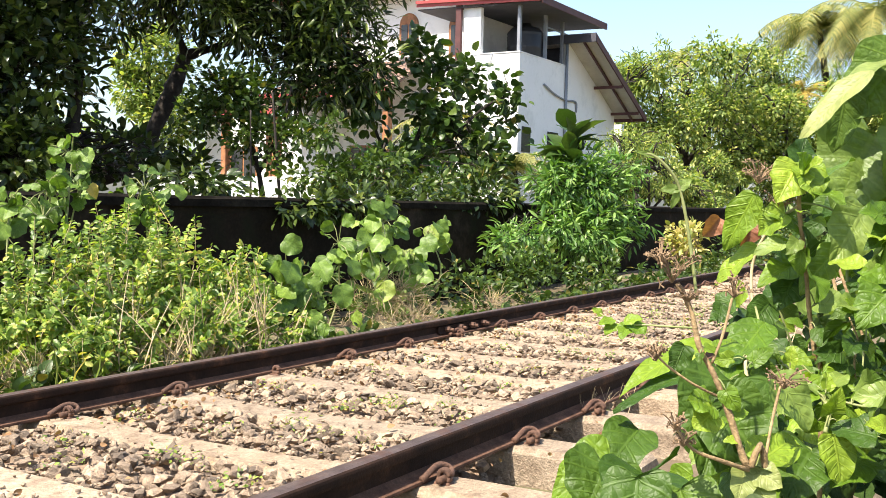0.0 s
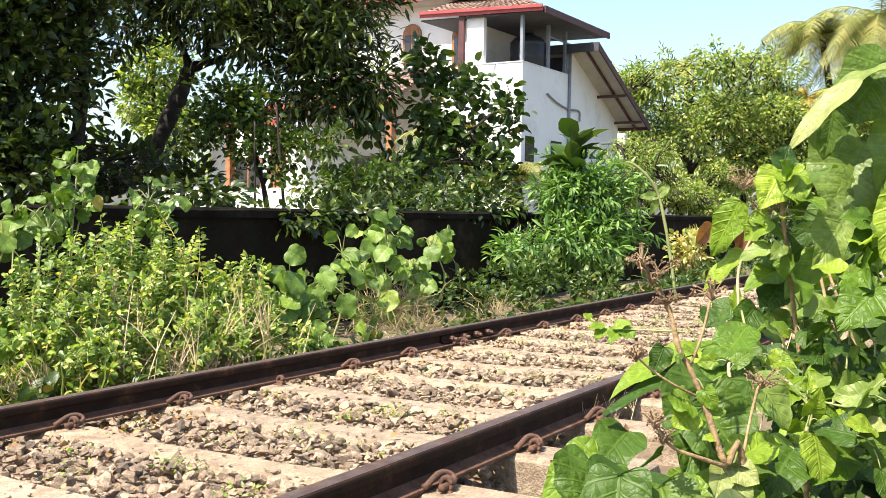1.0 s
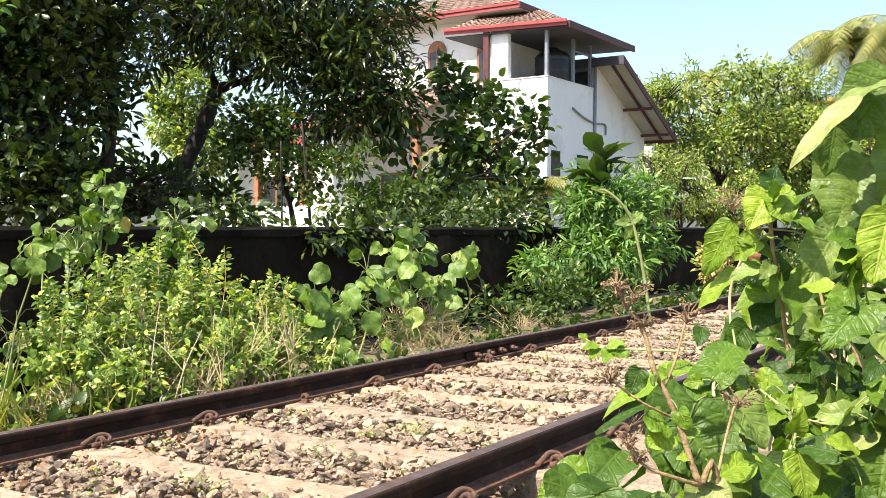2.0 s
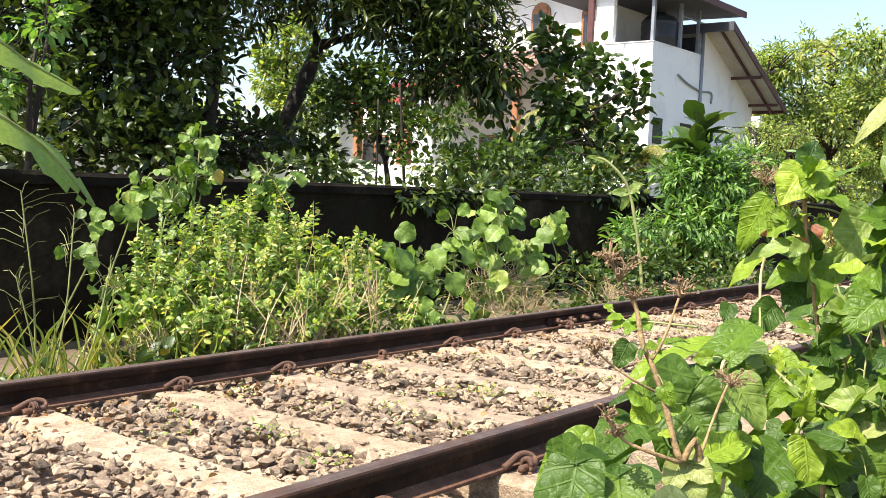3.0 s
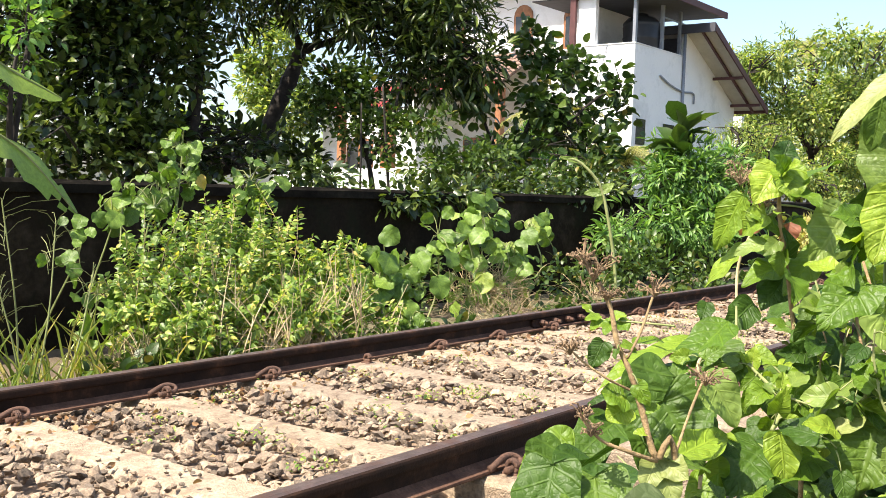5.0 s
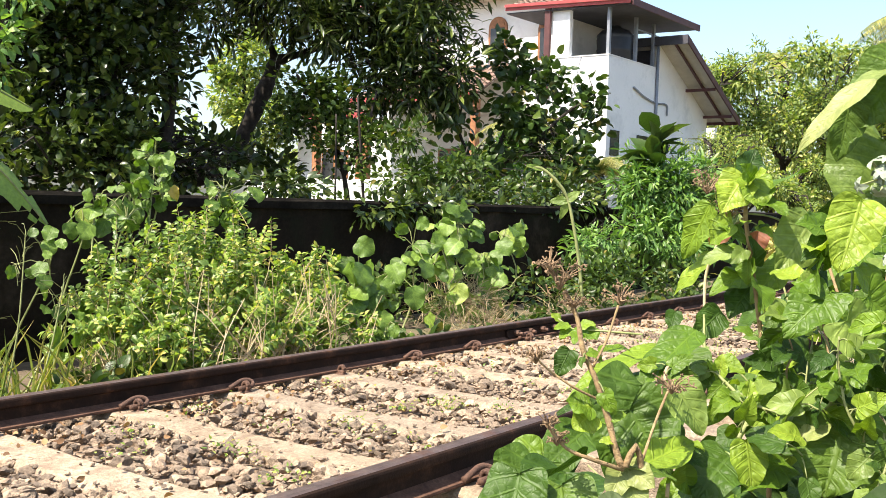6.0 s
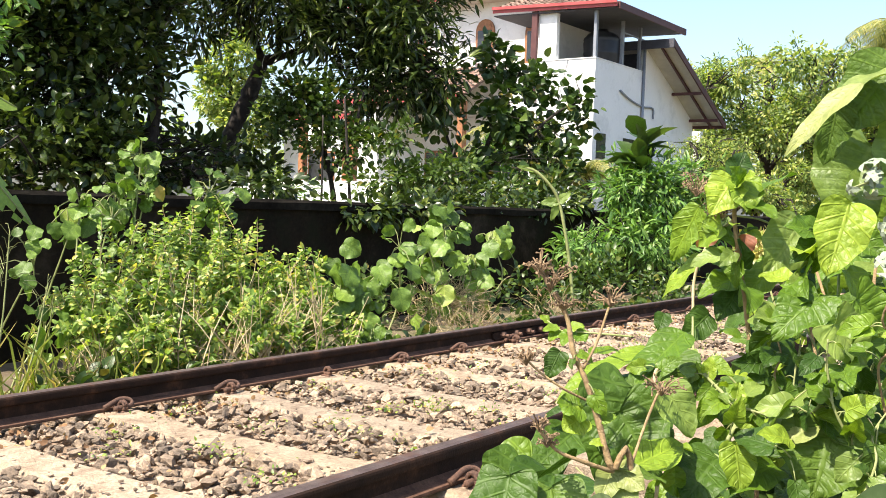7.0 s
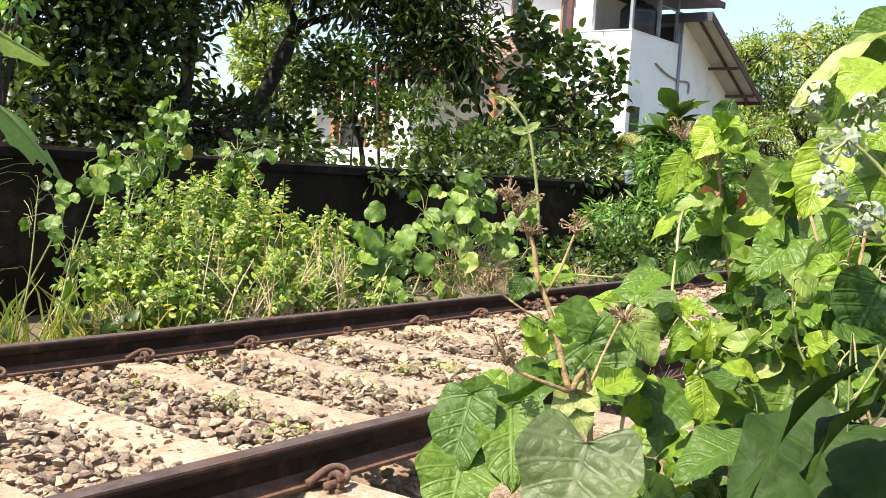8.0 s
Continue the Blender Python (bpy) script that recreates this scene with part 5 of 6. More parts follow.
def round_creeper(name, label, spots, seed, size, spread, material, parent_stems=True):
    rng = np.random.default_rng(seed)
    t = thing(name, label, "creeper")
    pos, along, up = [], [], []
    bm = bmesh.new()
    for (c, n) in spots:
        c = np.array(c)
        root = np.array([c[0] - 0.15, c[1], -0.25])
        q = bend([root, (root + c) / 2 + rng.normal(size=3) * 0.1, c], 4)
        tube_into(bm, q, taper(0.010, 0.005, len(q)), 5)
        for _ in range(int(n * 1.7)):
            p = c + rng.normal(size=3) * spread * np.array([0.7, 1.0, 1.0])
            pos.append(p)
            along.append([0.5 + rng.normal() * 0.5, -0.2 + rng.normal() * 0.5, -0.75 + rng.normal() * 0.35])
            up.append([0.55 + rng.normal() * 0.6, -0.45 + rng.normal() * 0.6, 0.6 + rng.normal() * 0.5])
            tube_into(bm, [c, (c + p) / 2 + np.array([0, 0, 0.03]), p], 0.0035, 4)
    tagged(part("stem_mass", bm, M_STEM, t), kind="stuff")
    pos, along, up = (np.array(a) for a in (pos, along, up))
    n = len(pos)
    sz = size * rng.uniform(0.5, 1.15, n)
    for i in range(n):
        q, d = Vector(pos[i]), Vector(along[i]).normalized()
        blade(t, q, q + d * sz[i], sz[i] * rng.uniform(0.85, 1.1), up[i], material, rng.uniform(0.3, 0.45), rng.uniform(0.1, 0.3), i, rng.uniform(0.04, 0.22), fine=False, blunt=0.62)
    return t


round_creeper("round_leaf_creeper", "creeper with large round bright leaves before the dark wall", [
    ((-1.344, 6.41, 0.732), 9), ((-1.344, 6.191, 0.546), 10), ((-1.344, 6.764, 0.442), 10), ((-1.344, 6.449, 0.258), 10), ((-1.344, 5.821, 0.572), 6), ((-1.344, 7.097, 0.638), 5), ((-1.26, 6.753, 0.157), 8), ((-1.344, 7.333, 0.586), 3), ((-1.176, 6.004, 0.109), 7)], 91, 0.155, 0.11, M_LEAF_ROUND)
round_creeper("round_leaf_creeper", "low creeper with large round sunlit leaves beside the rail", [
    ((-1.008, 4.827, 0.426), 6), ((-1.008, 5.193, 0.375), 7), ((-1.008, 4.93, 0.186), 6), ((-0.756, 4.826, 0.065), 8), ((-1.008, 4.753, 0.234), 4)], 92, 0.16, 0.09, M_LEAF_ROUND)
climber = round_creeper("round_leaf_creeper", "round-leaved creeper climbing over the bush", [
    ((-1.68, 3.635, 1.121), 9), ((-1.68, 3.472, 0.936), 9), ((-1.68, 3.685, 0.945), 8), ((-1.68, 4.195, 0.946), 9), ((-1.68, 4.3, 0.853), 6), ((-1.596, 3.16, 0.843), 6), ((-1.596, 3.091, 0.659), 4), ((-1.428, 2.777, 0.511), 6), ((-1.596, 3.379, 0.763), 7), ((-1.428, 2.903, 0.349), 3), ((-1.344, 2.804, 0.174), 3)], 93, 0.108, 0.088, M_LEAF_ROUND)

tagged(blade(climber, (-1.6, 3.702, 0.962), (-1.56, 3.719, 0.885), 0.07, (0.7, -0.6, 0.4), M_LEAF_GOLD, 0.6, 0.4, 4, 0.5, fine=False), "curled orange-yellow dying leaf")


def build_low_weeds():
    rng = np.random.default_rng(95)
    w = thing("weeds_along_the_line", "low mixed green weeds along the foot of the wall", "weeds", kind="stuff")
    lobes = [((-1.28, 7.73, 0.1), (0.57, 0.81, 0.32)), ((-1.33, 9.1, 0.15), (0.65, 0.97, 0.36)), ((-0.96, 10.25, 0.07), (0.57, 1.05, 0.28)), ((-0.67, 11.84, -0), (0.49, 1.22, 0.2)), ((-0.77, 14.41, 0.05), (0.73, 1.78, 0.28)), ((-0.93, 17.83, 0.2), (0.97, 2.43, 0.41)), ((-1.23, 22.55, 0.39), (0.97, 3.24, 0.73)), ((-2.15, 6.64, 0.07), (0.32, 1.22, 0.32))]
    cen, pos, along, up = clumps(rng, lobes, 1150, 0.09, 9, 0.05, 0.2)
    mesh_part("foliage", leaf_mesh("foliage", "ovate", pos, along, up, rng.uniform(0.04, 0.10, len(pos))), M_LEAF_MID, w)
    lobes = [((-0.59, 6.72, -0.05), (0.28, 0.97, 0.1)), ((-0.58, 8.85, -0.04), (0.28, 1.3, 0.12)), ((-0.51, 11.4, -0.01), (0.28, 1.62, 0.13)), ((-0.68, 5.02, -0.08), (0.24, 0.97, 0.08)), ((-0.83, 2.57, -0.07), (0.32, 0.81, 0.1))]
    cen, pos, along, up = clumps(rng, lobes, 270, 0.08, 7, 0.0, 0.2)
    mesh_part("ground_cover", leaf_mesh("ground_cover", "broad", pos, along, up, rng.uniform(0.03, 0.085, len(pos))), M_LEAF_MID, w)
    lobes = [((-1.23, 6.28, 0.1), (0.32, 0.65, 0.2)), ((-0.79, 7.34, 0.01), (0.24, 0.65, 0.11)), ((-0.9, 2.92, -0.05), (0.24, 0.57, 0.1)), ((-0.78, 5.97, -0.04), (0.2, 0.73, 0.11))]
    cen, pos, along, up = clumps(rng, lobes, 170, 0.1, 8, -0.3, 0.1)
    mesh_part("dry_grass", leaf_mesh("dry_grass", "blade", pos, along, up, rng.uniform(0.08, 0.17, len(pos))), M_DRYSTEM, w)


build_low_weeds()


def build_grass():
    rng = np.random.default_rng(97)
    g = thing("tall_grass", "tall seeding grass and blades beside the rail", "grass", kind="stuff")
    n = 190
    pos = np.column_stack([rng.uniform(-1.2, -0.5, n), rng.uniform(1.2, 2.9, n), np.full(n, -0.25)])
    along = np.column_stack([rng.normal(size=n) * 0.35, rng.normal(size=n) * 0.35, np.ones(n)])
    up = rng.normal(size=(n, 3))
    mesh_part("blades", leaf_mesh("blades", "blade", pos, along, up, rng.uniform(0.2, 0.6, n)), M_GRASS, g)
    bm = bmesh.new()
    for root, top in (((-0.84, 2.123, 0.041), (-0.84, 2.039, 0.824)), ((-0.84, 2.164, 0.063), (-0.84, 2.303, 0.724)), ((-0.84, 2.277, 0.051), (-0.84, 2.503, 0.476)), ((-0.84, 2.136, 0.066), (-0.84, 2.021, 0.44))):
        root, top = Vector(root), Vector(top)
        root.z = -0.25
        q = bend([root, root.lerp(top, 0.5) + Vector((0.02, 0.02, 0)), top], 4)
        tube_into(bm, q, taper(0.006, 0.003, len(q)), 5)
        for k in range(14):
            s = top.lerp(root, k * 0.02)
            tip = s + Vector((rng.normal() * 0.07, rng.normal() * 0.09, rng.uniform(0.02, 0.10)))
            tube_into(bm, [s, s.lerp(tip, 0.5) + Vector((0, 0, 0.02)), tip], 0.0016, 3)
    part("seed_stalks", bm, M_STEM, g)


build_grass()


def build_banana():
    b = thing("banana_plant", "banana plant with torn drooping leaves over the wall", "banana plant")
    base = Vector((-3.37, 2.01, -0.3))
    bm = bmesh.new()
    tube_into(bm, bend([base, base + Vector((0.05, 0, 1.2)), base + Vector((0.15, 0.05, 2.3))], 4), taper(0.11, 0.05, 9), 10)
    part("stalk", bm, M_STEM, b, smooth=True)
    top = base + Vector((0.15, 0.05, 2.2))
    rng = random.Random(5)
    for pts, w in (([top, (-2.268, 2.447, 1.72), (-2.184, 2.811, 1.537), (-2.142, 3.082, 1.413)], 0.14), ([top, (-2.1, 2.377, 1.323), (-2.016, 2.768, 1.065), (-1.974, 3.086, 0.713)], 0.15), ([top, (-3.9, 1.7, 2.66), (-4.37, 0.65, 2.43)], 0.2), ([top, (-3.33, 1.12, 2.57), (-3.08, -0.32, 2.19)], 0.2)):
        q = bend(pts, 7)
        bm = bmesh.new()
        rows = []
        for i, p in enumerate(q):
            s = i / (len(q) - 1)
            t = (q[min(i + 1, len(q) - 1)] - q[max(i - 1, 0)]).normalized()
            side = t.cross(Vector((0.5, -0.3, 0.8))).normalized()
            half = w * max(0.03, math.sin(math.pi * min(1, 0.12 + s * 0.86)) ** 0.7) * rng.uniform(0.85, 1.1)
            rows.append([bm.verts.new(p + side * half * k + Vector((0, 0, -abs(k) * half * 0.35))) for k in (-1, -0.5, 0, 0.5, 1)])
        for a, c in zip(rows, rows[1:]):
            for k in range(4):
                if rng.random() > 0.06:
                    bm.faces.new((a[k], a[k + 1], c[k + 1], c[k]))
        lf = part("leaf", bm, M_BANANA, b, "long torn banana leaf", True)
        bm = bmesh.new()
        tube_into(bm, q, taper(0.016, 0.004, len(q)), 5)
        part("midrib", bm, M_STEM, lf)


build_banana()


def build_croton():
    rng = np.random.default_rng(99)
    c = Vector((-1.596, 15.314, 0.432))
    t = thing("variegated_shrub", "cream and yellow variegated shrub by the wall", "shrub")
    lobes = [((c.x, c.y, c.z - 0.05), (0.35, 0.5, 0.35)), ((c.x, c.y + 0.2, 0.1), (0.3, 0.4, 0.3))]
    cen, pos, along, up = clumps(rng, lobes, 90, 0.12, 7, -0.1, 0.3)
    mesh_part("foliage", leaf_mesh("foliage", "ovate", pos, along, up, rng.uniform(0.07, 0.15, len(pos))), M_CROTON, t)
    stems_part(rng, np.tile((c.x, c.y, -0.25), (25, 1)) + rng.normal(size=(25, 3)) * 0.05, cen[:25], 0.012, M_BROWNSTEM, t)


build_croton()

# ---- creepers beside the camera ----
def stem(parent, pts, r0, r1, material=None, name="stem", n=5, sides=7):
    q = bend(pts, n)
    r0, r1 = r0 * 0.36, r1 * 0.5
    bm = bmesh.new()
    rng = random.Random(int(abs(q[0][0]) * 1000))
    tube_into(bm, q, [r * (1 + 0.12 * rng.uniform(-1, 1)) for r in taper(r0, r1, len(q))], sides)
    return part(name, bm, material or M_STEM, parent, smooth=True)


def leaflets(parent, pts, count, size, seed, kinds):
    """Small young leaves along a runner."""
    rng = random.Random(seed)
    q = bend(pts, 6)
    for k in range(count):
        f = rng.random() * (len(q) - 1.001)
        a = int(f)
        p = q[a].lerp(q[a + 1], f - a)
        d = Vector((rng.gauss(0, 0.8), rng.gauss(-0.2, 0.6), rng.gauss(0.0, 0.6))).normalized()
        s = size * rng.uniform(0.5, 1.3)
        b = p + d * s * rng.uniform(0.2, 0.7)
        stem(parent, [p, p.lerp(b, 0.5) + Vector((0, 0, 0.002)), b], 0.002, 0.001, M_STEM, "leaf_stalk", 3, 5)
        blade(parent, b, b + (d + Vector((0, 0, -0.35))).normalized() * s, s * rng.uniform(0.55, 0.9), (rng.gauss(0.1, 0.45), rng.gauss(-0.5, 0.4), rng.uniform(0.3, 1.0)), rng.choice(kinds), rng.uniform(0.5, 1.0), 0.2, k, rng.uniform(0.1, 0.5), fine=False)


def seed_head(parent, at, size, seed):
    """A dry branched flower head."""
    rng = random.Random(seed)
    bm = bmesh.new()
    at = Vector(at)
    for _ in range(24):
        d = Vector((rng.gauss(0, 0.7), rng.gauss(0, 0.7), rng.uniform(-0.1, 1.0))).normalized()
        e = at + d * size * rng.uniform(0.35, 1.0)
        tube_into(bm, [at + Vector((0, 0, -size * 0.3)), at.lerp(e, 0.5), e], [0.0007, 0.0005, 0.0004], 4)
        for _ in range(3):
            c = e + Vector((rng.gauss(0, 1), rng.gauss(0, 1), rng.gauss(0, 1))) * size * 0.09
            tube_into(bm, [e, c], [0.0004, 0.0007], 5)
    return part("seed_head", bm, M_DRYHEAD, parent, "dry brown branched seed head")


def flower_head(parent, at, size, seed, count=9):
    rng = random.Random(seed)
    at = Vector(at)
    for _ in range(count):
        c = at + Vector((rng.gauss(0, 1), rng.gauss(0, 1), rng.gauss(0, 1))) * size * 0.42
        ax = (c - at).normalized()
        u = ax.orthogonal().normalized()
        w = ax.cross(u)
        bm = bmesh.new()
        for k in range(5):
            a = k * math.tau / 5
            d = u * math.cos(a) + w * math.sin(a)
            s = u * -math.sin(a) + w * math.cos(a)
            r = size * rng.uniform(0.34, 0.46)
            rows = []
            for f, wd, dz in ((0.05, 0.12, 0.10), (0.4, 0.30, 0.16), (0.8, 0.24, 0.0), (1.0, 0.04, -0.25)):
                q = c + d * r * f + ax * r * dz
                rows.append([bm.verts.new(q - s * r * wd), bm.verts.new(q + ax * r * -0.04), bm.verts.new(q + s * r * wd)])
            for g, h in zip(rows, rows[1:]):
                bm.faces.new((g[0], g[1], h[1], h[0]))
                bm.faces.new((g[1], g[2], h[2], h[1]))
        petals = len(bm.faces)
        tube_into(bm, [at, c], [0.0006, 0.0009], 4)
        bm.faces.ensure_lookup_table()
        for f in bm.faces[petals:]:
            f.material_index = 1
        part("flower", bm, [M_FLOWER, M_STEM], parent, "small white starry flower")


LIGHT, DARK, PALE, YEL = M_LEAF_NEAR, M_LEAF_NEAR_DARK, M_LEAF_PALE, M_LEAF_YELLOW
TOCAM, FLAT, UPW = (0.55, -0.75, 0.35), (0.1, -0.2, 1.0), (0.3, -0.45, 0.85)
LEFTUP = (-0.45, -0.55, 0.7)


def build_brown_stemmed():
    p = thing("brown_stemmed_creeper", "brown-stemmed creeper with big quilted leaves and dry seed heads", "creeper")
    stem(p, [(3.18, 0.52, -0.42), (3.17, 0.51, 0.3), (3.16, 0.485, 0.72), (3.15, 0.469, 0.743), (3.137, 0.471, 0.775), (3.125, 0.473, 0.801), (3.113, 0.475, 0.82), (3.106, 0.476, 0.844), (3.096, 0.474, 0.863)], 0.008, 0.0035, M_BROWNSTEM, "main_stem")
    stem(p, [(3.123, 0.472, 0.81), (3.126, 0.485, 0.828), (3.128, 0.498, 0.853)], 0.003, 0.002, M_BROWNSTEM, "side_stem")
    stem(p, [(3.151, 0.47, 0.741), (3.137, 0.449, 0.75), (3.122, 0.439, 0.757), (3.112, 0.432, 0.771)], 0.0045, 0.002, M_BROWNSTEM, "side_stem")
    stem(p, [(3.132, 0.473, 0.786), (3.117, 0.457, 0.796), (3.102, 0.446, 0.808), (3.094, 0.44, 0.817)], 0.0028, 0.0015, M_BROWNSTEM, "side_stem")
    stem(p, [(3.158, 0.485, 0.746), (3.157, 0.505, 0.768), (3.157, 0.527, 0.79), (3.16, 0.529, 0.795)], 0.003, 0.002, M_BROWNSTEM, "side_stem")
    for k, (c, s) in enumerate((((3.093, 0.472, 0.87), 0.0222), ((3.086, 0.468, 0.88), 0.0148), ((3.129, 0.499, 0.858), 0.0148), ((3.112, 0.432, 0.773), 0.0118), ((3.094, 0.441, 0.816), 0.0118), ((3.159, 0.528, 0.793), 0.0163), ((3.104, 0.475, 0.854), 0.0118), ((3.117, 0.435, 0.762), 0.0104))):
        seed_head(p, c, s, k)
    stem(p, [(3.109, 0.479, 0.852), (3.103, 0.481, 0.885), (3.099, 0.479, 0.909), (3.094, 0.477, 0.93), (3.088, 0.472, 0.942), (3.079, 0.466, 0.951), (3.07, 0.459, 0.953)], 0.0034, 0.0022, M_STEM, "tendril")
    leaflets(p, [(3.15, 0.469, 0.743), (3.137, 0.471, 0.775), (3.125, 0.473, 0.801), (3.113, 0.475, 0.82)], 12, 0.014, 7, (LIGHT, LIGHT, DARK))
    blade(p, (3.094, 0.477, 0.929), (3.083, 0.470, 0.928), 0.006, TOCAM, PALE)
    blade(p, (3.094, 0.477, 0.928), (3.090, 0.474, 0.915), 0.005, TOCAM, PALE)
    blade(p, (3.094, 0.477, 0.929), (3.101, 0.482, 0.936), 0.006, TOCAM, PALE)
    blade(p, (3.079, 0.466, 0.951), (3.071, 0.456, 0.954), 0.003, TOCAM, PALE)
    blade(p, (3.101, 0.604, 0.776), (3.099, 0.549, 0.71), 0.0777, (0.5, -0.8, 0.5), DARK, 0.9)
    blade(p, (3.103, 0.575, 0.76), (3.143, 0.573, 0.715), 0.0629, (0.5, -0.8, 0.5), DARK, 0.9)
    blade(p, (3.145, 0.558, 0.792), (3.175, 0.559, 0.756), 0.034, (0.75, -0.6, 0.3), PALE, 0.3)
    blade(p, (3.146, 0.515, 0.736), (3.16, 0.577, 0.747), 0.0326, UPW, LIGHT)
    blade(p, (3.103, 0.473, 0.82), (3.099, 0.463, 0.801), 0.0163, TOCAM, DARK)
    blade(p, (3.126, 0.468, 0.781), (3.113, 0.454, 0.787), 0.0266, UPW, LIGHT)
    blade(p, (3.126, 0.468, 0.777), (3.118, 0.456, 0.767), 0.0222, TOCAM, LIGHT)
    blade(p, (3.123, 0.483, 0.82), (3.133, 0.51, 0.822), 0.0118, FLAT, LIGHT)
    blade(p, (3.149, 0.478, 0.739), (3.167, 0.47, 0.713), 0.0222, TOCAM, YEL)
    blade(p, (3.15, 0.479, 0.741), (3.172, 0.475, 0.732), 0.0207, TOCAM, YEL)
    blade(p, (3.147, 0.477, 0.741), (3.148, 0.456, 0.722), 0.0192, TOCAM, YEL)
    blade(p, (3.149, 0.478, 0.743), (3.179, 0.5, 0.736), 0.0163, FLAT, DARK)
    blade(p, (2.988, 0.635, 0.685), (2.953, 0.587, 0.656), 0.0555, (0.2, -0.7, 0.6), LIGHT, 0.9)
    blade(p, (2.992, 0.618, 0.685), (2.989, 0.573, 0.648), 0.0703, (0.4, -0.8, 0.4), DARK, 0.9)
    blade(p, (3.074, 0.561, 0.719), (3.03, 0.476, 0.692), 0.0407, (-0.5, 0.2, 0.8), DARK, 0.3)
    blade(p, (3.029, 0.605, 0.685), (3.053, 0.542, 0.656), 0.074, UPW, DARK, 0.8)
    blade(p, (3.194, 0.421, 0.722), (3.198, 0.378, 0.662), 0.080, (0.3, -0.75, 0.7), M_LEAF_GREY, 1.0, 0.05)
    blade(p, (3.085, 0.439, 0.731), (3.095, 0.401, 0.677), 0.048, (0.3, -0.8, 0.5), DARK, 0.8)
    blade(p, (3.109, 0.457, 0.724), (3.141, 0.416, 0.679), 0.0518, TOCAM, DARK, 0.8)
    blade(p, (3.094, 0.422, 0.693), (3.108, 0.388, 0.647), 0.0592, UPW, DARK, 0.8)


build_brown_stemmed()


def build_vine():
    p = thing("broad_leaf_vine", "sunlit twining vine with fresh broad green leaves", "creeper")
    stem(p, [(3.13, 0.88, -0.42), (3.13, 0.87, 0.3), (3.128, 0.852, 0.712), (3.12, 0.849, 0.77), (3.113, 0.846, 0.816), (3.11, 0.826, 0.875), (3.105, 0.816, 0.921), (3.106, 0.818, 0.957)], 0.008, 0.004, M_BROWNSTEM, "main_stem")
    stem(p, [(3.059, 0.835, 0.815), (3.055, 0.844, 0.853), (3.064, 0.843, 0.883), (3.081, 0.836, 0.905), (3.103, 0.823, 0.92)], 0.0045, 0.003, M_DRYSTEM, "runner")
    stem(p, [(3.068, 0.812, 0.817), (3.092, 0.759, 0.788), (3.121, 0.719, 0.774), (3.146, 0.698, 0.763), (3.164, 0.681, 0.748), (3.167, 0.652, 0.734)], 0.0035, 0.0035, M_STEM, "runner")
    stem(p, [(3.146, 0.698, 0.758), (3.168, 0.704, 0.752), (3.193, 0.703, 0.75), (3.221, 0.694, 0.758), (3.234, 0.685, 0.778), (3.235, 0.686, 0.804)], 0.003, 0.003, M_STEM, "runner")
    stem(p, [(3.128, 0.6, 0.687), (3.122, 0.618, 0.73), (3.105, 0.638, 0.777), (3.098, 0.663, 0.788)], 0.005, 0.003, M_DRYSTEM, "runner")
    stem(p, [(3.133, 0.846, 0.916), (3.123, 0.829, 0.921), (3.106, 0.816, 0.923)], 0.003, 0.002, M_STEM, "runner")
    seed_head(p, (3.067, 0.808, 0.948), 0.022, 31)
    seed_head(p, (3.086, 0.821, 0.923), 0.022, 32)
    leaflets(p, [(3.128, 0.852, 0.712), (3.12, 0.849, 0.77), (3.113, 0.846, 0.816), (3.11, 0.826, 0.875), (3.105, 0.816, 0.921)], 26, 0.032, 1, (LIGHT, LIGHT, PALE, DARK))
    leaflets(p, [(3.092, 0.759, 0.788), (3.121, 0.719, 0.774), (3.146, 0.698, 0.763), (3.164, 0.681, 0.748), (3.167, 0.652, 0.734)], 18, 0.024, 2, (LIGHT, LIGHT, PALE))
    leaflets(p, [(3.146, 0.698, 0.758), (3.168, 0.704, 0.752), (3.193, 0.703, 0.75), (3.221, 0.694, 0.758), (3.234, 0.685, 0.778), (3.235, 0.686, 0.804)], 22, 0.024, 3, (LIGHT, LIGHT, PALE))
    leaflets(p, [(3.128, 0.6, 0.687), (3.122, 0.618, 0.73), (3.105, 0.638, 0.777), (3.098, 0.663, 0.788)], 16, 0.022, 4, (LIGHT, DARK))
    leaflets(p, [(3.167, 0.761, 0.807), (3.182, 0.774, 0.85), (3.191, 0.808, 0.886), (3.215, 0.828, 0.914)], 22, 0.035, 5, (LIGHT, LIGHT, PALE, DARK))
    leaflets(p, [(3.218, 0.644, 0.715), (3.23, 0.682, 0.785), (3.246, 0.72, 0.811)], 18, 0.032, 6, (LIGHT, DARK, PALE))
    # crown of young leaves
    blade(p, (3.102, 0.815, 0.959), (3.092, 0.786, 0.926), 0.0395, (0.3, -0.8, 0.5), LIGHT, 0.5)
    blade(p, (3.11, 0.821, 0.961), (3.123, 0.799, 0.929), 0.0382, TOCAM, LIGHT, 0.5)
    blade(p, (3.101, 0.825, 0.961), (3.105, 0.839, 0.99), 0.0286, TOCAM, DARK)
    blade(p, (3.11, 0.811, 0.957), (3.109, 0.791, 0.97), 0.0222, TOCAM, LIGHT)
    blade(p, (3.109, 0.81, 0.954), (3.127, 0.804, 0.967), 0.0222, UPW, LIGHT)
    blade(p, (3.114, 0.813, 0.931), (3.142, 0.876, 0.977), 0.0318, (-0.4, -0.7, 0.5), LIGHT, 0.3)
    blade(p, (3.116, 0.815, 0.935), (3.151, 0.81, 0.927), 0.0259, FLAT, LIGHT, 0.3)
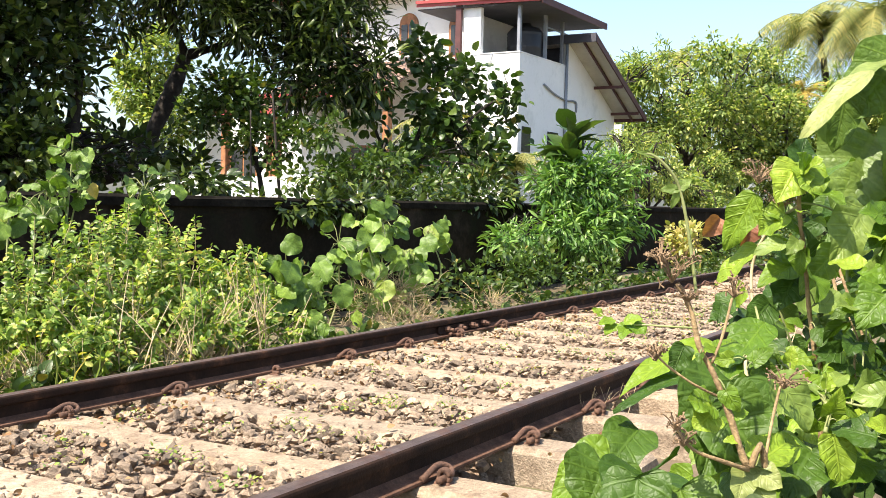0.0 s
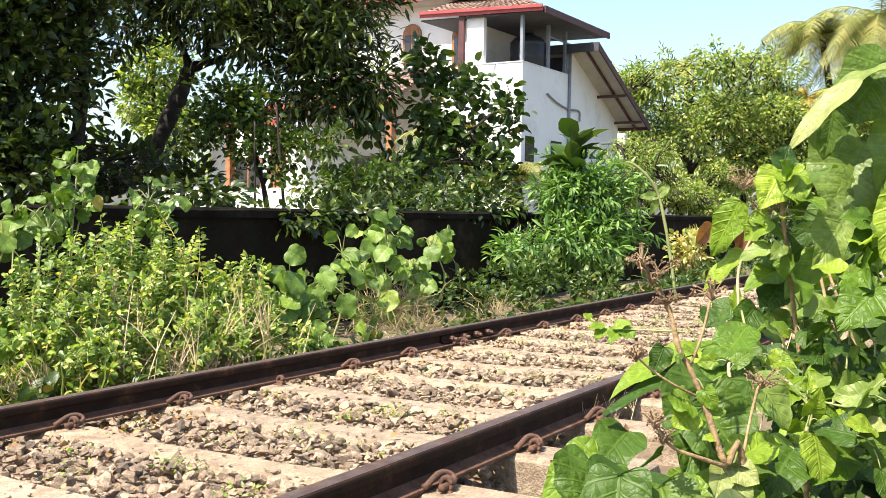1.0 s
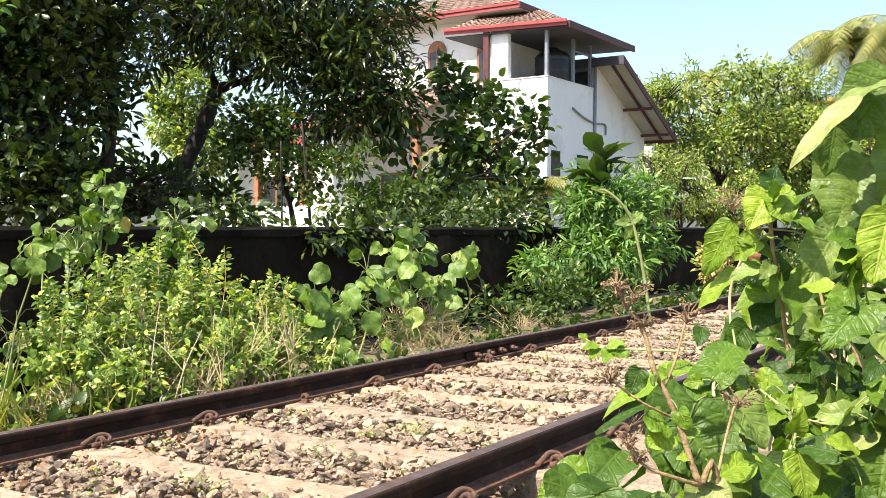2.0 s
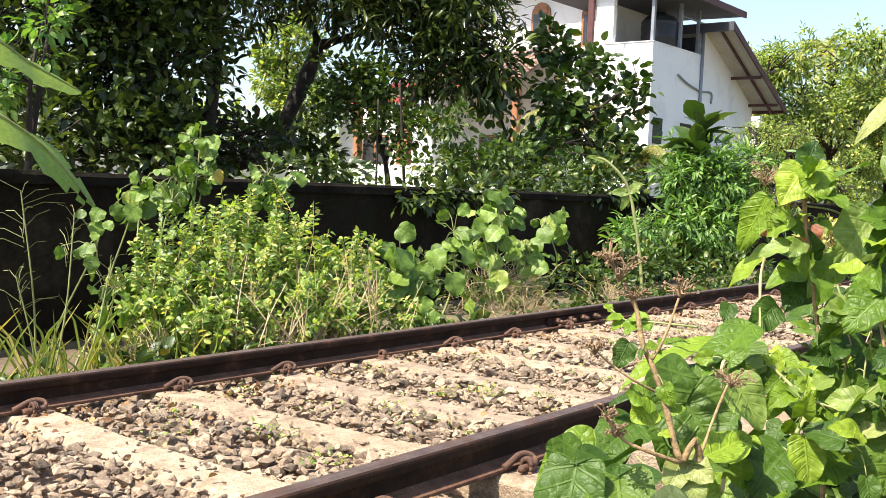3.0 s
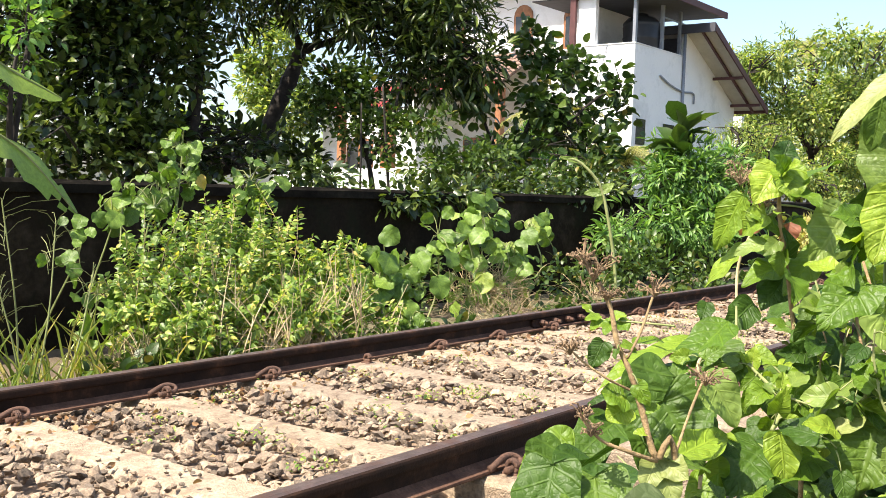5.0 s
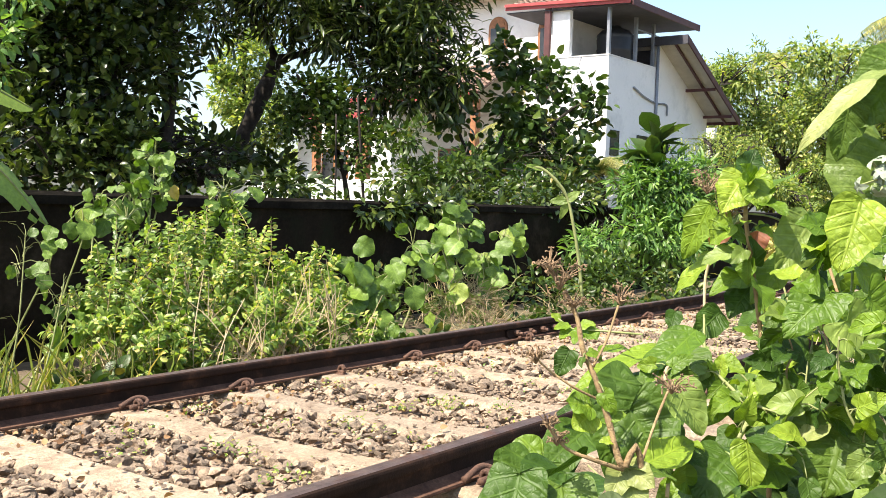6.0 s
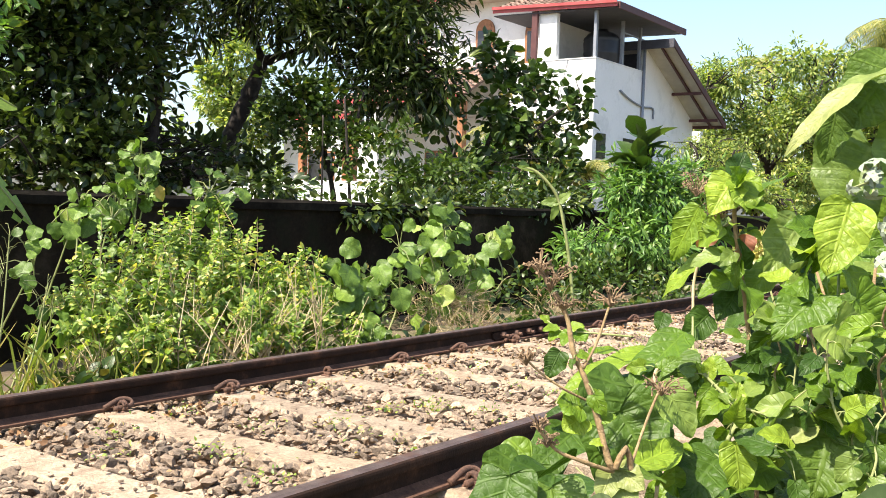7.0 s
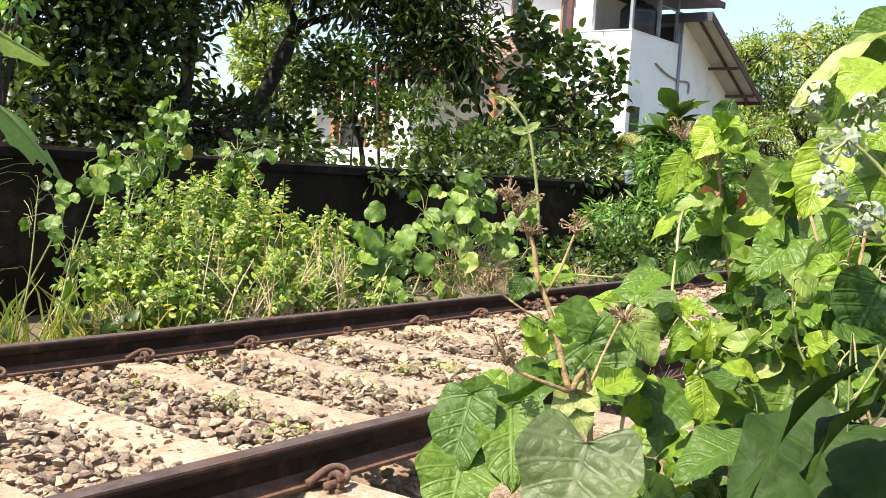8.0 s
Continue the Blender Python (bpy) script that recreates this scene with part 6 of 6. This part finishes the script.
    blade(p, (3.052, 0.856, 0.932), (3.019, 0.859, 0.87), 0.0356, (0.2, -0.8, 0.5), LIGHT, 0.4)
    blade(p, (3.053, 0.874, 0.875), (3.004, 0.865, 0.833), 0.0292, (0.0, -0.6, 0.8), LIGHT, 0.3)
    blade(p, (3.066, 0.864, 0.883), (3.094, 0.864, 0.861), 0.0318, UPW, LIGHT)
    blade(p, (3.133, 0.874, 0.876), (3.104, 0.84, 0.833), 0.0356, (0.2, -0.6, 0.8), LIGHT, 0.6)
    blade(p, (3.1, 0.878, 0.861), (3.065, 0.831, 0.842), 0.0350, (0.2, -0.5, 0.8), LIGHT, 0.6)
    blade(p, (3.094, 0.874, 0.849), (3.083, 0.843, 0.814), 0.0382, UPW, DARK)
    blade(p, (3.16, 0.857, 0.92), (3.14, 0.819, 0.866), 0.0541, (0.6, -0.7, 0.3), PALE, 0.5)
    blade(p, (3.141, 0.87, 0.882), (3.178, 0.866, 0.833), 0.0382, UPW, DARK)
    blade(p, (3.076, 0.838, 0.82), (3.065, 0.799, 0.795), 0.0318, (0.5, -0.5, 0.3), DARK, 0.4, 0.3)
    blade(p, (3.028, 0.832, 0.816), (3.031, 0.813, 0.798), 0.0185, TOCAM, DARK)
    blade(p, (3.102, 0.707, 0.816), (3.083, 0.63, 0.768), 0.0395, (0.0, -0.75, 0.65), LIGHT, 0.4)
    blade(p, (3.08, 0.729, 0.789), (3.109, 0.71, 0.753), 0.0477, (0.5, -0.8, 0.3), DARK)
    blade(p, (3.204, 0.766, 0.852), (3.177, 0.724, 0.817), 0.0477, (0.2, -0.8, 0.5), LIGHT, 0.9)
    blade(p, (3.195, 0.78, 0.856), (3.176, 0.744, 0.847), 0.0350, UPW, LIGHT, 0.5)
    blade(p, (3.238, 0.69, 0.837), (3.263, 0.708, 0.804), 0.0458, (0.4, -0.8, 0.45), PALE, 1.0)
    blade(p, (3.246, 0.718, 0.856), (3.272, 0.736, 0.832), 0.0445, (0.4, -0.8, 0.45), LIGHT, 1.0)
    blade(p, (3.222, 0.784, 0.939), (3.216, 0.756, 0.875), 0.0496, (0.5, -0.8, 0.3), LIGHT, 0.5)
    blade(p, (3.145, 0.747, 0.766), (3.168, 0.734, 0.748), 0.0318, (0.3, -0.85, 0.4), LIGHT, 1.0)
    blade(p, (3.166, 0.763, 0.773), (3.156, 0.725, 0.75), 0.0296, (0.3, -0.85, 0.4), LIGHT, 0.6)
    blade(p, (3.209, 0.663, 0.737), (3.197, 0.676, 0.759), 0.0222, TOCAM, YEL)
    blade(p, (3.214, 0.668, 0.74), (3.235, 0.685, 0.757), 0.0222, UPW, YEL)
    blade(p, (3.246, 0.742, 0.745), (3.186, 0.696, 0.721), 0.0636, (0.1, -0.5, 0.9), DARK, 0.9)
    blade(p, (3.24, 0.687, 0.743), (3.236, 0.662, 0.696), 0.0764, (0.3, -0.6, 0.8), DARK, 0.9)
    blade(p, (3.172, 0.655, 0.732), (3.185, 0.643, 0.694), 0.0318, TOCAM, LIGHT)
    blade(p, (3.153, 0.67, 0.711), (3.146, 0.614, 0.688), 0.0573, UPW, DARK, 0.8)
    blade(p, (3.134, 0.666, 0.713), (3.154, 0.65, 0.681), 0.0382, UPW, PALE, 0.4)
    blade(p, (3.192, 0.699, 0.708), (3.179, 0.639, 0.699), 0.0382, UPW, LIGHT)
    blade(p, (3.106, 0.788, 0.758), (3.138, 0.769, 0.716), 0.0573, (0.6, -0.6, 0.2), DARK, 0.6)
    blade(p, (3.155, 0.876, 0.783), (3.152, 0.821, 0.744), 0.0636, (0.6, -0.6, 0.2), DARK, 0.6)
    for b, t, w in (((2.903, 1.44, 0.893), (2.898, 1.43, 0.852), 0.034), ((2.862, 1.40, 0.900), (2.842, 1.39, 0.868), 0.034)):
        tagged(blade(p, b, t, w, (0.5, -0.7, 0.2), M_REDLEAF, 0.3, 0.5, 3, 0.9, "dead_leaf"), "curled withered red-brown leaf")
    # thin twining runners with young leaves
    rng = random.Random(83)
    for k in range(12):
        x, y, z = rng.uniform(3.15, 3.28), rng.uniform(0.64, 0.86), rng.uniform(0.66, 0.78)
        pts = [(x, y, z)]
        dx, dy = rng.uniform(-0.018, 0.025), rng.uniform(-0.02, 0.03)
        for j in range(4):
            x, y, z = x + dx + rng.uniform(-0.018, 0.018), y + dy * 0.5 + rng.uniform(-0.012, 0.012), z + rng.uniform(0.012, 0.045)
            pts.append((x, y, z))
        stem(p, pts, 0.0034, 0.0016, rng.choice((M_STEM, M_STEM, M_STEM, M_BROWNSTEM)), "runner")
        leaflets(p, pts, 10, 0.023, 100 + k, (LIGHT, LIGHT, PALE, DARK))
    # a runner reaching over the rail
    stem(p, [(3.026, 0.758, 0.797), (2.994, 0.776, 0.794), (2.964, 0.777, 0.793), (2.936, 0.778, 0.791), (2.913, 0.783, 0.8)], 0.003, 0.002, M_STEM, "runner")
    for k, (b, t, w) in enumerate((((2.947, 0.775, 0.792), (2.948, 0.756, 0.78), 0.0163), ((2.944, 0.773, 0.794), (2.962, 0.775, 0.801), 0.0148), ((2.933, 0.776, 0.792), (2.927, 0.762, 0.782), 0.0133), ((2.931, 0.775, 0.796), (2.921, 0.76, 0.793), 0.0118), ((2.914, 0.784, 0.799), (2.906, 0.779, 0.806), 0.0104), ((2.952, 0.778, 0.792), (2.968, 0.769, 0.786), 0.02))):
        blade(p, b, t, w, UPW, LIGHT, seed=k)
    blade(p, (3.02, 0.829, 0.778), (2.962, 0.716, 0.737), 0.0318, (0.0, -0.4, 0.9), LIGHT, 0.4)
    blade(p, (3.033, 0.808, 0.758), (2.962, 0.696, 0.732), 0.0296, (-0.2, -0.3, 0.9), DARK, 0.3)
    blade(p, (2.981, 0.725, 0.696), (2.974, 0.643, 0.663), 0.0509, UPW, DARK, 0.8)
    blade(p, (2.963, 0.712, 0.673), (2.949, 0.626, 0.636), 0.0573, UPW, DARK, 0.8)


build_vine()


def build_tall_leaf():
    p = thing("large_leaved_plant", "upright plant with large grey-green ribbed leaves and yellowing tips", "plant")
    stem(p, [(3.18, 1.61, -0.42), (3.15, 1.60, 0.4), (3.134, 1.582, 0.876), (3.111, 1.577, 1.033), (3.098, 1.574, 1.126)], 0.012, 0.005, M_STEM, "main_stem")
    stem(p, [(3.114, 1.574, 0.959), (3.087, 1.562, 1.024), (3.069, 1.533, 1.042)], 0.005, 0.003, M_STEM, "leaf_stalk")
    blade(p, (3.069, 1.533, 1.045), (3.029, 1.472, 0.91), 0.1554, (0.4, -0.8, 0.5), PALE, 1.0, 0.05)
    blade(p, (3.113, 1.575, 0.987), (3.053, 1.437, 0.858), 0.1406, (0.5, -0.8, 0.4), PALE, 0.8, 0.1)
    blade(p, (3.119, 1.448, 1.162), (3.051, 1.4, 1.057), 0.1036, (0.3, -0.8, 0.5), DARK, 0.6)
    blade(p, (3.087, 1.379, 1.123), (2.991, 1.314, 1.023), 0.036, (0.0, -0.7, 0.7), YEL, 0.2)
    blade(p, (3.125, 1.403, 1.139), (3.026, 1.388, 1.118), 0.0518, (0.0, -0.4, 0.9), YEL, 0.2)
    blade(p, (3.07, 1.464, 1.141), (2.982, 1.453, 1.081), 0.037, (0.0, -0.5, 0.8), YEL, 0.2)
    blade(p, (3.049, 1.402, 1.108), (3.039, 1.389, 1.005), 0.0592, TOCAM, DARK, 0.4)
    blade(p, (3.097, 1.466, 0.894), (3.025, 1.371, 0.833), 0.0888, UPW, LIGHT, 0.7)
    blade(p, (3.169, 1.514, 0.958), (3.104, 1.421, 0.852), 0.1184, TOCAM, LIGHT, 0.8)
    blade(p, (3.156, 1.513, 1.073), (3.109, 1.477, 0.957), 0.1332, TOCAM, PALE, 0.8)


build_tall_leaf()


def build_thicket():
    """Deeper leaves of the thicket, each on its own stalk."""
    p = thing("creeper_thicket", "thick mass of broad green creeper leaves beside the track", "creeper")
    rng = random.Random(17)
    roots = [(3.12, 1.1), (3.05, 1.4), (3.2, 1.3), (2.95, 1.6), (3.25, 1.0), (3.4, 1.2), (3.1, 1.7), (3.4, 1.5)]
    tops = []
    for k, (x, y) in enumerate(roots):
        t = (x + rng.uniform(-0.15, 0.05), y + rng.uniform(-0.1, 0.1), 0.85 + 0.2 * (x - 3.1))
        stem(p, [(x, y, -0.45), (x + rng.uniform(-0.1, 0.1), y + rng.uniform(-0.1, 0.1), 0.3), t], 0.009, 0.004, M_STEM if k % 2 else M_BROWNSTEM, "stem")
    for k in range(860):
        y = rng.uniform(0.85, 2.0)
        left = 3.40 - 0.37 * y
        x = left + (0.48 if k % 5 else 0.9) * rng.random()
        top = min(1.06, 0.68 + 1.25 * (x - left))
        z = -0.3 + (top + 0.3) * rng.random() ** 0.55
        x -= max(0, 0.55 - z) * 0.35
        s = rng.uniform(0.035, 0.080)
        a = rng.uniform(0, math.tau)
        d = Vector((math.cos(a), math.sin(a), rng.uniform(-1.2, 0.2))).normalized()
        b = Vector((x, y, z))
        # mostly the shade-coloured leaf copies, so the inside reads dark
        blade(p, b, b + d * s, s * rng.uniform(0.6, 0.95), (rng.gauss(0.1, 0.5), rng.gauss(-0.4, 0.5), rng.uniform(0.3, 1.0)), rng.choice((LIGHT, DARK, DARK, DARK, DARK, DARK, M_LEAF_SHADED, PALE)), rng.uniform(0.4, 1.0), seed=k, fine=False)
    for k in range(420):
        y = rng.uniform(0.50, 1.05)
        left = 3.44 - 0.50 * y
        x = left + 0.55 * rng.random()
        z = -0.2 + (0.66 + 0.25 * min(0.3, x - left) + 0.2) * rng.random() ** 0.45
        s = rng.uniform(0.04, 0.085)
        a = rng.uniform(0, math.tau)
        b = Vector((x, y, z))
        d = Vector((math.cos(a), math.sin(a), rng.uniform(-1.0, 0.1))).normalized()
        # low leaves, nearly all in the shade-coloured copies
        blade(p, b, b + d * s, s * rng.uniform(0.6, 0.95), (rng.gauss(0.0, 0.5), rng.gauss(-0.3, 0.5), rng.uniform(0.4, 1.0)), rng.choice((DARK, DARK, DARK, M_LEAF_SHADED, M_LEAF_SHADED, LIGHT)), rng.uniform(0.4, 1.0), seed=k, fine=False)
    for k in range(16):
        x, y = rng.uniform(2.75, 3.4), rng.uniform(0.95, 1.9)
        if x > 3.44 - 0.37 * y:
            stem(p, [(x, y, -0.4), (x + rng.uniform(-0.15, 0.1), y + rng.uniform(-0.15, 0.15), 0.4), (x + rng.uniform(-0.2, 0.1), y + rng.uniform(-0.2, 0.2), rng.uniform(0.6, 0.9))], 0.004, 0.002, rng.choice((M_STEM, M_DRYSTEM, M_BROWNSTEM)), "stem")


build_thicket()


def build_flowering():
    p = thing("white_flowered_creeper", "creeper with clusters of small white starry flowers", "creeper")
    stem(p, [(3.41, 0.48, -0.42), (3.40, 0.47, 0.2), (3.42, 0.45, 0.6), (3.376, 0.434, 0.856), (3.364, 0.429, 0.901), (3.342, 0.414, 0.927)], 0.004, 0.002, M_STEM, "main_stem")
    stem(p, [(3.367, 0.429, 0.88), (3.351, 0.417, 0.888), (3.343, 0.412, 0.89)], 0.003, 0.002, M_STEM, "side_stem")
    for k, c in enumerate(((3.342, 0.414, 0.924), (3.335, 0.406, 0.899), (3.351, 0.423, 0.943), (3.354, 0.419, 0.885), (3.323, 0.422, 0.946))):
        flower_head(p, c, 0.0145, k + 3, 9)
    blade(p, (3.34, 0.478, 0.972), (3.33, 0.448, 0.952), 0.037, UPW, LIGHT)
    blade(p, (3.355, 0.466, 0.938), (3.343, 0.456, 0.924), 0.0296, UPW, LIGHT)
    # big low leaves in the darkest copy, their shade painted in
    blade(p, (3.375, 0.347, 0.813), (3.348, 0.26, 0.757), 0.037, (-0.75, -0.1, 0.55), M_LEAF_SHADED, 0.2)
    blade(p, (3.396, 0.342, 0.807), (3.363, 0.303, 0.772), 0.0518, (-0.6, 0.0, 0.6), M_LEAF_SHADED, 0.4)
    blade(p, (3.363, 0.394, 0.76), (3.323, 0.339, 0.731), 0.0814, (0.2, -0.6, 0.8), M_LEAF_SHADED, 0.8)
    blade(p, (3.392, 0.378, 0.781), (3.391, 0.333, 0.75), 0.0666, (-0.3, -0.3, 0.8), M_LEAF_SHADED, 0.6)
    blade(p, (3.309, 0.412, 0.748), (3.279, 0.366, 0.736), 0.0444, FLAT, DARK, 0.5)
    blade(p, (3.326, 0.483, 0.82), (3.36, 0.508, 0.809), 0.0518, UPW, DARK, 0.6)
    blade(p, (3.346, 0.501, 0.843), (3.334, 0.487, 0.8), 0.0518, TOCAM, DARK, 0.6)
    stem(p, [(3.39, 0.46, 0.1), (3.367, 0.377, 0.765), (3.372, 0.365, 0.808)], 0.0016, 0.001, M_STEM, "side_stem")


build_flowering()


# ---- track pieces ----
build_sleepers()
build_ballast()
litter("dry_leaf_litter", "scattered dry brown leaves along the rail", "leaf litter", "broad", 760, 0.021, M_DEADLEAF, (0.065, 0.34), (1.4, 9.0), 21, 0.006, 0.9)
litter("dry_leaf_litter", "scattered dry brown leaves on the ballast", "leaf litter", "broad", 190, 0.024, M_DEADLEAF, (0.4, 2.6), (1.5, 10.0), 22, 0.015, 1.0)


def build_dry_weed():
    """A dry twiggy weed at the foot of the rail."""
    rng = np.random.default_rng(44)
    c = Vector((1.696, 3.619, 0))
    w = thing("dry_weed", "dry straw-coloured twiggy weed beside the rail", "weed")
    bm = bmesh.new()
    for _ in range(34):
        root = c + Vector((rng.normal() * 0.05, rng.normal() * 0.07, -0.08))
        tip = root + Vector((rng.normal() * 0.07, rng.normal() * 0.09, rng.uniform(0.10, 0.24)))
        q = bend([root, root.lerp(tip, 0.5) + Vector(rng.normal(size=3)) * 0.012, tip], 3)
        tube_into(bm, q, taper(0.0022, 0.0009, len(q)), 4)
        for k in range(3):
            t = tip + Vector(rng.normal(size=3)) * 0.03
            tube_into(bm, [q[-3], t], [0.0011, 0.0006], 3)
    tagged(part("twig_mass", bm, M_DRYSTEM, w), kind="stuff")
    n = 60
    pos = np.array(c) + rng.normal(size=(n, 3)) * np.array([0.06, 0.10, 0.04])
    mesh_part("leaf_mass", leaf_mesh("leaf_mass", "small", pos, rng.normal(size=(n, 3)), rng.normal(size=(n, 3)) + np.array([0, 0, 1]), rng.uniform(0.012, 0.028, n)), M_LEAF_BUSH, w)


build_dry_weed()
litter("ballast_weeds", "tiny green weeds growing between the stones", "weeds", "small", 260, 0.015, M_LEAF_BUSH, (0.1, 1.6), (2.0, 9.0), 23, 0.035, 0.9)


def build_tufts():
    rng = np.random.default_rng(64)
    w = thing("ballast_tufts", "small green weed tufts rooted in the ballast", "weeds", kind="stuff")
    spots = [(rng.uniform(0.25, 1.55), FIRST_SLEEPER + int(rng.integers(-1, 12)) * SPACING + rng.uniform(0.17, 0.45)) for _ in range(95)]
    pos, along, up = [], [], []
    for x, y in spots:
        wx, wz = canted(x, -0.01)
        for _ in range(int(rng.integers(10, 34))):
            d = rng.normal(size=3) * np.array([0.035, 0.05, 0.012])
            pos.append(np.array([wx, y, wz + 0.012]) + d)
            along.append([rng.normal(), rng.normal(), rng.uniform(0.0, 0.9)])
            up.append([rng.normal() * 0.5, rng.normal() * 0.5, 1])
    pos, along, up = np.array(pos), np.array(along), np.array(up)
    mesh_part("leaf_mass", leaf_mesh("leaf_mass", "small", pos, along, up, rng.uniform(0.010, 0.024, len(pos))), M_LEAF_BUSH, w)


build_tufts()
